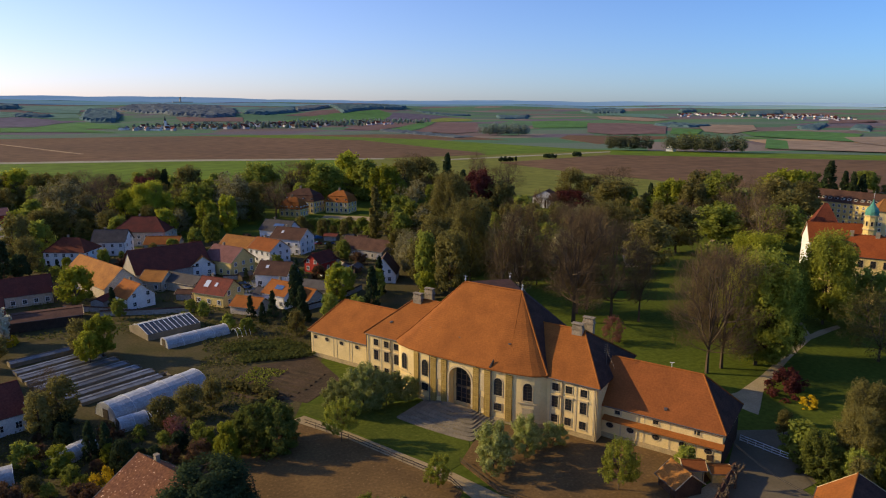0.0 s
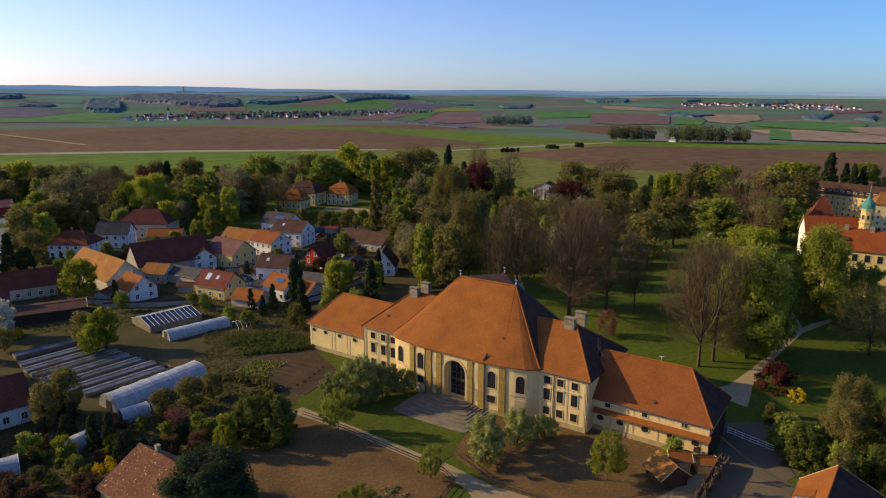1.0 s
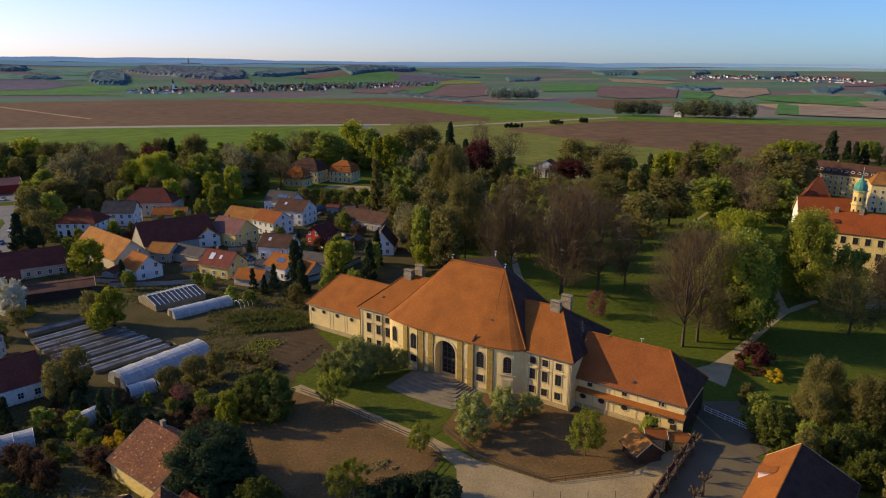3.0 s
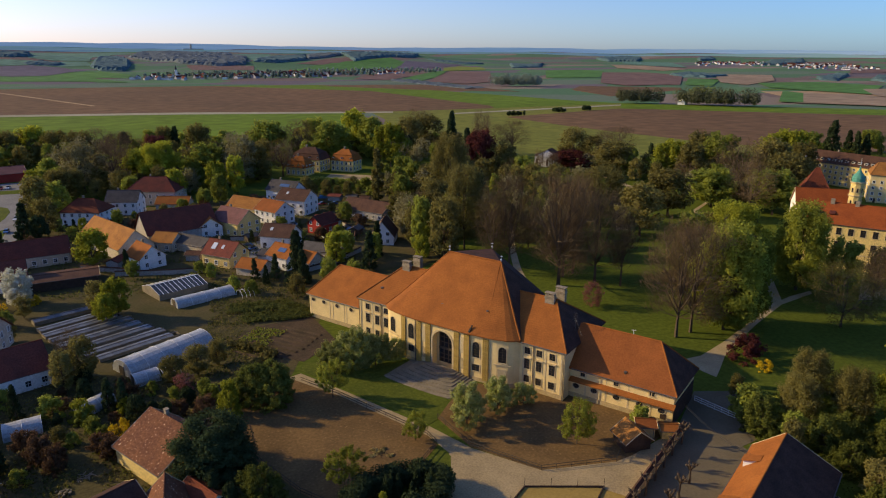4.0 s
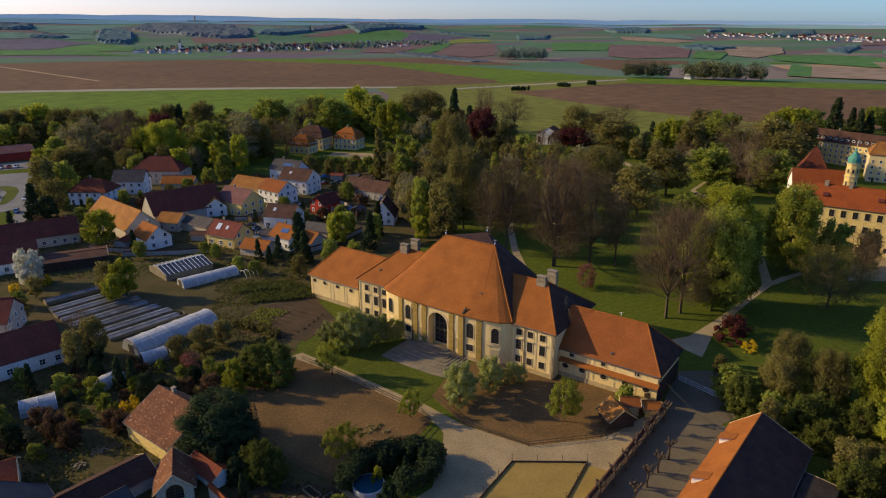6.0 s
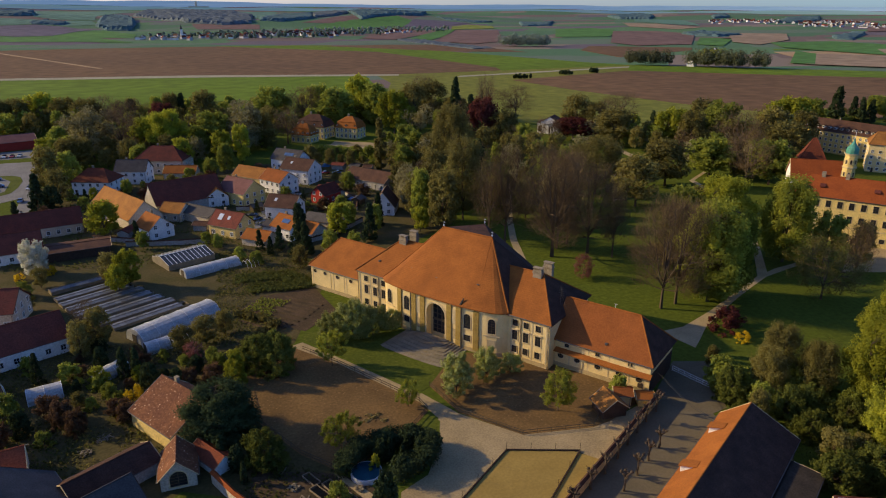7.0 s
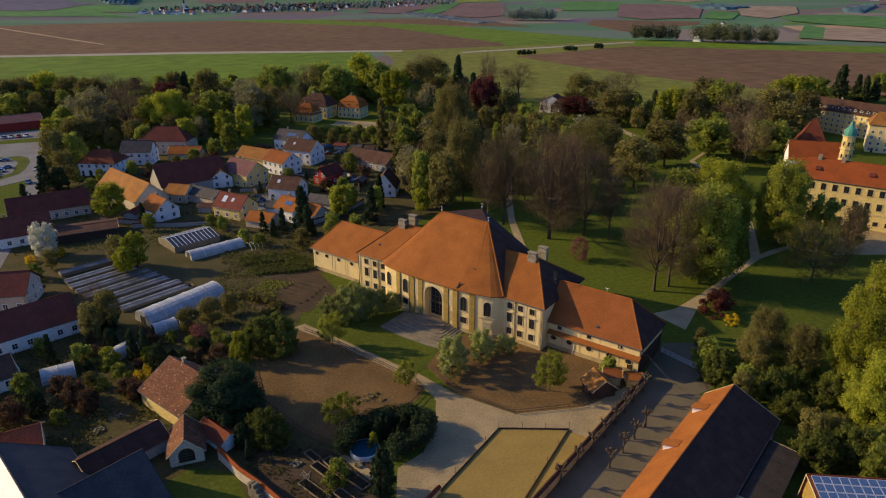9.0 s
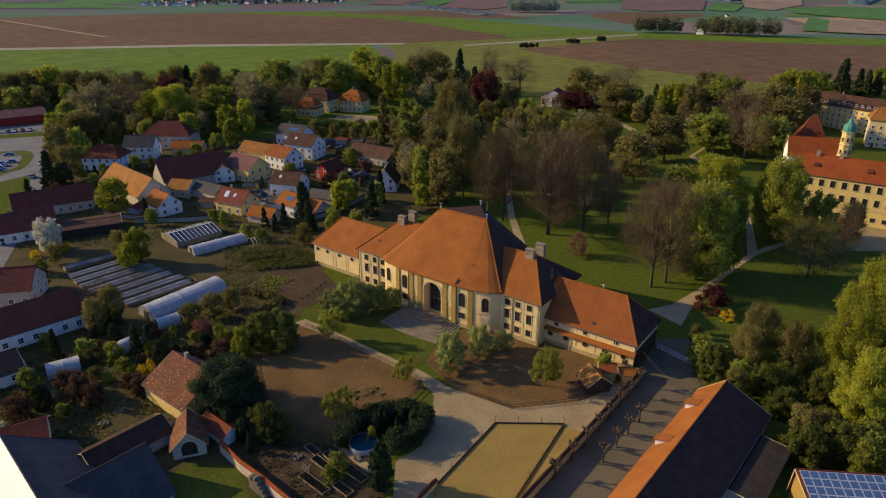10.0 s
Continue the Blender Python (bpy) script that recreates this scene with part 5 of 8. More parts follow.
house((-26, 286), (-20, 283), 12, 5.5, 10, WHITE, TILE_RED, "white house with a red hipped roof", hip=4.5)
house((-15.2, 299), (-3, 294), 9, 6, 10, WHITE, SLATE, "white gabled house with a dark slate roof")
house((-0.9, 317), (8.6, 313), 15, 6.5, 12, BEIGE, TILE_DARK, "large house with a dark red hipped roof", hip=6)
house((4, 300), (17, 295), 8, 3, 5.5, BEIGE, TILE, "low outbuilding with an orange roof", windows=False, chimneys=0)
house((-3.5, 243), (21, 250), 15, 4.2, 11, GREY_WALL, TILE_DARK, "large old barn with a dark red roof", category="barn", windows=False, chimneys=0, name="barn")
house((-18.5, 252), (-5.4, 223), 12, 4.0, 9.5, BEIGE, TILE_OCHRE, "farm building with a weathered orange roof", chimneys=0, windows=False)
house((-5, 217), (-0.8, 208.2), 8.5, 3.8, 7.4, WHITE, TILE, "white gabled house with an orange roof", chimneys=1)
house((-50, 227), (-26.3, 231), 11, 3.8, 8, BEIGE, TILE_DARK, "long low house with a dark red roof", chimneys=1)
house((-52, 204), (-35.6, 206.5), 11, 3.6, 8, WHITE, TILE_DARK, "long low white house with a dark red roof", chimneys=1)
house((-36, 201.5), (-16.5, 203), 10, 2.9, 3.6, WOOD_DARK, TILE_BROWN, "open timber shed with a flat brown roof", category="shed", chimneys=0, windows=False, name="shed")
house((1.4, 233), (8, 228), 8, 3.5, 6, BEIGE, TILE_OCHRE, "small house with an ochre tiled roof", chimneys=0)
house((9.2, 231), (18, 219), 8, 3.2, 5, BEIGE, GREY_ROOF, "shed with a grey-brown roof", chimneys=0, windows=False, category="shed", name="shed")
house((25.9, 251), (34, 238.5), 11, 5.3, 9.5, YELLOW, TILE_PINK, "yellow gabled house with a faded purple roof", chimneys=1)
house((17.3, 209), (25, 200), 9, 4.0, 7.8, YELLOW, TILE_DARK, "yellow gabled house with a dark red roof and skylights", skylights=2)
house((25, 193.5), (31.5, 187), 7, 2.5, 4.6, BEIGE, TILE, "garden hut with an orange roof", chimneys=0, windows=False, category="hut", name="hut")
house((20.6, 258), (20.4, 241), 8, 4, 7, WHITE, TILE, "narrow white house with an orange roof", chimneys=0)
house((33.5, 275), (43, 262), 9, 5, 8.5, YELLOW, TILE_OCHRE, "house with an ochre tiled roof", chimneys=0)
house((43.5, 261), (49.8, 250), 10, 5.6, 9, WHITE, TILE_EAST, "pale gabled house with an orange-brown roof")
house((54, 274.5), (64, 264.3), 11, 6.5, 10.2, WHITE, TILE_BROWN, "tall white gabled house with a brown roof", skylights=1)
house((55, 304), (65, 292), 10, 5.0, 9, WHITE, SLATE, "white house with a grey roof covered in panels", solar=5)
house((56.8, 229.6), (65, 235), 7, 4.0, 6.9, RED_WALL, TILE_DARK, "small red gabled house", chimneys=0)
house((37.5, 222), (46.5, 215), 9.5, 4.6, 8, WHITE, TILE_BROWN, "white house with a pale brown roof and skylight", skylights=1)
house((79.5, 259), (91.5, 240), 11, 3.6, 7, GREY_WALL, TILE_BROWN, "long barn with a grey-brown roof", chimneys=0, category="barn", name="barn")
house((75.3, 204.5), (80.5, 214.5), 8.5, 3.4, 8.7, WHITE, TILE_BROWN, "white house with a steep gable", chimneys=0)
house((36.5, 198), (41.5, 190.3), 9, 4.2, 7.2, WHITE, TILE, "white house with an orange roof and solar panels", solar=3)
house((33, 204), (38, 199), 6, 2.4, 3.6, WHITE, SLATE, "garage with a low slate roof", windows=False, chimneys=0, category="garage", name="garage")
house((60, 240), (66, 232), 8, 2.6, 5, GREY_WALL, TILE_DARK, "outbuilding with a dark roof", windows=False, chimneys=0, category="shed", name="shed")
house((48, 206), (58, 195), 7, 2.6, 4.2, BEIGE, GREY_ROOF, "low shed with a grey roof", windows=False, chimneys=0, category="shed", name="shed")
house((43, 192.5), (47, 186.5), 7, 3, 5.5, BEIGE, TILE, "small house with an orange roof", chimneys=0)

# houses at the village edge
house((-50, 158), (-34.3, 154.5), 11, 4.5, 8.5, BEIGE, TILE_DARK, "beige house with a dark red roof")
house((-47, 128.5), (-24.4, 137.4), 11, 3.8, 8, WHITE, TILE_DARK, "long white house with a dark red roof")

# manor, pavilion and palace
def dormers(h, xs, y, z, turn, roof, w=1.0):
    """Small gabled dormers, each with its window, on a roof slope."""
    for x in xs:
        d = new("dormer")
        d.parent = h
        d.matrix_basis = pose(x, y, z, 0, 0, turn)
        bm = B()
        box(bm, -w / 2, 0, 0, w / 2, 1.4, 1.1)
        part("cheek", bm, WHITE, d)
        bm = B()
        for s in (-1, 1):
            slab(bm, [(s * (w / 2 + 0.15), -0.2, 1.05), (s * (w / 2 + 0.15), 1.6, 1.05), (0, 1.6, 1.5), (0, -0.2, 1.5)], 0.08)
        part("dormer_roof", bm, roof, d)
        bm = B()
        box(bm, -w / 2 + 0.15, -0.04, 0.15, w / 2 - 0.15, 0, 0.95)
        part("pane", bm, PANE, d)


def mansard(a, b, width, hip, eave, knee, ridge, walls, roof, label, front=True):
    """A baroque house: walls, steep lower roof with dormers, hipped upper roof."""
    ln = math.hypot(b[0] - a[0], b[1] - a[1])
    h = thing("manor_house", pose(a[0], a[1], 0, 0, 0, math.degrees(math.atan2(b[1] - a[1], b[0] - a[0]))), label, "manor")
    x0, x1, w = -hip, ln + hip, width / 2
    bm = B()
    box(bm, x0, -w, 0, x1, w, eave)
    part("wall", bm, walls, h)
    bm = B()
    k = 1.3
    lo = [(x0 - 0.4, -w - 0.4, eave), (x1 + 0.4, -w - 0.4, eave), (x1 + 0.4, w + 0.4, eave), (x0 - 0.4, w + 0.4, eave)]
    hi = [(x0 + k, -w + k, knee), (x1 - k, -w + k, knee), (x1 - k, w - k, knee), (x0 + k, w - k, knee)]
    for i in range(4):
        j = (i + 1) % 4
        slab(bm, [lo[i], lo[j], hi[j], hi[i]], 0.2)
    part("lower_roof", bm, roof, h)
    bm = B()
    up = [(x + (0.3 if x > ln / 2 else -0.3), y + (0.3 if y > 0 else -0.3), z + 0.05) for x, y, z in hi]
    ra, rb = (min(x0 + w, ln / 2 - 0.5), 0, ridge), (max(x1 - w, ln / 2 + 0.5), 0, ridge)
    for f in ([up[0], up[1], rb, ra], [up[2], up[3], ra, rb], [up[1], up[2], rb], [up[3], up[0], ra]):
        slab(bm, f, 0.2)
    part("upper_roof", bm, roof, h)
    n = max(3, int((x1 - x0) / 2.6))
    xs = [x0 + (x1 - x0) * (i + 0.5) / n for i in range(n)]
    for x in xs:
        for z in (1.0, 4.2):
            window(h, pose(x, -w, z), 1.1, 1.8)
    m = max(2, int(width / 2.8))
    for i in range(m):
        for z in (1.0, 4.2):
            y = -w + width * (i + 0.5) / m
            window(h, pose(x0, y, z, 0, 0, -90), 1.1, 1.8)
            window(h, pose(x1, y, z, 0, 0, 90), 1.1, 1.8)
    dormers(h, xs[::2], -w + 0.1, eave + 0.5, 0, roof)
    bm = B()
    box(bm, ra[0] + 0.5, -0.5, ridge - 1, ra[0] + 1.5, 0.5, ridge + 1.2)
    part("chimney", bm, CHIMNEY, h)
    bm = B()
    box(bm, x0 - 0.08, -w - 0.12, 3.5, x1 + 0.08, -w, 3.75)
    part("string_course", bm, TRIM, h)
    return h


mansard((86.9, 379.6), (94.5, 372.0), 12, 4, 7.2, 10.4, 13.8, YELLOW, TILE_BROWN, "yellow baroque manor with a brown mansard roof and dormers")
mansard((79.2, 365.2), (83.4, 361.0), 9, 3.5, 4.8, 8.2, 10.8, YELLOW, TILE, "yellow baroque side wing with an orange mansard roof")
mansard((106.6, 369.4), (112.6, 363.4), 11, 3, 6.6, 9.8, 12.8, YELLOW, TILE, "yellow baroque pavilion with an orange mansard roof and dormers")
temple = thing("garden_temple", pose(228, 331, 0, 0, 0, -46) @ Matrix.Diagonal((1.25, 1.25, 1.32, 1)), "small white garden temple with columns and a pediment", "temple")
bm = B()
box(bm, -6.5, -2.2, 0, 6.5, 5, 5.0)
part("wall", bm, WHITE, temple)
for k in range(6):
    bm = B()
    tube(bm, (-3.6 + k * 1.44, -3.4, 0.3), (-3.6 + k * 1.44, -3.4, 5.0), 0.36, 0.3, 10)
    part("column", bm, WHITE, temple)
bm = B()
solid(bm, [(x, y, z) for y in (-4.0, 5.2) for x, z in ((-4.6, 5.0), (4.6, 5.0), (4.6, 5.7), (0, 8.0), (-4.6, 5.7))], [(0, 1, 2, 3, 4), (9, 8, 7, 6, 5), (0, 5, 6, 1), (1, 6, 7, 2), (2, 7, 8, 3), (3, 8, 9, 4), (4, 9, 5, 0)])
part("pediment", bm, WHITE, temple)
bm = B()
for s in (-1, 1):
    slab(bm, [(s * 4.9, -4.2, 5.75), (s * 4.9, 5.4, 5.75), (0, 5.4, 8.25), (0, -4.2, 8.25)], 0.15)
    xx = sorted((s * 4.9, s * 6.8))
    slab(bm, [(xx[0], -2.5, 5.1), (xx[1], -2.5, 5.1), (xx[1], 5.2, 5.5), (xx[0], 5.2, 5.5)], 0.15)
part("roof", bm, TILE_BROWN, temple)
for s in (-1, 1):
    window(temple, pose(s * 5.4, -2.2, 1.0), 1.1, 2.6, "arched")
bm = B()
box(bm, -0.9, -2.3, 0.3, 0.9, -2.2, 3.6)
part("door", bm, WOOD_DARK, temple)

# palace, church and rear wing beyond the park
palace = house((203.2, 130.4), (227.5, 92.2), 14, 14.5, 20.2, YELLOW, TILE_BRIGHT, "long yellow palace wing with three storeys and a bright red roof", hip=4.5, windows=False, chimneys=0, category="palace", name="palace_wing")
for x in np.arange(-2.8, 48, 3.35):
    for z, hh in ((1.6, 1.4), (6.8, 2.2), (11.2, 2.2)):
        window(palace, pose(x, -7.0, z), 1.45, hh, "hall")
for x in (4.5, 20, 35):
    bm = B()
    box(bm, x - 0.6, -4.4, 15.9, x + 0.6, -2.6, 17.3)
    slab(bm, [(x - 0.9, -4.7, 17.3), (x + 0.9, -4.7, 17.3), (x + 0.9, -1.9, 18.3), (x - 0.9, -1.9, 18.3)], 0.15)
    part("dormer", bm, TILE_DARK, palace, "small shed dormer on the roof")
for x in (4, 11):
    bm = B()
    box(bm, x - 0.6, -0.8, 19.3, x + 0.6, 0.1, 21.4)
    part("chimney", bm, CHIMNEY, palace)
bm = B()
box(bm, -4.5, -7.12, 5.0, 49.7, -7.0, 5.35)
part("string_course", bm, TRIM, palace)
house((230.5, 160.5), (245, 147.5), 13, 11, 17.2, WHITE, TILE_BRIGHT, "white church nave with a bright red roof", chimneys=0, category="church", name="church", windows=False)
house((262, 176.5), (262.8, 175.6), 13, 9, 20.5, WHITE, TILE_RED, "church transept with a steep red roof", chimneys=0, windows=False, hip=6, category="church", name="church")
rear = house((339.5, 238), (344.5, 190), 16, 11.5, 16.8, YELLOW, TILE_BROWN, "long yellow wing with a brown hipped roof", hip=6, chimneys=1, category="palace", name="palace_wing")
dormers(rear, np.arange(-3, 50, 3.3), -6.6, 12.6, 0, TILE_BROWN, 1.5)
house((318, 186), (332, 168), 16, 13, 18, PLASTER, TILE_OCHRE, "tall cream court building with an orange roof", hip=3, chimneys=0, category="palace", name="palace_wing")

tower = thing("church_tower", pose(239.6, 142.6, 0, 0, 0, 20) @ Matrix.Diagonal((1.05, 1.05, 0.97, 1)), "octagonal yellow church tower with a green copper dome", "tower")
bm = B()
bmesh.ops.create_cone(bm, cap_ends=True, segments=8, radius1=2.2, radius2=2.05, depth=22.5, matrix=Matrix.Translation((0, 0, 11.25)))
part("shaft", bm, YELLOW, tower)
for z in (12.5, 17.2, 22.3):
    bm = B()
    bmesh.ops.create_cone(bm, cap_ends=True, segments=8, radius1=2.45, radius2=2.5, depth=0.4, matrix=Matrix.Translation((0, 0, z)))
    part("cornice", bm, TRIM, tower)
bm = B()
prof = [(2.0, 22.5), (2.1, 23.2), (2.1, 24.0), (1.75, 24.9), (1.0, 25.8), (0.55, 26.7), (0.3, 27.4), (0.28, 28.0), (0.05, 28.4)]
rings = [[bm.verts.new((r * math.cos(2 * math.pi * k / 12), r * math.sin(2 * math.pi * k / 12), z)) for k in range(12)] for r, z in prof]
for a, b in zip(rings, rings[1:]):
    for k in range(12):
        bm.faces.new((a[k], a[(k + 1) % 12], b[(k + 1) % 12], b[k]))
part("dome", bm, COPPER, tower, "green copper onion dome")
bm = B()
tube(bm, (0, 0, 28.8), (0, 0, 31.5), 0.08, 0.03)
box(bm, -0.5, -0.05, 30.4, 0.5, 0.05, 30.55)
part("cross", bm, PANEL_FRAME, tower)
for k in range(8):
    t = math.pi / 8 + k * math.pi / 4
    for z in (13.8, 18.6):
        window(tower, pose(1.99 * math.cos(t), 1.99 * math.sin(t), z, 0, 0, math.degrees(t) + 90), 0.6, 1.6, "arched")

# store by the road
house((-92, 402), (-60.5, 410), 18, 4.5, 7.2, RED_WALL, TILE_PINK, "low store building with a red front and a faded roof", chimneys=0, windows=False, category="store", name="store")

# foreground: yellow cottage, chapel, long shed, slate roofs, red roof
house((-3.65, 98.98), (2.75, 87.48), 11.6, 3.4, 7.2, YELLOW, TILE_WORN, "yellow cottage with a patched worn tile roof", side=0.603, chimneys=1, windows=False)
chapel = house((-2.5, 80.7), (-2.9, 74.0), 5.4, 2.5, 5.2, BEIGE, TILE_WORN, "small pale chapel-like gable building with an arched window", chimneys=0, windows=False, category="chapel", name="chapel")
window(chapel, pose(6.73, 0, 0.6, 0, 0, 90), 2.6, 2.7, "arched")
house((-18.8, 76.2), (-7.0, 82.4), 6.5, 2.5, 4.2, GREY_WALL, OLD_AND_SHADED_TILE, "long low shed with a dark brown roof", chimneys=0, windows=False, category="shed", name="shed")
house((0.9, 81.6), (4.2, 75.2), 3.4, 2.1, 3.2, WHITE, TILE_RED, "small lean-to with a dark red roof", chimneys=0, windows=False, category="shed", name="shed")
house((-34, 85.2), (-25.2, 86.3), 9.5, 3.4, 6.2, BEIGE, TILE_RED, "house with a red roof and a pale chimney", chimneys=1, windows=False)
# near-white copy of the slate: sun glare painted on the sunward slope
SLATE_GLARE = mat("slate_with_sun_glare", (0.82, 0.79, 0.72), (0.74, 0.71, 0.65), 0.5, 0.45, 0.1, 10, grain=0.08)
big = house((-29.9, 78.6), (-20.5, 55.5), 19, 2.9, 9.2, WHITE, SLATE, "large building with a broad grey slate roof", chimneys=0, windows=False)
bm = B()
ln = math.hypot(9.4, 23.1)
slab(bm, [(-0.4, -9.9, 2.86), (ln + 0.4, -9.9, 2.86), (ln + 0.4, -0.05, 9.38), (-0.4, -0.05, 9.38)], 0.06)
part("roof_sheet", bm, SLATE_GLARE, big, "roof slope painted pale with sun glare")
house((-26.0, 62.85), (-9.4, 71.5), 10.6, 1.2, 6.6, WHITE, SLATE, "annex with a dark slate roof", side=0.7, chimneys=0, windows=False)
house((-44, 112), (-34, 116), 9, 3, 5.5, WHITE, TILE_BROWN, "house at the garden edge with a brown roof", chimneys=1)

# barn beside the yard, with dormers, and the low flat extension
barn = house((30, 16.6), (89.4, 47.4), 12.4, 4.1, 7.8, BEIGE, TILE, "long barn with orange tiles, rear slope coloured dark as shade", side=0.645, chimneys=0, windows=False, category="barn", name="barn")
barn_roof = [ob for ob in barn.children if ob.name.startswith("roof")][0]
# rear slope darkened by material, to paint in its shade
barn_roof.data.materials.append(OLD_AND_SHADED_TILE)
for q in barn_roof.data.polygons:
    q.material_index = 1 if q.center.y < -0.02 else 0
for x in (24, 46.5, 59.5):
    bm = B()
    solid(bm, [(x - 0.7, 4.1, 4.4), (x + 0.7, 4.1, 4.4), (x + 0.7, 1.9, 6.4), (x - 0.7, 1.9, 6.4), (x - 0.7, 4.1, 5.75), (x + 0.7, 4.1, 5.75)], [(0, 1, 5, 4), (0, 4, 3), (1, 2, 5), (4, 5, 2, 3), (0, 3, 2, 1)])
    dm = part("dormer", bm, WHITE, barn, "small loading hatch in the roof")
    bm = B()
    slab(bm, [(x - 1.0, 4.4, 5.74), (x + 1.0, 4.4, 5.74), (x + 1.0, 1.7, 6.6), (x - 1.0, 1.7, 6.6)], 0.12)
    part("dormer_roof", bm, TILE, dm)
house((73.6, 29.3), (88.0, 36.8), 8.6, 3.0, 3.4, GREY_WALL, TAR, "low flat-roofed grey barn extension", chimneys=0, windows=False, category="shed", name="shed")

# solar roof
sol = house((83.4, 26.2), (105.4, 14.1), 12, 3.8, 6.4, SANDSTONE, TILE_RED, "barn roof covered with blue solar panels", side=0.96, chimneys=0, windows=False, category="barn", name="barn")
pm = B()
box(pm, -0.645, -0.665, 0, 0.645, 0.665, 0.06)
panel_mesh = finish(pm, "solar_panel", PANEL_FRAME)
cm = B()
box(cm, -0.57, -0.585, 0.05, 0.57, 0.585, 0.072)
cell_mesh = finish(cm, "cell_sheet", SOLAR)
fall = 2.6 / 11.52
slope = math.degrees(math.atan(fall))
for i in range(18):
    for j in range(8):
        y = -0.95 - j * 1.36
        p = shared("solar_panel", panel_mesh, sol, pose(0.75 + i * 1.33, y, 6.4 + y * fall + 0.2, slope))
        shared("cell_sheet", cell_mesh, p, Matrix())


# ---------------------------------------------------------------- greenhouses
# pane colour raised to paint in the reflected sky
GLASS_PALE = mat("sky_pale_greenhouse_glass", (0.16, 0.165, 0.165), (0.095, 0.10, 0.10), 0.9, 0.4, 0.1, 7, spec=0.35, vary=0.3)
GLASS_DARK = mat("dark_greenhouse_glass", (0.05, 0.055, 0.055), (0.03, 0.035, 0.035), 0.9, 0.2, 0.1, 7, spec=0.5, vary=0.3)


def tunnel(a, b, width, height, label, film=FILM):
    """A polythene tunnel: film over hoops, hoops, and end walls."""
    ln = math.hypot(b[0] - a[0], b[1] - a[1])
    t = thing("polytunnel", pose(a[0], a[1], 0, 0, 0, math.degrees(math.atan2(b[1] - a[1], b[0] - a[0]))), label, "greenhouse")
    n, cuts = 10, max(4, int(ln / 2))
    arc = lambda u, s=1.0: (width / 2 * s * math.cos(math.pi * u), height * s * math.sin(math.pi * u) ** 0.8)
    bm = B()
    rows = [[bm.verts.new((ln * i / cuts, arc(k / n)[0], arc(k / n)[1] * (1 - 0.02 * (i % 2)))) for k in range(n + 1)] for i in range(cuts + 1)]
    for r, s in zip(rows, rows[1:]):
        for k in range(n):
            bm.faces.new((r[k], r[k + 1], s[k + 1], s[k]))
    for r in (rows[0], rows[-1]):
        bm.faces.new(r)
    part("film", bm, film, t, "milky plastic film" if film is FILM else "dark thin film")
    for i in range(0, cuts + 1, 2):
        bm = B()
        pts = [(ln * i / cuts, arc(k / 8, 1.015)[0], arc(k / 8, 1.015)[1]) for k in range(9)]
        pipe(bm, pts, 0.04, 4)
        part("hoop", bm, PIPE_WHITE, t)
    bm = B()
    box(bm, -0.12, -0.9, 0, -0.04, 0.9, 2.0)
    part("door", bm, WOOD_GREY, t)
    return t


tunnel((-9.3, 130.8), (8.4, 141.4), 7.4, 3.3, "long polythene tunnel greenhouse with a milky cover")
tunnel((3.2, 169.2), (18.8, 174.6), 5.0, 2.3, "old polythene tunnel greenhouse with a torn milky cover")
tunnel((-28.6, 112.4), (-22.6, 113.4), 4.6, 2.4, "small polythene garden tunnel")
tunnel((-16.5, 115.5), (-11.5, 119.5), 4.0, 2.2, "small polythene garden tunnel")
tunnel((-7.2, 125.0), (-2.4, 126.5), 4.2, 2.2, "small polythene cloche beside the tunnel")
tunnel((-39.5, 115), (-34, 118.5), 4.5, 2.3, "small polythene garden tunnel")
hoops = thing("hoop_frame", pose(-1.8, 125.9, 0, 0, 0, 20), "bare white hoops of an uncovered tunnel", "frame")
for k in range(4):
    bm = B()
    pts = [(k * 1.2, 2.0 * math.cos(math.pi * j / 8), 2.0 * math.sin(math.pi * j / 8)) for j in range(9)]
    pipe(bm, pts, 0.05)
    part("hoop", bm, PIPE_WHITE, hoops)
hoops2 = copy_thing(hoops, pose(20.5, 170, 0, 0, 0, 20))

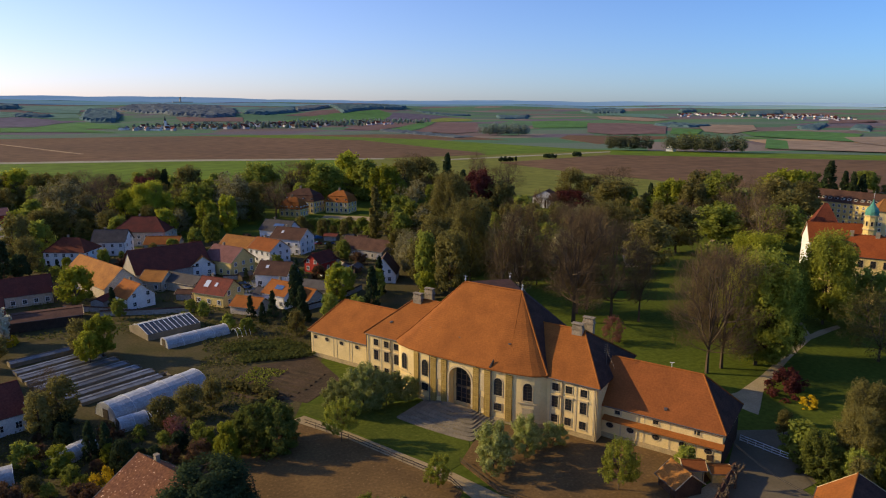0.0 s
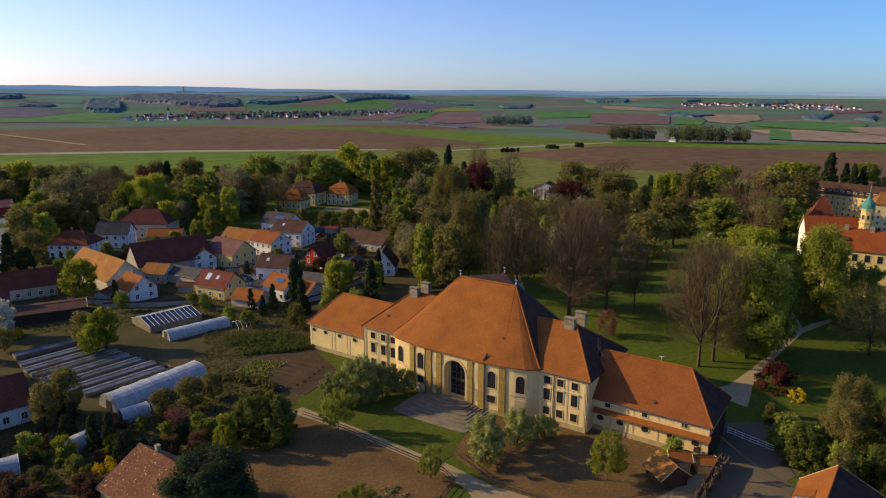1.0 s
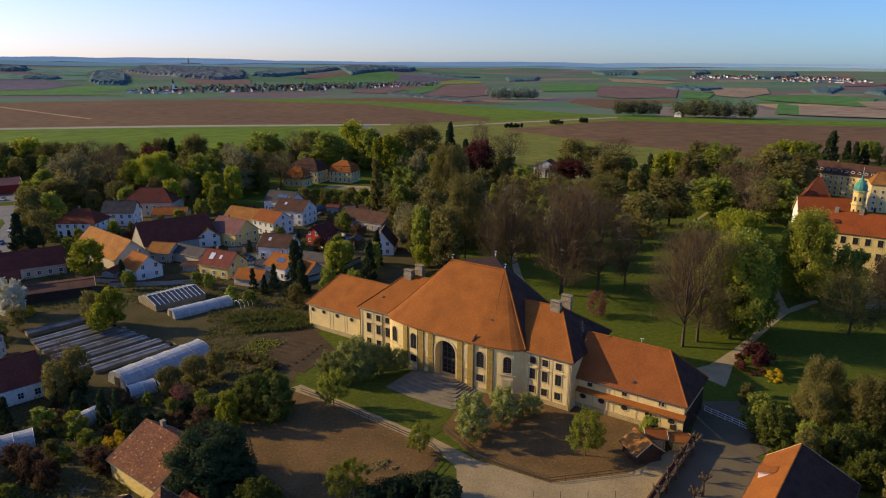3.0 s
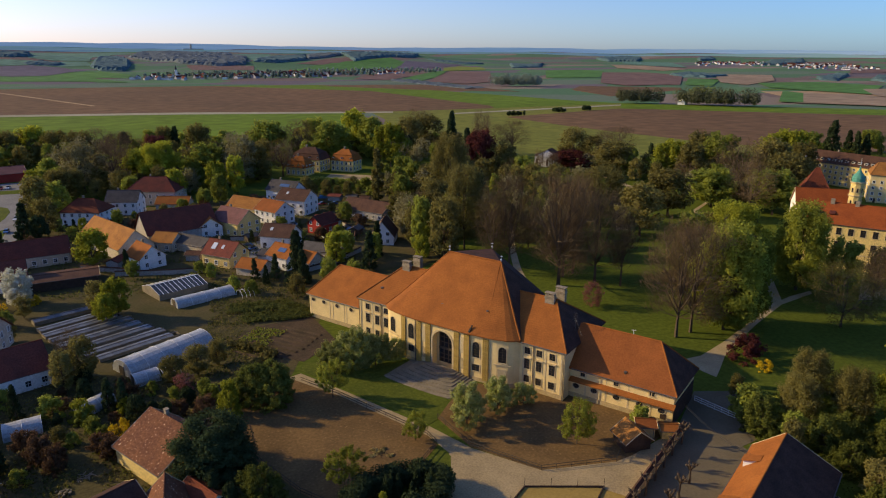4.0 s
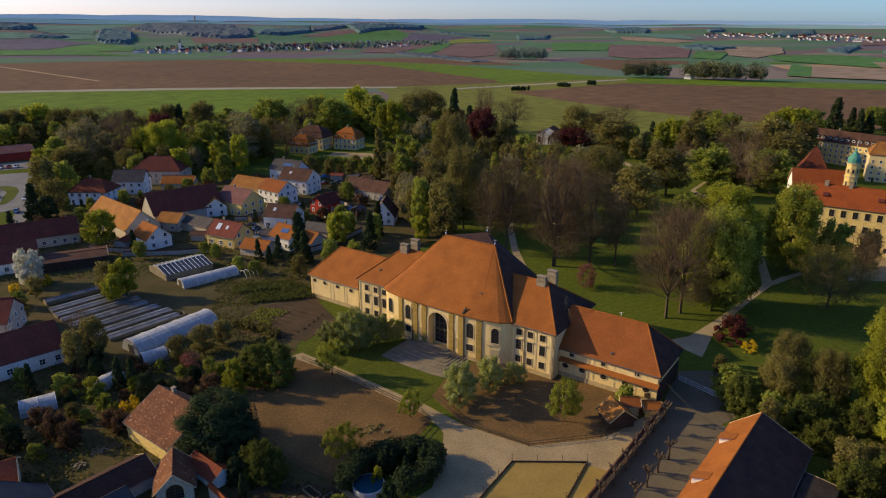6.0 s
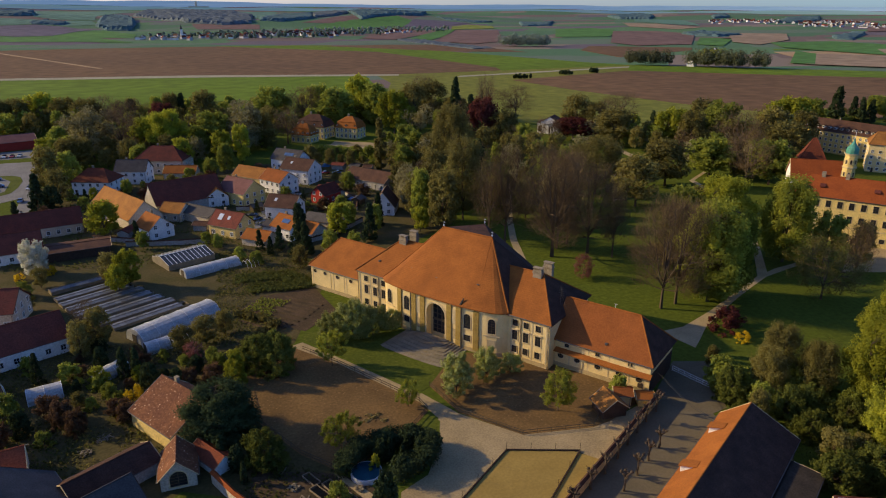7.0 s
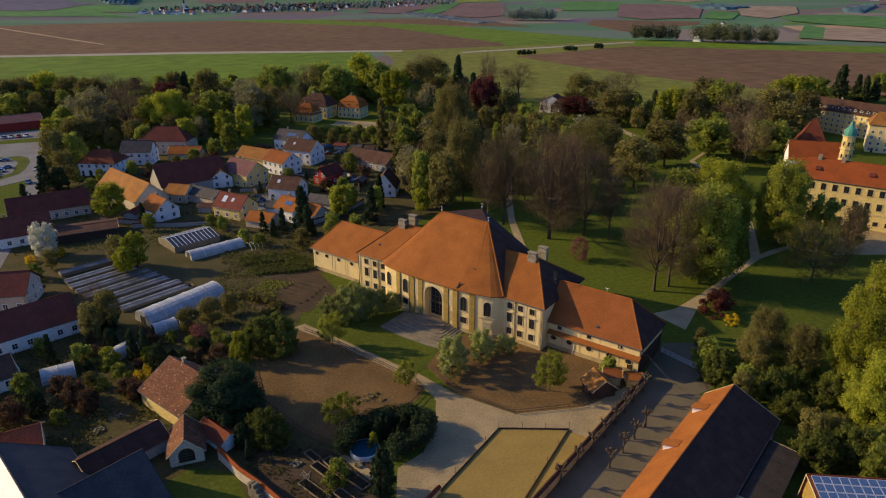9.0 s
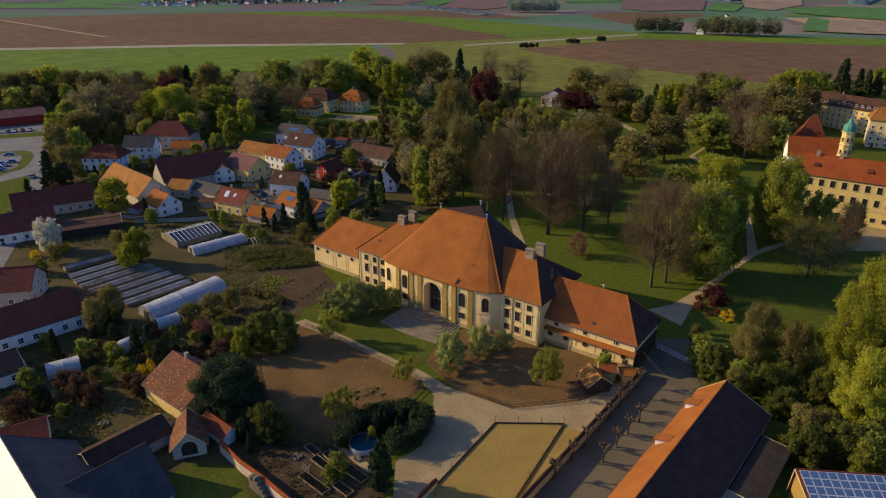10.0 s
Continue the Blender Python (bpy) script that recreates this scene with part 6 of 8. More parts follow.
def glasshouse(a, b, width, eave, ridge, label, bay=1.6, glass=GLASS_PALE):
    ln = math.hypot(b[0] - a[0], b[1] - a[1])
    g = thing("glasshouse", pose(a[0], a[1], 0, 0, 0, math.degrees(math.atan2(b[1] - a[1], b[0] - a[0]))), label, "greenhouse")
    w = width / 2
    bm = B()
    solid(bm, [(x, y, z) for x in (0, ln) for y, z in ((-w, 0), (w, 0), (w, eave - 0.05), (0, ridge - 0.05), (-w, eave - 0.05))],
          [(4, 3, 2, 1, 0), (5, 6, 7, 8, 9), (0, 1, 6, 5), (1, 2, 7, 6), (4, 0, 5, 9)])
    part("wall", bm, STONE, g)
    pane = B()
    slab(pane, [(0.03, -w - 0.1, eave), (bay - 0.03, -w - 0.1, eave), (bay - 0.03, -0.06, ridge), (0.03, -0.06, ridge)], 0.03)
    me = finish(pane, "pane", glass)
    for k in range(int(ln / bay)):
        shared("pane", me, g, pose(k * bay, 0, 0))
        shared("pane", me, g, pose((k + 1) * bay, 0, 0, 0, 0, 180))
    if glass is GLASS_DARK:
        bar = B()
        slab(bar, [(-0.05, -w - 0.15, eave + 0.07), (0.05, -w - 0.15, eave + 0.07), (0.05, 0, ridge + 0.07), (-0.05, 0, ridge + 0.07)], 0.06)
        bar_mesh = finish(bar, "glazing_bar", PIPE_WHITE)
        for k in range(int(ln / bay) + 1):
            for turn in (0, 180):
                shared("glazing_bar", bar_mesh, g, pose(k * bay, 0, 0, 0, 0, turn))
    bm = B()
    box(bm, -0.05, -0.1, ridge - 0.02, ln + 0.05, 0.1, ridge + 0.08)
    part("ridge_bar", bm, PIPE_WHITE if glass is GLASS_DARK else METAL, g)
    return g


glasshouse((-30.3, 169.9), (-16.5, 175.4), 2.6, 1.0, 1.4, "narrow pale glass cold frame")
for k, (a, b) in enumerate((((-28.4, 163.5), (-12.5, 171.2)), ((-26.9, 159.3), (-10.3, 167.3)), ((-25.1, 155.3), (-7.5, 163.7)), ((-23.0, 151.2), (-5.3, 159.9)), ((-20.5, 147.3), (-2.8, 156.0)), ((-17.6, 143.6), (-0.2, 152.1)), ((-14.5, 140.2), (2.8, 148.5)))):
    glasshouse(a, b, 2.7, 0.8, 0.95, "low strip of glass cold frames with sky-pale panes")
glasshouse((-2.4, 180.6), (11.0, 186.0), 11.5, 1.7, 3.2, "old glasshouse with a white-barred pitched roof", 1.3, GLASS_DARK)


# ---------------------------------------------------------------- walls, fences, hedges
def run(a, b):
    return math.hypot(b[0] - a[0], b[1] - a[1]), math.degrees(math.atan2(b[1] - a[1], b[0] - a[0]))


def wall_line(points, height, thick, material, coping, label):
    w = thing("garden_wall", pose(points[0][0], points[0][1], 0), label, "wall")
    for a, b in zip(points, points[1:]):
        ln, ang = run(a, b)
        for name, m, dims in (("wall", material, (0, -thick / 2, 0, ln, thick / 2, height)), ("coping", coping, None)):
            bm = B()
            if dims:
                box(bm, *dims)
            else:
                solid(bm, [(x, y, z) for x in (-0.05, ln + 0.05) for y, z in ((-thick / 2 - 0.18, height), (thick / 2 + 0.18, height), (0, height + 0.38))], [(0, 2, 1), (3, 4, 5), (0, 1, 4, 3), (1, 2, 5, 4), (2, 0, 3, 5)])
            ob = part(name, bm, m, w)
            ob.matrix_basis = pose(a[0] - points[0][0], a[1] - points[0][1], 0, 0, 0, ang)
    return w


wall_line(((84.8, 64.2), (72.9, 57.6), (61.3, 51.1), (44.8, 42.0), (24, 30.5)), 1.9, 0.5, PLINTH, OLD_AND_SHADED_TILE, "stained plastered yard wall with a dark tiled coping")
wall_line(((2.2, 73.4), (4.8, 66.8), (7.7, 61.4), (9.5, 57.4), (13, 50)), 2.1, 0.6, BEIGE, TILE_BRIGHT, "weathered garden wall with orange tile coping")
wall_line(((87.8, 343.8), (117, 315.1)), 1.0, 0.5, WHITE, TRIM, "low white wall of the manor court")
wall_line(((33.4, 51.2), (24, 45)), 1.2, 0.5, YELLOW, TILE_RED, "low yellow wall with red tile coping")


def fence(points, height, gap, rails, label, material=WOOD_GREY, radius=0.045, board=0.0):
    f = thing("fence", pose(points[0][0], points[0][1], 0), label, "fence")
    pm = B()
    tube(pm, (0, 0, 0), (0, 0, height), radius, radius * 0.9, 5)
    post_mesh = finish(pm, "post", material)
    ox, oy = points[0]
    for a, b in zip(points, points[1:]):
        ln, ang = run(a, b)
        n = max(1, round(ln / gap))
        for k in range(n):
            t = k / n
            shared("post", post_mesh, f, pose(a[0] + (b[0] - a[0]) * t - ox, a[1] + (b[1] - a[1]) * t - oy, 0))
        for z in rails:
            bm = B()
            box(bm, 0, -0.03, z - 0.045, ln, 0.03, z + 0.045)
            part("rail", bm, material, f).matrix_basis = pose(a[0] - ox, a[1] - oy, 0, 0, 0, ang)
        if board:
            bm = B()
            box(bm, 0, -0.09, 0, ln, 0.09, board)
            part("board", bm, material, f).matrix_basis = pose(a[0] - ox, a[1] - oy, 0, 0, 0, ang)
    return f


fence(((10.6, 102), (10.3, 90.2), (16.6, 74.9), (21.9, 67.3)), 1.2, 2.6, (0.55, 1.05), "weathered timber paddock fence")
fence(((33.5, 71.5), (41.6, 78.5), (41.3, 81.9), (30.7, 102.8), (25, 112)), 1.2, 2.6, (0.55, 1.05), "weathered timber paddock fence along the path", WOOD_DARK, 0.04)
fence(((45.4, 86.8), (46.9, 75.7), (54.5, 64.7), (67.5, 61.6), (70.5, 64)), 1.1, 2.6, (0.5, 1.0), "weathered timber fence round the brown earth")
fence(((33.2, 51), (49.6, 61.9), (61.2, 56.7), (44, 43.6)), 1.7, 5.0, (), "thin posts and timber edging of the riding yard", WOOD_DARK, 0.045, 0.35)
fence(((95.0, 72), (97.0, 63.6)), 1.3, 1.4, (0.3, 0.75, 1.2), "white and blue metal gate fence", PIPE_WHITE, 0.05)


def hedge(name, points, height, width, material, label, n=900, seed=1, leaf=0.75):
    """A clipped hedge: dense leaf clumps along a line."""
    rng = np.random.default_rng(seed)
    segs = [(np.array(a), np.array(b)) for a, b in zip(points, points[1:])]
    lens = np.array([np.linalg.norm(b - a) for a, b in segs])
    pick = rng.choice(len(segs), n, p=lens / lens.sum())
    t = rng.uniform(size=(n, 1))
    a, b = np.array([segs[i][0] for i in pick]), np.array([segs[i][1] for i in pick])
    xy = a + (b - a) * t + rng.uniform(-1, 1, size=(n, 2)) * width / 2
    z = rng.uniform(0.05, 1, size=(n, 1)) ** 0.6 * height * (1 + 0.14 * np.sin(xy[:, :1] * 1.3) * np.cos(xy[:, 1:] * 0.9))
    core = a + (b - a) * t
    out = np.hstack([(xy - core) / width, (z / height) ** 2])
    me = leaves(np.hstack([xy, z]), out, leaf, rng, name, material, 0.9)
    ob = new(name, me)
    return tagged(ob, label, "hedge")


hedge("hedge", ((21.5, 66.2), (24.5, 69.5), (30, 71), (36, 69.6), (37.8, 66.8), (35.2, 63.4), (29.5, 61.5)), 3.6, 3.0, LEAF_DARK, "dark evergreen hedge round a small pool", 26000, 4, 0.3)
pool = thing("pool", pose(25.4, 65.2, 0), "small round blue garden pool", "pool")
bm = B()
bmesh.ops.create_cone(bm, cap_ends=True, segments=20, radius1=2.6, radius2=2.6, depth=0.9, matrix=Matrix.Translation((0, 0, 0.45)))
part("rim", bm, PANEL_FRAME, pool, "pale pool wall")
bm = B()
bmesh.ops.create_cone(bm, cap_ends=True, segments=20, radius1=2.4, radius2=2.4, depth=0.05, matrix=Matrix.Translation((0, 0, 0.925)))
part("water", bm, POOL_BLUE, pool, "blue pool surface")
hedge("hedge", ((12, 116), (22, 127), (14, 137)), 1.6, 2.5, LEAF_OLIVE, "low rough garden hedge", 1000, 5)
hedge("hedge", ((20, 152), (34, 149), (30, 158), (18, 160)), 1.0, 6.0, LEAF_HERB, "overgrown green beds beside the wing", 7000, 6, 0.45)
hedge("hedge", ((84, 333), (116, 302)), 3.2, 4.0, LEAF_GREEN, "clipped hedge in front of the manor", 5200, 8, 0.6)

# small hut and store at the end of the wing
# shelter walls are closed; their dark colour imitates the shaded open gable
house((73.0, 62.6), (73.6, 67.0), 4.8, 2.1, 3.9, WOOD_DARK, TILE_OCHRE, "timber shelter, dark walls for its shaded opening, ochre tiled roof", chimneys=0, windows=False, category="shelter", name="shelter")
house((76.6, 67.6), (79.2, 66.0), 3.2, 2.3, 2.9, PLASTER, TILE_EAST, "small plastered outhouse with a red roof", chimneys=0, windows=False, category="outhouse", name="outhouse")
house((80.0, 65.0), (82.6, 63.6), 2.6, 1.9, 2.3, YELLOW, TILE, "small yellow gate shed", chimneys=0, windows=False, category="outhouse", name="outhouse")


# ---------------------------------------------------------------- pollard trees along the yard
def pollard_mesh(seed):
    rng = random.Random(seed)
    bm = B()
    p = Vector((0, 0, 0))
    for k in range(3):
        q = p + Vector((rng.uniform(-0.12, 0.12), rng.uniform(-0.12, 0.12), 0.75))
        tube(bm, p, q, 0.19 - 0.02 * k, 0.17 - 0.02 * k, 6)
        p = q
    for k in range(6):
        t = k * math.pi / 3 + rng.uniform(-0.4, 0.4)
        q = p + Vector((math.cos(t) * rng.uniform(0.4, 0.8), math.sin(t) * rng.uniform(0.4, 0.8), rng.uniform(0.4, 1.3)))
        tube(bm, p, q, 0.11, 0.09, 5)
        bmesh.ops.create_icosphere(bm, subdivisions=1, radius=rng.uniform(0.18, 0.27), matrix=Matrix.Translation(q))
        for _ in range(3):
            e = q + Vector((rng.uniform(-0.4, 0.4), rng.uniform(-0.4, 0.4), rng.uniform(0.2, 0.6)))
            tube(bm, q, e, 0.04, 0.015, 3)
    return finish(bm, "trunk", BARK)


POLLARDS = [pollard_mesh(s) for s in range(4)]
for k, (x, y) in enumerate(((81.5, 61.2), (77.5, 59.2), (73.8, 57.0), (69.9, 54.8), (65.8, 52.4), (61.6, 50.0), (57.2, 47.8), (52.0, 45.2), (74.4, 52.0), (70.4, 49.9), (66.2, 47.6), (61.7, 45.4))):
    ob = new("pollard_tree")
    ob.matrix_world = pose(x, y, 0, 0, 0, 77 * k) @ Matrix.Scale(1.15, 4)
    tagged(ob, "knobbly pollarded plane tree without leaves", "tree", "pollards along the yard")
    new("trunk", POLLARDS[k % 4]).parent = ob


# ---------------------------------------------------------------- cars
def car_parts(paint):
    body, cabin, wheel = B(), B(), B()
    side = [(-2.1, 0.35), (-2.1, 0.75), (-1.0, 0.92), (1.5, 0.95), (2.05, 0.8), (2.1, 0.35)]
    solid(body, [(x, y, z) for y in (-0.85, 0.85) for x, z in side], [tuple(range(6)), tuple(range(11, 5, -1))] + [(i, i + 6, (i + 1) % 6 + 6, (i + 1) % 6) for i in range(6)])
    top = [(-1.0, 0.9), (-0.35, 1.42), (1.0, 1.45), (1.75, 0.93)]
    solid(cabin, [(x, y * (0.8 if z < 1 else 0.66), z) for y in (-1, 1) for x, z in top], [(0, 1, 2, 3), (7, 6, 5, 4)] + [(i, i + 4, (i + 1) % 4 + 4, (i + 1) % 4) for i in range(4)])
    bmesh.ops.create_cone(wheel, cap_ends=True, segments=10, radius1=0.32, radius2=0.32, depth=0.2, matrix=Matrix.Rotation(math.pi / 2, 4, "X"))
    bmesh.ops.bevel(body, geom=list(body.edges), offset=0.07, segments=1, affect="EDGES")
    return finish(body, "body", paint), finish(cabin, "cabin", CAR_GLASS), finish(wheel, "tyre", IRON)


PAINTS = [mat("car_paint_" + n, c, tuple(v * 0.9 for v in c), 0.5, 0.3, 0.0, 4, metal=0.2, spec=0.6) for n, c in (("white", (0.7, 0.7, 0.68)), ("blue", (0.05, 0.14, 0.34)), ("black", (0.03, 0.03, 0.035)), ("silver", (0.4, 0.42, 0.44)), ("red", (0.35, 0.03, 0.025)))]
CAR_MESHES = [car_parts(p) for p in PAINTS]
CAR_WORDS = ("white", "blue", "black", "silver", "red")


def car(x, y, turn, k):
    ob = thing("car", pose(x, y, 0.19 if x < -60 and y < 330 else 0.1 if x < -49 else 0.05, 0, 0, turn), f"parked {CAR_WORDS[k]} car on asphalt", "car")
    b, c, w = CAR_MESHES[k]
    new("body", b).parent = ob
    new("cabin", c).parent = ob
    for wx in (-1.3, 1.3):
        for wy in (-0.78, 0.78):
            shared("wheel", w, ob, pose(wx, wy, 0.32))


for k, (x, y) in enumerate(((-86, 378), (-82.5, 378.5), (-79, 378), (-74.2, 378), (-71, 378.4), (-67.5, 378), (-64.1, 378.3))):
    car(x, y, 85, (0, 3, 2, 1, 0, 4, 0)[k])
for k, (x, y) in enumerate(((-66, 323), (-62.8, 308), (-66, 298), (-66.2, 294.5), (-64.6, 302), (-66.3, 306), (-70, 300), (-70, 310))):
    car(x, y, 5, (1, 1, 3, 1, 0, 1, 1, 2)[k])
car(-51, 278, 88, 1)
car(-50.5, 300, 80, 0)
car(30.5, 221.8, -30, 2)
car(72, 279, 10, 4)
car(77, 277, 10, 1)
car(84, 273, 15, 2)


# ---------------------------------------------------------------- far villages, copses and woods
def village_meshes(wall, roof, w, l, e, r):
    a, b = B(), B()
    solid(a, [(x, y, z) for x in (-l / 2, l / 2) for y, z in ((-w / 2, 0), (w / 2, 0), (w / 2, e), (0, r - 0.1), (-w / 2, e))],
          [(4, 3, 2, 1, 0), (5, 6, 7, 8, 9), (0, 1, 6, 5), (1, 2, 7, 6), (2, 3, 8, 7), (3, 4, 9, 8), (4, 0, 5, 9)])
    for s in (-1, 1):
        slab(b, [(-l / 2 - 0.4, s * (w / 2 + 0.4), e - 0.1), (l / 2 + 0.4, s * (w / 2 + 0.4), e - 0.1), (l / 2 + 0.4, 0, r), (-l / 2 - 0.4, 0, r)], 0.25)
    return finish(a, "wall", wall), finish(b, "roof", roof)


# white walls dulled to grey: haze put into the far houses' colour
HAZED_WALL = mat("haze_greyed_render", (0.44, 0.42, 0.43), (0.36, 0.34, 0.36), 0.05, 0.9, 0.1, 9)
FAR_HOUSES = [(village_meshes(*v), w) for v, w in (
    ((HAZED_WALL, TILE_DARK, 10, 13, 5, 10), "distant haze-greyed house with a dark red roof"),
    ((WHITE, TILE_BROWN, 10, 12, 6, 10), "distant white house with a brown roof"),
    ((HAZED_WALL, TILE_BROWN, 11, 16, 5, 10), "distant long haze-greyed house with a brown roof"),
    ((HAZED_WALL, TILE_DARK, 10, 12, 5.5, 10.5), "distant haze-greyed house with a dark red roof"),
    ((WHITE, SLATE, 14, 30, 5, 7), "distant long white hall with a grey roof"))]
far_rng = random.Random(21)


def village(cx, cy, along, across, turn, count, halls=0):
    done = []
    c, s = math.cos(radians(turn)), math.sin(radians(turn))
    for k in range(count * 8):
        if len(done) >= count:
            break
        u, v = far_rng.uniform(-along, along), far_rng.gauss(0, across / 2)
        x, y = cx + u * c - v * s, cy + u * s + v * c
        if any((x - p) ** 2 + (y - q) ** 2 < 18 ** 2 for p, q in done):
            continue
        done.append((x, y))
        (wm, rm), words = FAR_HOUSES[4 if len(done) <= halls else far_rng.randrange(4)]
        ob = thing("house", pose(x, y, land(x, y) - 0.3, 0, 0, far_rng.uniform(0, 180)) @ Matrix.Scale(0.92, 4), words, "house", "houses of a distant village")
        new("wall", wm).parent = ob
        new("roof", rm).parent = ob


village(150, 1853, 150, 90, 8, 34, 6)
village(342, 1925, 150, 110, 4, 60, 1)
village(592, 2031, 190, 80, 14, 60, 2)
village(2481, 2091, 300, 230, -45, 130, 4)
village(2333, 1711, 160, 110, -45, 30, 2)
# single farm and church spire of the far village
for x, y in ((694, 712), (950, 930), (2350, 1950)):
    (wm, rm), words = FAR_HOUSES[1]
    ob = thing("house", pose(x, y, land(x, y), 0, 0, 30), "distant white farmhouse by a copse", "house")
    new("wall", wm).parent = ob
    new("roof", rm).parent = ob
spire = thing("village_church", pose(101, 1865, land(101, 1865)), "distant village church tower with a pointed roof", "church")
bm = B()
box(bm, -3, -3, 0, 3, 3, 20)
part("shaft", bm, WHITE, spire)
bm = B()
bmesh.ops.create_cone(bm, cap_ends=True, segments=4, radius1=4.2, radius2=0.1, depth=12, matrix=Matrix.Translation((0, 0, 26)) @ Matrix.Rotation(math.pi / 4, 4, "Z"))
part("spire", bm, SLATE, spire)
castle = thing("hill_castle", pose(360, 4560, land(360, 4560)), "castle with a tower on the distant ridge", "castle")
bm = B()
box(bm, -60, -8, -6, 60, 8, 14)
box(bm, -100, -6, -6, -66, 6, 9)
part("wall", bm, BEIGE, castle)
bm = B()
box(bm, -18, -6, 0, -8, 6, 42)
part("tower", bm, BEIGE, castle)


def copse(name, cx, cy, rx, ry, turn, count, height, material, label, seed, leaf=2.6, base=None):
    """A far wood as one mass of crowns: lumpy leaf clumps over the land."""
    rng = np.random.default_rng(seed)
    c, s = math.cos(radians(turn)), math.sin(radians(turn))
    pts, out = [], []
    for _ in range(count):
        r, t = math.sqrt(rng.uniform()), rng.uniform(0, 2 * math.pi)
        u, v = rx * r * math.cos(t), ry * r * math.sin(t)
        x, y = cx + u * c - v * s, cy + u * s + v * c
        h = height * rng.uniform(0.65, 1.1)
        z0 = land(x, y)
        k = 110
        d = rng.normal(size=(k, 3))
        d /= np.linalg.norm(d, axis=1, keepdims=True)
        d *= rng.uniform(0.6, 1, size=(k, 1))
        pts.append(np.c_[x + d[:, 0] * h * 0.33, y + d[:, 1] * h * 0.33, z0 + h * 0.55 + d[:, 2] * h * 0.45])
        out.append(d)
    me = leaves(np.vstack(pts), np.vstack(out), leaf, rng, name, material, 0.5)
    tagged(new(name, me), label, "wood", kind="stuff")


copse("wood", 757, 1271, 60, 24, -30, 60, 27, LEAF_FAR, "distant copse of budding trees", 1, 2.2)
copse("wood", 655, 752, 30, 13, -35, 40, 23, LEAF_COPSE, "distant copse of budding trees", 2, 1.8)
copse("wood", 722, 676, 58, 16, -50, 85, 25, LEAF_COPSE, "distant copse of budding trees beside a farm", 3, 1.8)
copse("wood", 716, 700, 16, 10, -42, 14, 27, LEAF_GREEN, "distant green trees beside a farm", 13, 1.8)
for k, (x, y, r) in enumerate(((390, 646, 11), (463, 670, 8), (509, 681, 7))):
    copse("field_bushes", x, y, r, 4, -30, 12, 6, LEAF_DARK, "dark bushes on the field edge", 20 + k, 1.2)
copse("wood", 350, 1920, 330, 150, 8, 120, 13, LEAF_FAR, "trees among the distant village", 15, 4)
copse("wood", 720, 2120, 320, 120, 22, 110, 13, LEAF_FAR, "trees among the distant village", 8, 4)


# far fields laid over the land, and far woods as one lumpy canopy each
# aerial haze is painted into these colours, most in meadow, brown and woods
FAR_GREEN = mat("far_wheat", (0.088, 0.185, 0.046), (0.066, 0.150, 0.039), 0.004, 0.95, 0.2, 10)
FAR_MEADOW = mat("hazed_far_meadow", (0.114, 0.200, 0.138), (0.090, 0.173, 0.130), 0.003, 0.95, 0.2, 10)
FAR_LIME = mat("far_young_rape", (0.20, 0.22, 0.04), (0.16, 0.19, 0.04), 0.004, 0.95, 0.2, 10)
FAR_BROWN = mat("hazed_far_ploughed_earth", (0.125, 0.105, 0.133), (0.100, 0.086, 0.111), 0.004, 0.95, 0.2, 10)
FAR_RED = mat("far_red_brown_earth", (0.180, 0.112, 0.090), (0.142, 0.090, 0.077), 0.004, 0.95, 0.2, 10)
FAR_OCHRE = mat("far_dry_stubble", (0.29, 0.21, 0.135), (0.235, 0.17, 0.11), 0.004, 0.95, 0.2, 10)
WOOD_FAR = mat("hazed_far_canopy", (0.085, 0.138, 0.142), (0.064, 0.108, 0.118), 0.012, 0.95, 0.6, 8)
WOOD_BARE = mat("hazed_far_bare_canopy", (0.112, 0.132, 0.135), (0.088, 0.108, 0.118), 0.012, 0.95, 0.6, 8)


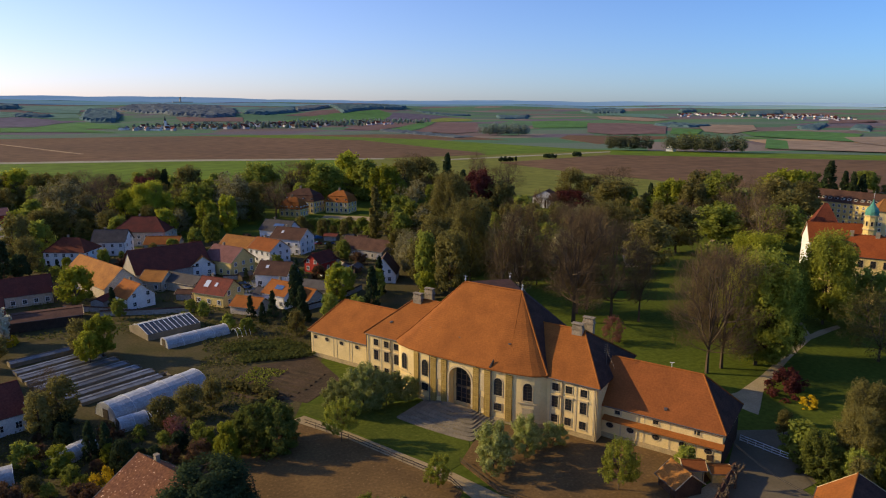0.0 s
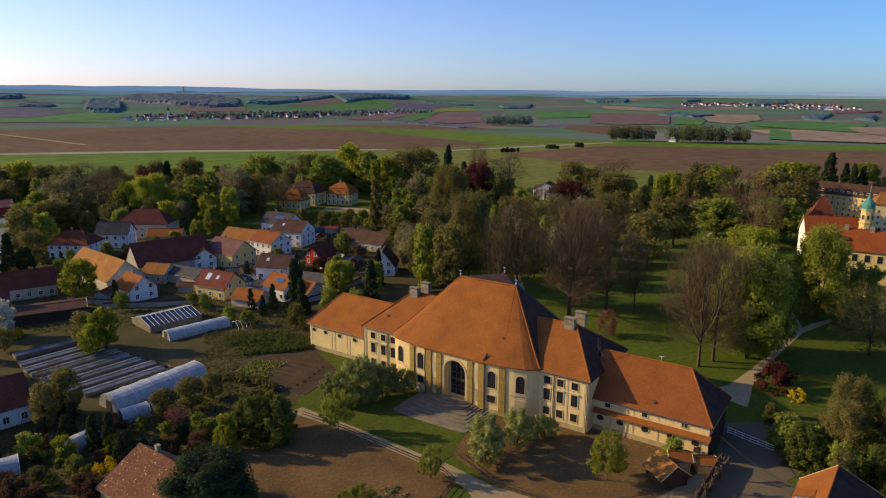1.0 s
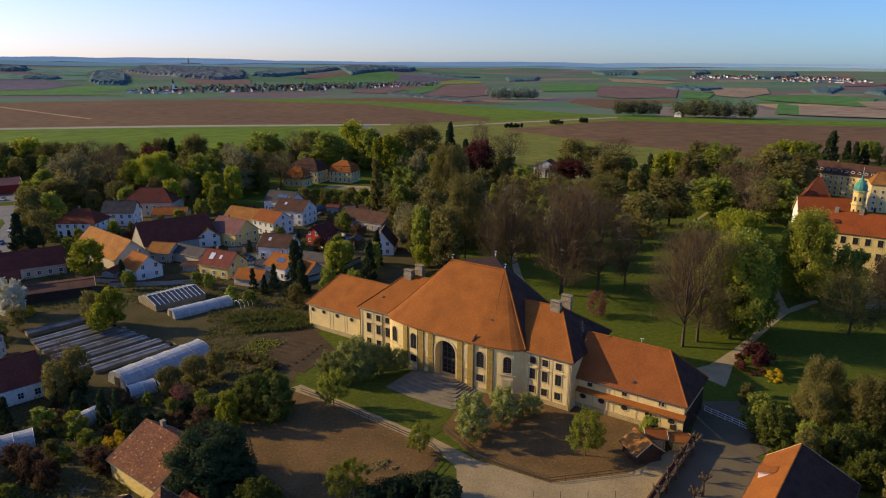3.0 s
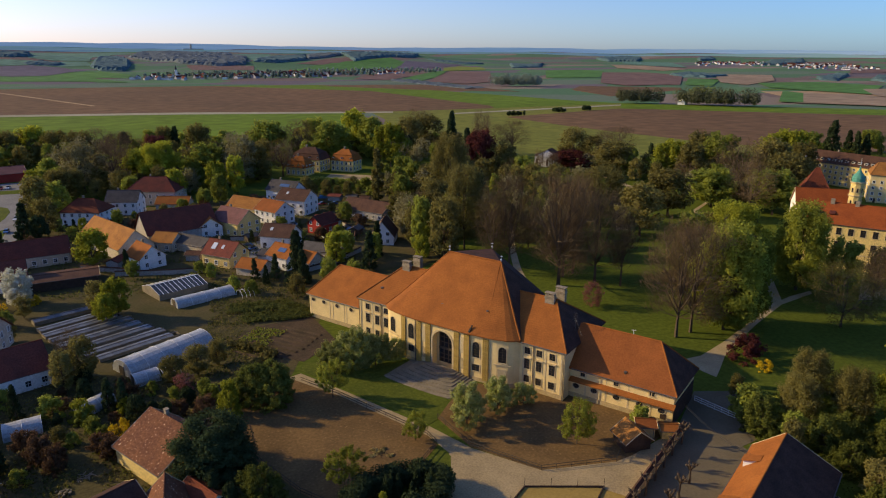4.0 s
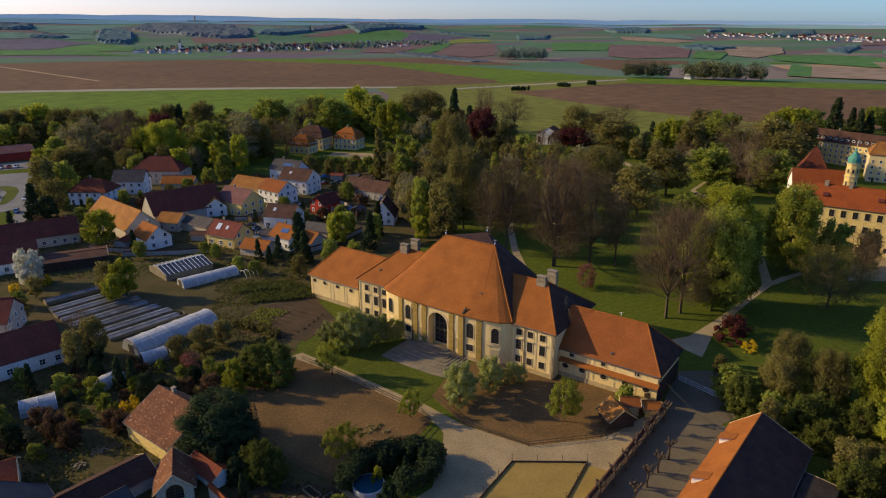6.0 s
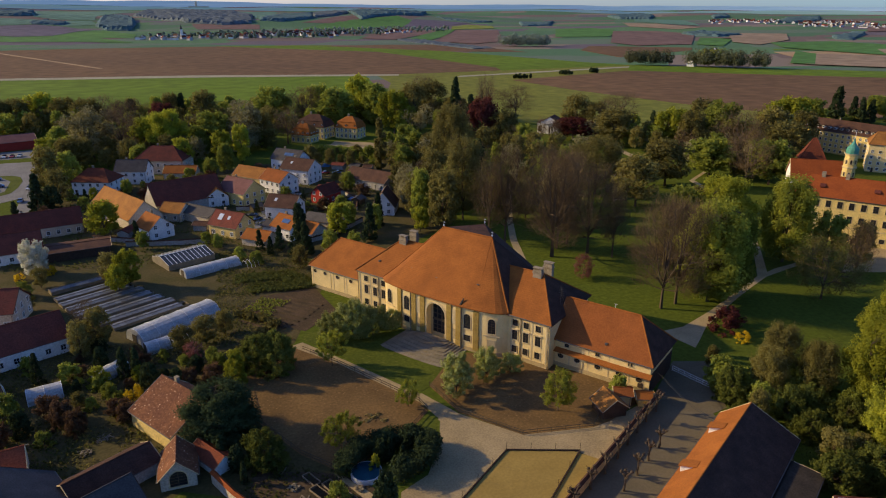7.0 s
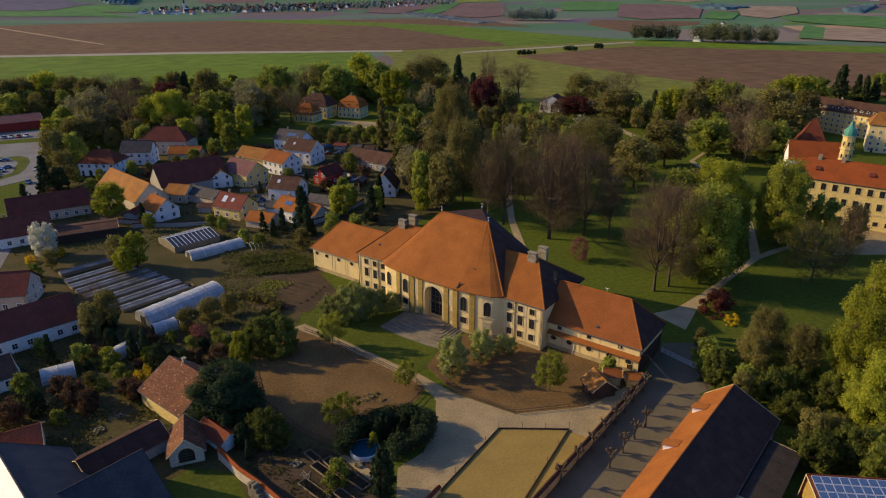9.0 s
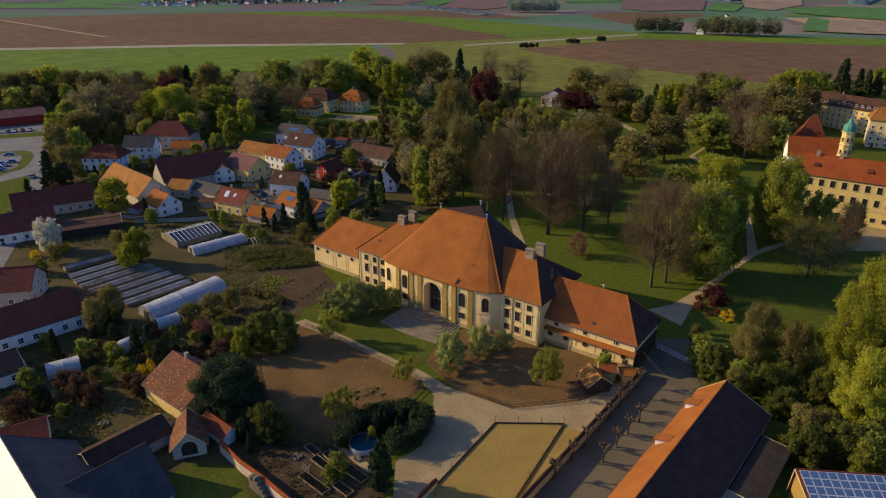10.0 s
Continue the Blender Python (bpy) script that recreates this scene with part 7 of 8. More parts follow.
def draped(name, poly, material, label, category, step, height=None, lift=1.2):
    """A plan polygon cut into a grid and laid over the land; with a height it becomes a closed wood canopy."""
    bm = B()
    area = sum(poly[i - 1][0] * poly[i][1] - poly[i][0] * poly[i - 1][1] for i in range(len(poly)))
    bm.faces.new([bm.verts.new((x, y, 0)) for x, y in (poly if area > 0 else poly[::-1])])
    for axis in (0, 1):
        lo, hi = min(q[axis] for q in poly), max(q[axis] for q in poly)
        cut = max(step, (hi - lo) / 60)
        for k in range(1, int((hi - lo) / cut) + 1):
            at = [0, 0, 0]
            at[axis] = lo + k * cut
            way = [0, 0, 0]
            way[axis] = 1
            bmesh.ops.bisect_plane(bm, geom=bm.verts[:] + bm.edges[:] + bm.faces[:], plane_co=at, plane_no=way)
    bmesh.ops.triangulate(bm, faces=bm.faces[:])
    rim = [e for e in bm.edges if e.is_boundary]
    rough = random.Random(len(bm.verts))
    if height:
        low = bmesh.ops.extrude_edge_only(bm, edges=rim)["geom"]
        low = {v for v in low if isinstance(v, bmesh.types.BMVert)}
        edge = {v for e in rim for v in e.verts}
    for v in bm.verts:
        x, y = v.co.x, v.co.y
        z = land(x, y)
        if not height:
            v.co.z = z + lift
        elif v in low:
            v.co.z = z - 1
        else:
            lump = noise.noise((x / 17, y / 17, 2.0)) + 0.6 * noise.noise((x / 60, y / 60, 5.0))
            v.co.z = z + height * ((0.18 if v in edge else 0.72) + 0.3 * lump) + rough.uniform(-1.6, 1.6)
    ob = part(name, bm, material)
    for q in ob.data.polygons:
        q.use_smooth = not height
    return tagged(ob, label, category, kind="stuff" if height else "structure")


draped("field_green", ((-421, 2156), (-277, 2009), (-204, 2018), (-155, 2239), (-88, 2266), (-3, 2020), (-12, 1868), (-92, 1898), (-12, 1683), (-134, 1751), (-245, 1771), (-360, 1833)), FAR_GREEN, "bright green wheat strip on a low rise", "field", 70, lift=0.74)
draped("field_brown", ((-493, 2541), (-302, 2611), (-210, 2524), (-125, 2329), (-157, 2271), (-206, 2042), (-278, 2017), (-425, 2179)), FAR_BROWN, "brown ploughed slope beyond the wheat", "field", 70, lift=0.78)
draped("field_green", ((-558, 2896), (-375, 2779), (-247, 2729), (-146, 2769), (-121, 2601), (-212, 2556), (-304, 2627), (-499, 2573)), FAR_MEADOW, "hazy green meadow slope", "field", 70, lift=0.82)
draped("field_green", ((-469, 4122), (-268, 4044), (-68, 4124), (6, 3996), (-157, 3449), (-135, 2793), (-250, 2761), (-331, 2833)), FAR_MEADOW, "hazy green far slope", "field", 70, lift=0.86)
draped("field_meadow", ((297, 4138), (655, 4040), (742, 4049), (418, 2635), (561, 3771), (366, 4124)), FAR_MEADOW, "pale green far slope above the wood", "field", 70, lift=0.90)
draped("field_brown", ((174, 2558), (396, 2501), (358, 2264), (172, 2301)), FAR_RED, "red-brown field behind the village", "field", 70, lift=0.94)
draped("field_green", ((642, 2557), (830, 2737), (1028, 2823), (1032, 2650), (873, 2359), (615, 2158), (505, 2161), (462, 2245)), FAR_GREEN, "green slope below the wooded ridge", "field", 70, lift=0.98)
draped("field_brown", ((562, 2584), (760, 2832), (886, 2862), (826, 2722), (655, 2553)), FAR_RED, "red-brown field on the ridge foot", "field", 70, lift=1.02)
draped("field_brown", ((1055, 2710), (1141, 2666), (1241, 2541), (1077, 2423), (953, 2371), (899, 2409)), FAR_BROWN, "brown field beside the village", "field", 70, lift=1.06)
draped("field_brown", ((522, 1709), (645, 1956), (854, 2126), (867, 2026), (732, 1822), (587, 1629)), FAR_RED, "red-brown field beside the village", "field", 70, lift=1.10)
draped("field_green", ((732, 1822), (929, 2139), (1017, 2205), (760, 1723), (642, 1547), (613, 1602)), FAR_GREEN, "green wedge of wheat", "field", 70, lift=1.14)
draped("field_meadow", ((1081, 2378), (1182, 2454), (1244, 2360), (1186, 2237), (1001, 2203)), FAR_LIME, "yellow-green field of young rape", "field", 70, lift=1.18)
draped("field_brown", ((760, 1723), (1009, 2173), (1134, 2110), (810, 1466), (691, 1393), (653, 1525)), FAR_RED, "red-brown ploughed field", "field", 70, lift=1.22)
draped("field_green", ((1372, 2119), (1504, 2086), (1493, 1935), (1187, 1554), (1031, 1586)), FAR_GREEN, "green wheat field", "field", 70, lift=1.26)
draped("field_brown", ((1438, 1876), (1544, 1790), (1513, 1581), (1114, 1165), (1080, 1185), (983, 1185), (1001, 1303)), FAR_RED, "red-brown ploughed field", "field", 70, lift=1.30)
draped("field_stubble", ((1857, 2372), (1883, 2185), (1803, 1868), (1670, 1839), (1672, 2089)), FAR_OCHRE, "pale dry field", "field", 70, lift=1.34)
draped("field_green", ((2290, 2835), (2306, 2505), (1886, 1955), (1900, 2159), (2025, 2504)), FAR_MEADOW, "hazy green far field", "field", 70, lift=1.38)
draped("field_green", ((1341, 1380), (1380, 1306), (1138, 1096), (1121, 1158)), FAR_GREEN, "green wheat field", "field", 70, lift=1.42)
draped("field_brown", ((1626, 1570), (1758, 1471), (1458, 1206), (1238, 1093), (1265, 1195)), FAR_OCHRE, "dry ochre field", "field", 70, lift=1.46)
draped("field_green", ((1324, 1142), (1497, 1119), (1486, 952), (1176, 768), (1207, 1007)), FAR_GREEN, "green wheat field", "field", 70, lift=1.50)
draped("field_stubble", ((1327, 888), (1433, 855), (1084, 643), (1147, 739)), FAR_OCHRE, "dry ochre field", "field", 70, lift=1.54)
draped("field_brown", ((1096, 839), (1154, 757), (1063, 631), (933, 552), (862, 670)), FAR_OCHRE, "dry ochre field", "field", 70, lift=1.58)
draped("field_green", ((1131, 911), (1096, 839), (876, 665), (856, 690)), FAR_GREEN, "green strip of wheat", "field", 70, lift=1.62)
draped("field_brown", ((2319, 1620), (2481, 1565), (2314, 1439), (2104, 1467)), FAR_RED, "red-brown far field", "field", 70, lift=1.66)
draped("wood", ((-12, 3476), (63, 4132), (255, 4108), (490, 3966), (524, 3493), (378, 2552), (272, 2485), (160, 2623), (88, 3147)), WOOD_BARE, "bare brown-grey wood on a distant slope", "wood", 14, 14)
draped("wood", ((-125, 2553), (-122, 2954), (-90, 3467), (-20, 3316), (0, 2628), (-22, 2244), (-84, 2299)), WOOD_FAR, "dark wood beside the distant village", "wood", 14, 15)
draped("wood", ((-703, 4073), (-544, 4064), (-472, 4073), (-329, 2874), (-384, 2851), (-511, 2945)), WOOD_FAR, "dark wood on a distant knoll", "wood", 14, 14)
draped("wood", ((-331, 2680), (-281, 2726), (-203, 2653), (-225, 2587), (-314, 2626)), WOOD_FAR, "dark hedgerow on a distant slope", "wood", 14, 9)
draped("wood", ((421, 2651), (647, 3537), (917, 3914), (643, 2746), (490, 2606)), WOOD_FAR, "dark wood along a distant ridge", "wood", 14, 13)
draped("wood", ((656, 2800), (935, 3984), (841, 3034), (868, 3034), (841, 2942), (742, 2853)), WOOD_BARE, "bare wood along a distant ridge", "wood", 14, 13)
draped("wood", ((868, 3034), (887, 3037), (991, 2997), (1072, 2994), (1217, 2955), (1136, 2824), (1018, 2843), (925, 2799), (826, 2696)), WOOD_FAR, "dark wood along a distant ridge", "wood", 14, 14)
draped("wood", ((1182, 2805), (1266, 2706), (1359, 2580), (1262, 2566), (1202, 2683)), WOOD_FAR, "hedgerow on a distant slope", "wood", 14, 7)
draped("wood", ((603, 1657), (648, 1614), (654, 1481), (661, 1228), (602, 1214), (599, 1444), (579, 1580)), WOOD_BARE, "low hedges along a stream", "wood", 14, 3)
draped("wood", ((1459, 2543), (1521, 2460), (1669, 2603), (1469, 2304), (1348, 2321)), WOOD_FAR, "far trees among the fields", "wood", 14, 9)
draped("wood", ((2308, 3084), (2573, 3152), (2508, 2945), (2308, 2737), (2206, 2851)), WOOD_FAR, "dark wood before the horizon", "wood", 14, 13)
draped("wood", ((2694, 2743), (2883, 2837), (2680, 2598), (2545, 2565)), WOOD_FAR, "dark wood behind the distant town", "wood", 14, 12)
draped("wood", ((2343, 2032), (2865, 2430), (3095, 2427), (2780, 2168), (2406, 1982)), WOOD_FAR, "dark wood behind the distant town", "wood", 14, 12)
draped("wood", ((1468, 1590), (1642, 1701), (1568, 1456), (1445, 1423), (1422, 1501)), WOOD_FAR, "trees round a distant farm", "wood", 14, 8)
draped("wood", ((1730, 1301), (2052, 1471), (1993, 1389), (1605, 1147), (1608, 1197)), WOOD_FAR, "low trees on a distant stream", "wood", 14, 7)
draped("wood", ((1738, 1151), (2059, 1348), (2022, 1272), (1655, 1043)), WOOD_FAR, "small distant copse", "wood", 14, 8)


def scatter(name, poly, count, size, low, high, material, label, seed):
    """Low plants over a piece of ground, joined."""
    rng = np.random.default_rng(seed)
    xs, ys = [q[0] for q in poly], [q[1] for q in poly]
    pts = []
    while len(pts) < count:
        x, y = rng.uniform(min(xs), max(xs)), rng.uniform(min(ys), max(ys))
        if inside(x, y, poly) and noise.noise((x / 6, y / 6, seed)) > -0.1:
            pts.append((x, y, rng.uniform(low, high)))
    tagged(new(name, quads(np.array(pts), size, rng, name, material)), label, "plants", kind="stuff")


def inside(x, y, poly):
    hit = False
    for i in range(len(poly)):
        (xa, ya), (xb, yb) = poly[i - 1], poly[i]
        if (ya > y) != (yb > y) and x < (xb - xa) * (y - ya) / (yb - ya) + xa:
            hit = not hit
    return hit


GARDENS = ((-44, 88), (8, 76), (9, 104), (24, 118), (14, 138), (22, 150), (36, 152), (44, 165), (30, 186), (14, 184), (10, 150), (-8, 128), (-40, 145))
scatter("garden_plants", GARDENS, 11000, 0.42, 0.03, 0.5, LEAF_HERB, "rough low green growth in the gardens", 31)
scatter("garden_plants", GARDENS, 7000, 0.4, 0.03, 0.5, LEAF_OLIVE, "dry olive growth in the gardens", 32)
scatter("garden_plants", ((6, 46), (26, 50), (21, 66), (12, 76), (6, 74)), 1500, 0.36, 0.03, 0.4, LEAF_HERB, "rough growth between the garden beds", 33)
scatter("garden_plants", ((-45, 190), (20, 180), (62, 190), (92, 240), (70, 300), (-40, 300)), 11000, 0.6, 0.05, 0.7, LEAF_HERB, "green growth between the village houses", 34)
scatter("garden_plants", ((92, 22), (130, 10), (135, 70), (112, 68), (97, 58)), 9000, 0.28, 0.03, 0.35, LEAF_HERB, "rough growth under the big trees", 35)

# planted rows on the vegetable plot and plank-edged garden beds
plot = thing("vegetable_rows", pose(25, 134, 0, 0, 0, -52), "earth ridges with sparse green vegetable rows", "vegetable bed")
for k in range(9):
    bm = B()
    y = -9 + k * 2.1
    w = 7.5 - 0.35 * abs(k - 4)
    solid(bm, [(x, yy, z) for x in (-w, w) for yy, z in ((y - 0.5, 0.04), (y, 0.34), (y + 0.5, 0.04))], [(0, 1, 2), (5, 4, 3), (0, 3, 4, 1), (1, 4, 5, 2), (2, 5, 3, 0)])
    part("soil_ridge", bm, SOIL, plot)
scatter("vegetable_plants", ((14, 137), (21, 145), (28, 140), (20, 131)), 700, 0.5, 0.1, 0.45, LEAF_GREEN, "green vegetable plants on dark soil", 36)
patch("ground", ((8.5, 73.5), (18.2, 69.2), (21.6, 67.0), (25.2, 62.8), (27.0, 57.0), (24.0, 49.5), (11.0, 55.0), (6.5, 66.0)), 0.06, SOIL, "dug dark earth of a kitchen garden")
patch("path", ((20.6, 67.4), (21.6, 67.0), (24.4, 61.6), (26.4, 57.2), (24.6, 56.8), (22.8, 61.4)), 0.08, GRAVEL, "narrow gravel path beside the beds", "path")
for x, y, ln, wd, turn in ((19.6, 63.9, 4.6, 1.5, -70), (21.9, 59.1, 5.6, 1.7, -65), (17.9, 62.6, 6.5, 1.4, -66), (15.2, 59.3, 6.4, 1.5, -64), (16.8, 67.6, 3.4, 1.2, -68), (19.2, 56.2, 3.8, 1.4, -65)):
    bed = thing("garden_bed", pose(x, y, 0.06, 0, 0, turn), "plank-edged garden bed with dark soil", "garden bed", "garden beds by the pool")
    u, v = ln / 2, wd / 2
    for dims in ((-u, -v - 0.1, 0, u, -v, 0.35), (-u, v, 0, u, v + 0.1, 0.35), (-u, -v, 0, -u + 0.1, v, 0.35), (u - 0.1, -v, 0, u, v, 0.35)):
        bm = B()
        box(bm, *dims)
        part("plank", bm, WOOD_PALE, bed)
    for k in range(int(ln / 0.55)):
        bm = B()
        x0 = -u + 0.2 + k * 0.55
        solid(bm, [(xx, yy, z) for yy in (-v + 0.02, v - 0.02) for xx, z in ((x0, 0.02), (x0 + 0.25, 0.30), (x0 + 0.5, 0.02))], [(0, 1, 2), (5, 4, 3), (0, 3, 4, 1), (1, 4, 5, 2), (2, 5, 3, 0)])
        part("soil_ridge", bm, SOIL, bed)
rubble_rng = random.Random(44)
for x, y, r, n, stuff_mat, words in ((12.5, 72.6, 1.3, 26, WOOD_PALE, "heap of broken pale boards on dug earth"), (13.9, 66.8, 1.1, 22, STONE, "heap of rubble stones on dug earth"), (14.8, 63.6, 0.9, 16, WOOD_PALE, "heap of old planks on dug earth"),
                                     (23.3, 62.3, 0.8, 16, STONE, "small heap of stones beside the path"), (-14.5, 93.5, 1.3, 22, WOOD_PALE, "heap of pale boards in a farm yard"), (-17.5, 90.0, 1.2, 18, STONE, "heap of rubble in a farm yard")):
    heap = thing("rubble_heap", pose(x, y, 0.06), words, "heap")
    for k in range(n):
        bm = B()
        a, b, c = (rubble_rng.uniform(0.5, 1.3), 0.14, 0.07) if stuff_mat is WOOD_PALE else (rubble_rng.uniform(0.2, 0.45), rubble_rng.uniform(0.18, 0.4), rubble_rng.uniform(0.15, 0.3))
        box(bm, -a / 2, -b / 2, 0, a / 2, b / 2, c)
        d = r * math.sqrt(rubble_rng.uniform(0, 1))
        t = rubble_rng.uniform(0, 6.3)
        part("board" if stuff_mat is WOOD_PALE else "stone", bm, stuff_mat, heap).matrix_basis = pose(d * math.cos(t), d * math.sin(t), 0.25 * max(0, 1 - d / r) * rubble_rng.uniform(0, 1), rubble_rng.uniform(-8, 8), rubble_rng.uniform(-8, 8), rubble_rng.uniform(0, 180))
ruin = thing("ruined_pier", pose(5.9, 62.6, 0, 0, 0, -62), "broken stump of a rough stone wall", "ruin")
bm = B()
for k in range(7):
    h = (2.6, 2.2, 2.9, 2.4, 1.7, 1.3, 0.7)[k]
    for j in range(int(h / 0.32)):
        w = 0.55 + 0.1 * noise.noise((k * 1.7, j * 1.3, 0.5))
        box(bm, k * 0.55, -w, j * 0.32, k * 0.55 + 0.52, w, j * 0.32 + 0.30)
part("masonry", bm, STONE, ruin)
# cables from the wing end across the yard
cable = thing("overhead_cables", HALL @ pose(47.4, 2.0, 5.2), "pair of thin dark overhead cables", "cable")
for k in range(2):
    bm = B()
    a, b = Vector((0, 0.4 * k, 0)), Vector((19, -14 + 0.6 * k, 0.5))
    pts = [a.lerp(b, t) - Vector((0, 0, 1.6 * math.sin(math.pi * t))) for t in np.arange(0, 1.01, 0.125)]
    pipe(bm, pts, 0.025, 4)
    part("cable", bm, IRON, cable)

# loose straw on the paddock
STRAW = leaf_mat("loose_straw", (0.46, 0.36, 0.14), (0.30, 0.23, 0.09), 0.1)
for k, (x, y, r) in enumerate(((31.6, 80.5, 0.8), (30.0, 80.0, 0.6), (33.0, 78.8, 0.5), (30.9, 81.6, 0.5), (32.6, 81.2, 0.45), (28.6, 81.5, 0.4))):
    rng = np.random.default_rng(80 + k)
    at = rng.normal(size=(150, 3)) * (r * 0.55, r * 0.45, 0)
    at[:, 2] = 0.04 + 0.16 * np.exp(-(at[:, 0] ** 2 + at[:, 1] ** 2) / (r * r)) * rng.uniform(size=150)
    ob = new("straw_patch", quads(at, 0.3, rng, "straw_patch", STRAW))
    ob.location = (x, y, 0.05)
    tagged(ob, "flat patch of loose yellow straw on sand", "straw", kind="stuff")


# ---------------------------------------------------------------- planting
# single trees round the hall, in the park and in the village
for row in (
        ("young", 29.4, 102.6, 8.0, 0.75), ("apple", 32.4, 114.4, 6.6, 1.0), ("apple", 37.2, 112.5, 9.6, 0.85), ("apple", 41.9, 113.0, 7.2, 1.05), ("apple", 47.0, 113.6, 5.0, 1.0), ("big_fresh_shrub", 9.6, 103.6, 7.4, 0.62),
        ("big_shrub", 18.5, 106, 8.2, 1.0), ("big_shrub", 14.5, 107, 8.2, 0.85), ("young", 38.8, 81.5, 5.2, 0.95), ("young", 23.5, 73.8, 6.6, 0.95), ("big_shrub", 10.6, 73.9, 7.2, 0.85), ("apple", 49.5, 82.5, 8.0, 0.95),
        ("apple", 57.4, 85, 6.6, 0.95), ("apple", 63.0, 84.8, 4.4, 1.0), ("young", 64.5, 68.9, 8.0, 0.95), ("shrub", 78.2, 68.6, 4.5, 0.9), ("yew", 25.1, 54.4, 8.5, 0.5), ("big_young", 171.0, 110.2, 26, 0.95),):
    plant(*row)
for row in (
        ("pink", 107.9, 123.2, 7, 1.0), ("fresh", 80.7, 180.5, 9, 0.8), ("poplar", 97.9, 274.5, 25, 1.0), ("fresh", 54.1, 188.4, 11, 1.0), ("fir", 38.8, 176.8, 16, 0.85), ("fresh", -18.5, 217.1, 12.5, 1.15),
        ("fresh", -10.5, 167.7, 10.5, 0.95), ("blossom", -35.4, 187.4, 10.4, 0.9), ("big_yew", 4.6, 86.2, 10.2, 1.52), ("forsythia", 119.6, 76.6, 2.2, 1.1), ("copper_shrub", 120.6, 82.6, 5.6, 1.15), ("big_bare", 114.2, 98.0, 29, 0.8),
        ("big_bare", 119.6, 98.8, 28, 0.8), ("big_young", 128.4, 96.8, 27, 0.95), ("big_young", 134.5, 97.0, 24, 0.8), ("big_fresh", 158, 123, 25, 0.95), ("wide_bare", 157.1, 85.7, 17, 1.0), ("big_bare", 109, 141.7, 33, 1.0), ("big_bare", 115, 148, 31, 0.95),):
    plant(*row)
for row in (
        ("big_bare", 121, 140, 28, 0.9), ("big_bare", 101.9, 158.9, 31, 0.7), ("bare", 96.5, 160, 28, 0.7), ("big_fresh", 117, 43, 20, 0.85), ("big_fresh", 133, 50, 23, 0.8), ("big_fresh", 109, 33, 17, 0.9),
        ("big_olive", 111.5, 60, 13, 0.95), ("big_olive", 105, 57, 11, 0.95), ("green", 98, 60, 6.5, 0.9), ("green", 99, 53, 6.5, 1.0), ("big_olive", 112, 51.5, 13, 0.9), ("shrub", 107, 53, 5, 1.0),
        ("olive", 118, 58, 8, 1.0),):
    plant(*row)


mass_rng = np.random.default_rng(11)


def crowd(name, trees, label):
    """Trees too deep in a wood to be picked out singly, joined into one mesh: thinned crowns and plain trunks."""
    pts, faces, which, mats = [], [], [], []
    base = 0
    for kind, x, y, h, w in trees:
        crown = KINDS[kind][mass_rng.integers(len(KINDS[kind]))][0][1]
        n = len(crown.vertices)
        co = np.empty(n * 3)
        crown.vertices.foreach_get("co", co)
        v = len(crown.polygons[0].vertices)
        co = co.reshape(-1, v, 3)
        co = co[mass_rng.choice(len(co), min(900 if v == 3 else 500, len(co)), replace=False)]
        mid = co.mean(1, keepdims=True)
        co = (mid + (co - mid) * (1.9 if v == 3 else 1.4)) * (h * w, h * w, h) + (x, y, 0)
        m = crown.materials[0]
        if m not in mats:
            mats.append(m)
        k = len(co)
        pts.append(co.reshape(-1, 3))
        faces += (np.arange(v * k).reshape(k, v) + base).tolist()
        which += [mats.index(m)] * k
        base += v * k
    me = bpy.data.meshes.new(name)
    me.from_pydata(np.vstack(pts).tolist(), [], faces)
    for m in mats:
        me.materials.append(m)
    me.polygons.foreach_set("material_index", which)
    tagged(new(name, me), label, "wood", kind="stuff")


def wood(poly, gap, kinds, low, high, count, clear=(), group="", keep=999, label=""):
    """Trees scattered inside a plan polygon, at least gap apart and off the clearings (x, y, radius); the nearest are things."""
    xs, ys = [p[0] for p in poly], [p[1] for p in poly]
    done = []
    for _ in range(count * 40):
        if len(done) >= count:
            break
        x, y = plant_rng.uniform(min(xs), max(xs)), plant_rng.uniform(min(ys), max(ys))
        if not inside(x, y, poly) or any((x - u) ** 2 + (y - v) ** 2 < gap * gap for _, u, v, _, _ in done):
            continue
        if any((x - u) ** 2 + (y - v) ** 2 < r * r for u, v, r in clear):
            continue
        done.append((plant_rng.choice(kinds), x, y, plant_rng.uniform(low, high), plant_rng.uniform(0.85, 1.2)))
    done.sort(key=lambda d: math.hypot(d[1], d[2]))
    for d in done[:keep]:
        plant(*d, group=group)
    if done[keep:]:
        crowd("wood", done[keep:], label)



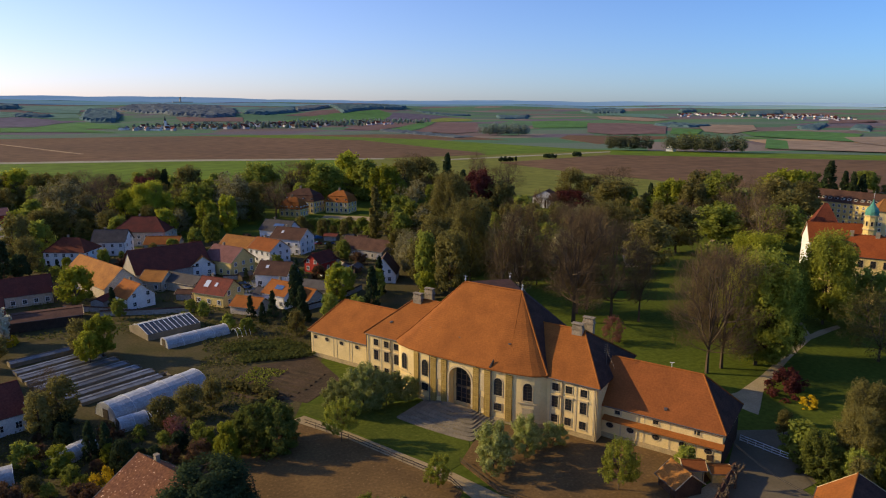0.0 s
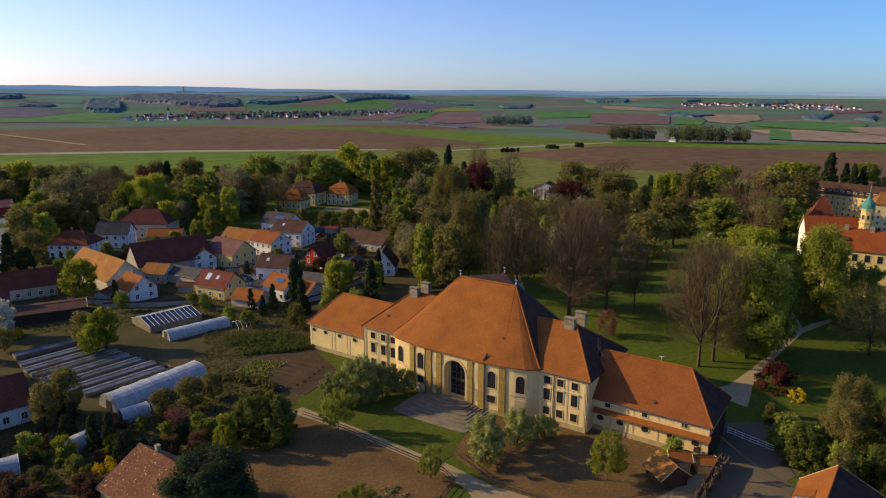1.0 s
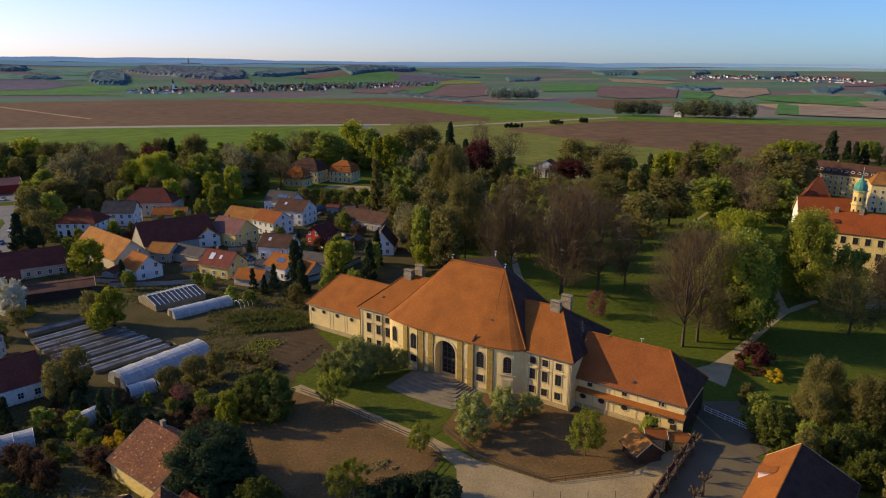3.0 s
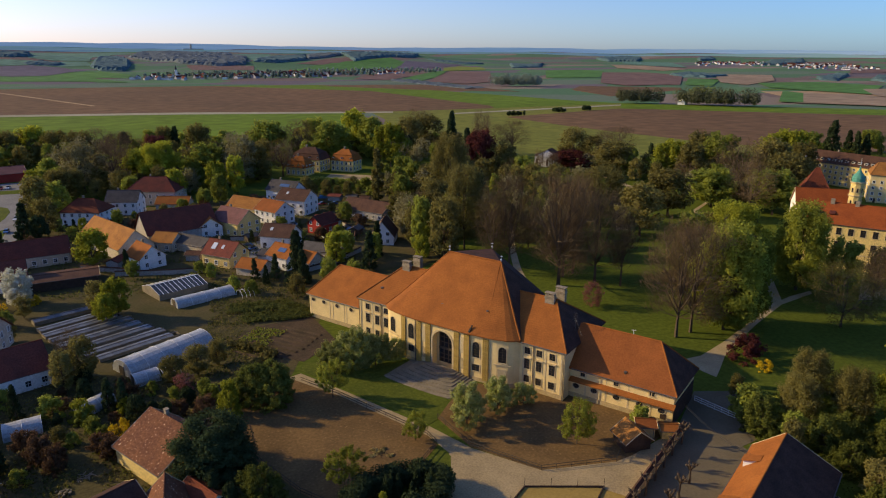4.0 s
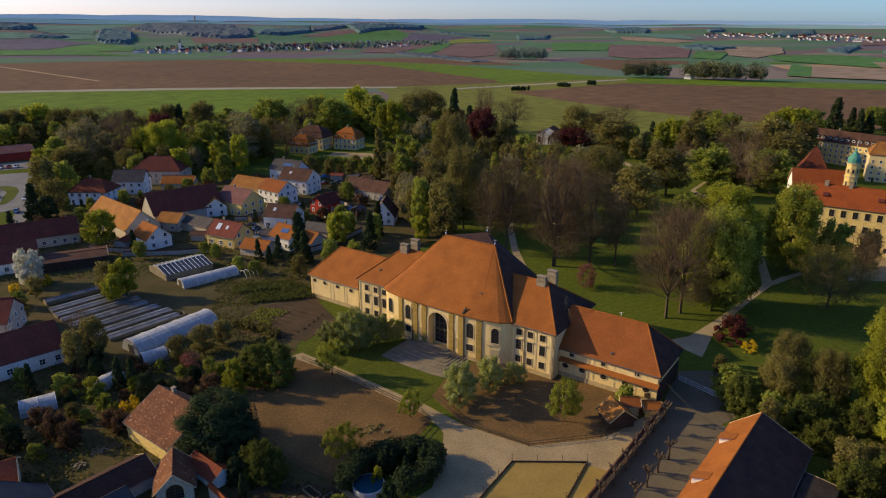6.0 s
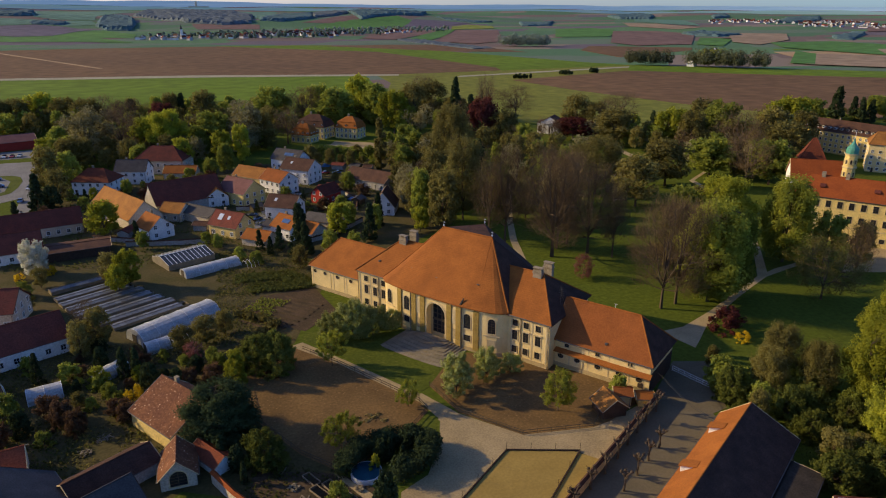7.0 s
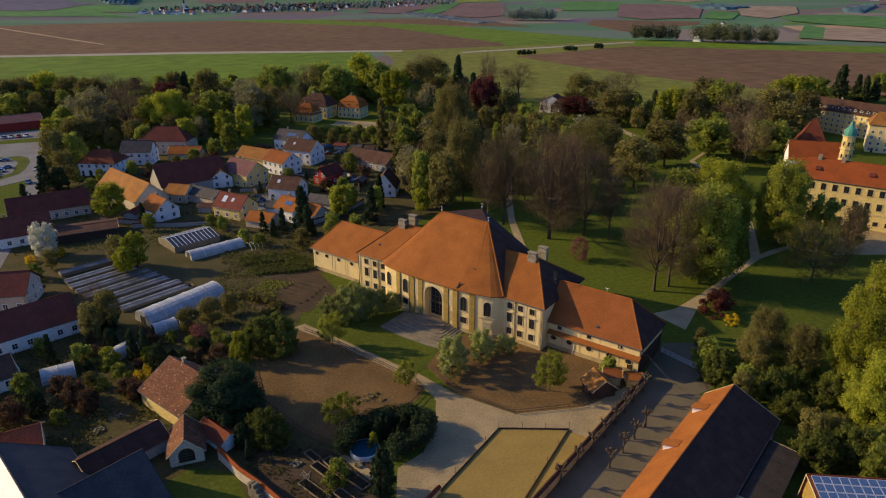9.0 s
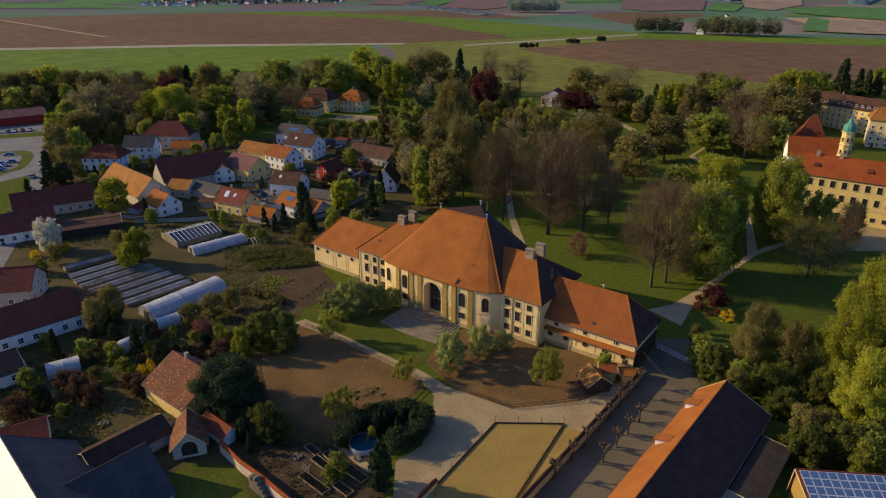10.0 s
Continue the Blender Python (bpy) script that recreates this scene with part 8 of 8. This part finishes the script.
# tall trees of the woodland, the manor and the park, each by itself
for row in (
        ("olive", 169.4, 177.0, 20, 1.35), ("big_olive", 100.1, 187.6, 30, 0.68), ("fir", 117.7, 212.8, 24, 0.96), ("big_olive", 166.0, 198.7, 24, 1.28), ("olive", 202.8, 198.6, 20, 1.63), ("green", 232.6, 204.0, 18, 1.57),
        ("bare", 234.0, 183.8, 22, 1.44), ("green", 245.5, 181.9, 20, 1.34), ("olive", 280.4, 203.7, 22, 1.36), ("big_olive", 125.6, 254.3, 32, 0.8), ("olive", 262.4, 248.7, 22, 1.22), ("bare", 269.2, 221.6, 26, 1.66),
        ("green", 286.0, 253.0, 26, 1.27), ("olive", 295.2, 227.9, 25, 1.33), ("olive", 320.6, 228.2, 22, 1.25), ("olive", 241.8, 284.6, 20, 1.99), ("fresh", 263.1, 263.3, 22, 1.21), ("fir", 266.5, 284.0, 18, 0.78),):
    plant(*row)
for row in (
        ("olive", 293.8, 275.4, 24, 1.18), ("fresh", 350.5, 261.8, 24, 1.56), ("green", 374.1, 268.2, 22, 1.08), ("fir", 413.6, 280.1, 26, 1.01), ("green", 427.6, 289.0, 7, 4.47), ("fir", 438.7, 279.7, 18, 0.89),
        ("fir", 438.8, 285.8, 18, 0.89), ("fir", 448.5, 279.9, 16, 1.01), ("green", 474.8, 293.9, 16, 1.58), ("olive", -36.3, 334.3, 15, 1.57), ("fresh", 31.0, 316.4, 17, 0.84), ("copper", 172.7, 315.7, 26, 0.94),
        ("olive", 181.1, 305.8, 20, 1.28), ("copper", 228.3, 307.7, 13, 2.5), ("olive", 250.7, 337.8, 22, 1.29), ("olive", 257.8, 327.6, 18, 1.49), ("bare", 265.9, 314.3, 24, 1.92), ("green", 430.6, 302.6, 8, 3.99),):
    plant(*row)
for row in (
        ("fresh", -49.5, 359.7, 12, 1.16), ("willow", -28.0, 352.0, 27, 1.1), ("bare", -14.2, 355.8, 24, 1.43), ("fresh", -2.4, 354.5, 20, 1.13), ("big_fresh", 7.3, 346.7, 24, 1.1), ("green", 29.6, 351.5, 22, 1.23),
        ("willow", 45.7, 347.1, 27, 1.12), ("olive", 55.1, 354.8, 20, 1.18), ("bare", 71.0, 359.6, 19, 1.78), ("fresh", 138.3, 368.7, 26, 1.0), ("green", -45.8, 380.9, 14, 1.13), ("bare", -11.9, 415.8, 22, 1.44),
        ("copper", 7.2, 413.0, 20, 1.16), ("green", 110.7, 401.7, 25, 1.57), ("green", 140.3, 413.6, 26, 1.31), ("olive", 164.1, 403.5, 26, 1.08), ("olive", 183.1, 417.8, 26, 1.24), ("fir", 191.8, 395.8, 30, 0.73),):
    plant(*row)
for row in (
        ("fir", 196.4, 381.0, 20, 0.87), ("bare", 214.4, 394.1, 30, 1.01), ("bare", 235.4, 390.0, 22, 2.01), ("olive", -34.9, 444.3, 21, 1.24), ("bare", -22.8, 442.3, 22, 1.52), ("fir", -9.2, 440, 20, 1.0),
        ("green", 4.9, 445, 20, 0.9), ("olive", 32.1, 431.5, 24, 1.17), ("green", 74.7, 430.2, 25, 1.2), ("bare", 94.0, 424.6, 24, 1.57), ("green", 106.4, 428.0, 26, 0.9), ("fresh", 134.6, 428.1, 30, 1.07),
        ("bare", 181.8, 429.7, 28, 1.25), ("olive", -84.2, 462.3, 20, 1.29), ("olive", -75.1, 469.5, 20, 1.46), ("fresh", -62.2, 476.7, 22, 1.22), ("olive", -48.5, 464.0, 20, 1.36), ("olive", 13.9, 455, 21, 0.9),):
    plant(*row)
for row in (
        ("fir", 20.1, 452, 21, 0.9),):
    plant(*row)

MIX = ("olive", "olive", "olive", "bare", "green", "green", "willow")
wood(((-120, 430), (-60, 400), (0, 372), (66, 372), (74, 395), (130, 400), (160, 360), (215, 400), (225, 420), (150, 470), (-120, 500)), 9.5, MIX, 11, 16, 190, ((100, 365, 24), (92, 350, 16), (-80, 388, 40)), "woodland behind the village", 24, "dense mixed woodland behind the village")
wood(((-40, 395), (-46, 345), (-10, 318), (40, 330), (60, 345), (60, 375), (0, 380)), 8.5, MIX, 9, 14, 60, ((-60, 320, 14), (45, 330, 10)), "woodland behind the village", 14, "dense mixed woodland behind the village")
wood(((150, 330), (132, 300), (108, 240), (104, 200), (128, 165), (158, 195), (200, 250), (190, 300), (175, 340)), 9.5, MIX, 10, 16, 60, ((150, 165, 10), (185, 208, 9), (205, 300, 14)), "park trees", 14, "dense mixed trees at the back of the park")
wood(((232, 300), (252, 312), (300, 285), (330, 250), (320, 232), (262, 190), (238, 188), (232, 215), (252, 240), (240, 262)), 10.0, MIX, 10, 16, 50, ((245, 217, 7), (237, 282, 7), (262, 178, 14)), "park trees", 14, "dense mixed trees at the back of the park")
wood(((84, 190), (108, 205), (122, 260), (134, 300), (112, 306), (104, 268), (92, 232)), 8.0, MIX, 10, 17, 34, ((98, 274, 6), (85, 250, 8)), "park trees", 12, "dense mixed trees beside the park")
wood(((72, 300), (100, 288), (112, 302), (92, 322), (74, 318)), 4.5, ("shrub", "olive", "green"), 3, 6, 24, (), "park trees", 6, "bushes below the manor court")
wood(((400, 300), (420, 292), (480, 275), (500, 290), (440, 310)), 6, ("green", "olive", "fir"), 5, 9, 16, (), "park trees")
for row in (("bare", 214, 306, 13, 1.2), ("bare", 221, 311, 11, 1.2), ("bare", 208, 310, 14, 1.0)):
    plant(*row)
wood(((93, 30), (100, 24), (114, 34), (112, 60), (98, 64), (95, 50)), 4.2, ("green", "olive", "shrub", "big_shrub", "big_shrub"), 3.5, 7.5, 24, ((87, 39, 9), (92, 42, 7)), "trees behind the barn", 26)

# gardens: shrubs and small trees
garden_group = "garden shrubs"
for row in (
        ("yew", -6.5, 108.5, 5.5, 0.75), ("yew", -1.5, 107, 4.0, 0.8), ("forsythia", -9.5, 103.5, 3.8, 0.7), ("forsythia", -11, 100, 3.0, 0.8), ("rust_shrub", -10.5, 97, 4.2, 0.9), ("fresh_shrub", -16, 113, 4.5, 0.8),
        ("fir", -11.5, 115, 7, 0.9), ("fir", -9, 116, 6, 0.9), ("shrub", -21.5, 117, 4.5, 0.9), ("olive", -20, 127, 9, 0.9), ("olive", -16.5, 131, 10, 0.9), ("bare", -19, 136, 10, 1.0),
        ("rust_shrub", -21.5, 101, 5, 0.8), ("rust_shrub", -19, 97.5, 4.5, 0.9), ("rust_shrub", -24, 104, 5, 0.8), ("shrub", -24, 95, 3, 0.9), ("yew", -28, 100, 5, 0.8), ("shrub", -31, 107, 5, 0.9),):
    plant(*row, group=garden_group if row[3] < 6 else "")
for row in (
        ("fir", -27.5, 119, 7, 0.8), ("rust_shrub", -31, 97, 6, 0.8), ("pink", 2.5, 117.5, 4.0, 1.1), ("olive", 0.5, 121.5, 6.5, 1.1), ("olive", 5.5, 124, 7, 1.1), ("olive", 10, 127.5, 6, 1.1),
        ("shrub", 6, 113, 4, 0.9), ("yew", -16, 122, 4.5, 0.7), ("shrub", -30, 125, 3.5, 0.9), ("fresh_shrub", -8.5, 113, 3, 0.9), ("shrub", -14, 108, 3.0, 1.0), ("shrub", -17, 104.5, 2.4, 1.0),
        ("fir", 4, 78, 5.5, 0.8), ("yew", 6.2, 75.2, 4.5, 0.7), ("fir", 6.8, 71.5, 4, 0.8), ("fir", 30.2, 67.2, 4.6, 0.9), ("fir", 33.4, 67.6, 4.4, 0.9), ("fir", 31.6, 65.0, 4.2, 0.9), ("fir", 34.6, 65.6, 4.4, 0.9), ("yew", 28.8, 67.9, 4.2, 0.7), ("fir", 36.0, 67.4, 4.0, 0.9),):
    plant(*row, group=garden_group if row[3] < 6 else "")
for row in (
        ("shrub", 19.6, 60.6, 3.6, 1.0), ("shrub", 17.8, 59.0, 2.6, 1.1), ("fresh_shrub", 26.9, 65.6, 3.2, 0.6), ("fir", 39.5, 173, 11, 0.8), ("fir", 27, 183, 7, 0.8),
        ("fir", 33, 181.5, 8, 0.8), ("fir", 29.5, 178, 6, 0.9), ("green", 46, 168, 9, 0.9), ("green", 52, 163, 9, 0.9), ("olive", 35.5, 163, 7, 1.0), ("shrub", 24, 171, 4, 1.0),
        ("shrub", 20, 177, 4, 1.0), ("shrub", 12, 196, 4, 1.0), ("green", 15, 190, 5, 1.0), ("fir", -8.5, 205.5, 8, 0.8), ("green", -7, 199, 6, 0.9), ("fir", 62, 178, 13, 0.8),):
    plant(*row, group=garden_group if row[3] < 6 else "")
for row in (
        ("green", 66, 186, 10, 0.9), ("fir", 70, 194, 12, 0.8), ("green", 60, 196, 9, 0.9), ("green", 90.5, 213, 13, 0.75), ("olive", 41, 150.5, 8, 0.9), ("olive", 43.5, 143, 7.5, 0.9),
        ("green", 44.8, 136.5, 5.5, 0.9), ("olive", -15.5, 172, 9, 0.9), ("fresh", -13.2, 164, 8, 0.9), ("blossom", -38, 192, 5, 0.8), ("forsythia", -32, 186.5, 2.6, 0.9), ("forsythia", -39, 184, 2.2, 0.9),
        ("olive", -33, 176, 6, 1.0), ("shrub", -36, 170, 4.5, 1.0), ("olive", -34.5, 160, 6, 1.0), ("fir", -46.5, 238, 10, 0.8), ("fir", -42, 258, 15, 0.9), ("yew", -38, 262, 9, 0.8),):
    plant(*row, group=garden_group if row[3] < 6 else "")
for row in (
        ("olive", -36, 268, 14, 0.9), ("olive", -41, 284, 20, 0.9), ("green", -34, 292, 16, 0.9), ("fresh", -24, 266, 6, 0.9), ("green", -12, 272, 7, 0.9), ("shrub", -27, 256, 5, 1.0),
        ("olive", 5, 270, 8, 0.9), ("green", 22, 288, 10, 0.9), ("green", 30, 298, 14, 0.8), ("fresh", 12, 316, 15, 0.8), ("fresh", 40, 318, 19, 0.75), ("green", 74, 245, 8, 0.9),
        ("olive", 86, 284, 9, 0.9), ("olive", 78, 292, 9, 0.9), ("olive", 70, 300, 10, 0.9), ("green", 62, 214, 7, 0.9), ("shrub", 50, 222, 4, 1.0), ("shrub", 28, 213, 3, 1.0),):
    plant(*row, group=garden_group if row[3] < 6 else "")
for row in (
        ("fir", 113, 55, 8, 0.8), ("green", 98, 25, 9, 0.9), ("green", 117, 22, 18, 0.9), ("green", 126, 28, 20, 0.9), ("shrub", 92, 30, 3, 1.0), ("olive", 104, 70, 5, 0.9),
        ("green", 136, 52, 12, 0.9), ("olive", 134, 118, 20, 0.8), ("green", 147, 128, 22, 0.8), ("olive", 158, 132, 20, 0.8), ("fresh", 152, 110, 16, 0.8), ("green", 181, 104, 16, 0.9),
        ("olive", 188, 98, 14, 0.8), ("bare", 178, 92, 17, 0.9), ("bare", 126, 134, 22, 0.8), ("bare", 120, 150, 30, 0.8), ("olive", 88, 178, 22, 0.8), ("green", 84, 188, 20, 0.7),):
    plant(*row, group=garden_group if row[3] < 6 else "")
for row in (
        ("olive", 84.5, 193.5, 17, 0.7),):
    plant(*row, group=garden_group if row[3] < 6 else "")
wood(((-50, 135), (-5, 88), (8, 110), (-10, 128), (-30, 140)), 4.5, ("shrub", "rust_shrub", "shrub", "yew", "olive"), 1.8, 4.2, 26, ((-26, 113, 5), (-14, 117, 5), (-2, 92, 9), (-35, 129, 14), (-3, 128, 6)), garden_group)
wood(((-45, 240), (60, 205), (95, 255), (60, 300), (-40, 300)), 6, ("shrub", "green", "olive", "fir", "rust_shrub"), 2.5, 6, 40, ((-10, 235, 10), (10, 247, 15), (-25, 285, 10), (30, 245, 9), (59, 269, 9), (46, 256, 8), (85, 250, 10), (38, 269, 9), (4, 315, 12), (-10, 297, 9), (-3, 215, 9), (21, 205, 8), (42, 218, 8), (13, 225, 8), (58, 232, 6), (-37, 229, 14), (27, 215, 9), (5, 231, 7)), garden_group)


# ---------------------------------------------------------------- small things in the village yards
TARP = mat("blue_tarpaulin", (0.02, 0.13, 0.30), (0.015, 0.09, 0.22), 1.2, 0.4, 0.3, 5, spec=0.4)
for x, y, turn, sx, sy in ((91.4, 269.6, 30, 3.2, 2.2), (73.0, 230.6, 10, 3.6, 1.8), (76.5, 294.5, -20, 2.4, 1.6)):
    bm = B()
    bmesh.ops.create_grid(bm, x_segments=10, y_segments=8, size=1.0)
    for v in bm.verts:
        edge = max(abs(v.co.x), abs(v.co.y))
        v.co.z = 0.02 if edge > 0.95 else 1.3 * (1 - edge ** 3) + 0.25 * noise.noise(v.co * 2.3 + Vector((x, y, 0)))
    tarp = part("covered_pile", bm, TARP)
    tarp.matrix_world = pose(x, y, 0.02, 0, 0, turn) @ Matrix.Diagonal((sx, sy, 1, 1))
    tagged(tarp, "pile covered with a blue tarpaulin in a yard", "tarpaulin")
for x, y, turn, ln, w, roof in ((78.4, 288.7, -38, 6, 4, TILE_DARK), (85.5, 283.2, -38, 5, 4, GREY_ROOF), (90.6, 277.4, -38, 4, 3.5, TILE_BROWN), (70, 222, 50, 5, 3.5, GREY_ROOF), (10, 214, -30, 5, 3.5, TILE_BROWN),
                                (-13, 213, 60, 6, 4, TILE_DARK), (47, 232, -50, 5, 3.6, TILE_BROWN), (66, 250, -50, 6, 4, TILE_DARK), (31, 228, 20, 4, 3, GREY_ROOF), (-22, 242, 15, 5, 4, TILE_BROWN)):
    c, s = math.cos(radians(turn)), math.sin(radians(turn))
    house((x, y), (x + ln * c, y + ln * s), w, 2.2, 3.0, GREY_WALL if roof is not GREY_ROOF else WOOD_GREY, roof, "small garden shed between the houses", windows=False, chimneys=0, category="shed", name="shed")
for k, (x, y, turn) in enumerate(((27, 222, 40), (31, 217, 35), (22, 209.5, 120), (52, 246, -50), (44, 240, -40), (60, 222, 10))):
    car(x, y, turn, k % len(CAR_WORDS))
for pts in (((-12, 204), (4, 199), (15, 197)), ((40, 183), (52, 188), (66, 200)), ((26, 232), (40, 228), (50, 238)), ((68, 214), (72, 226), (70, 240)), ((-22, 215), (-9, 206))):
    wall_line(pts, 1.5, 0.25, GREY_WALL, TILE_BROWN, "low rendered garden wall between houses")
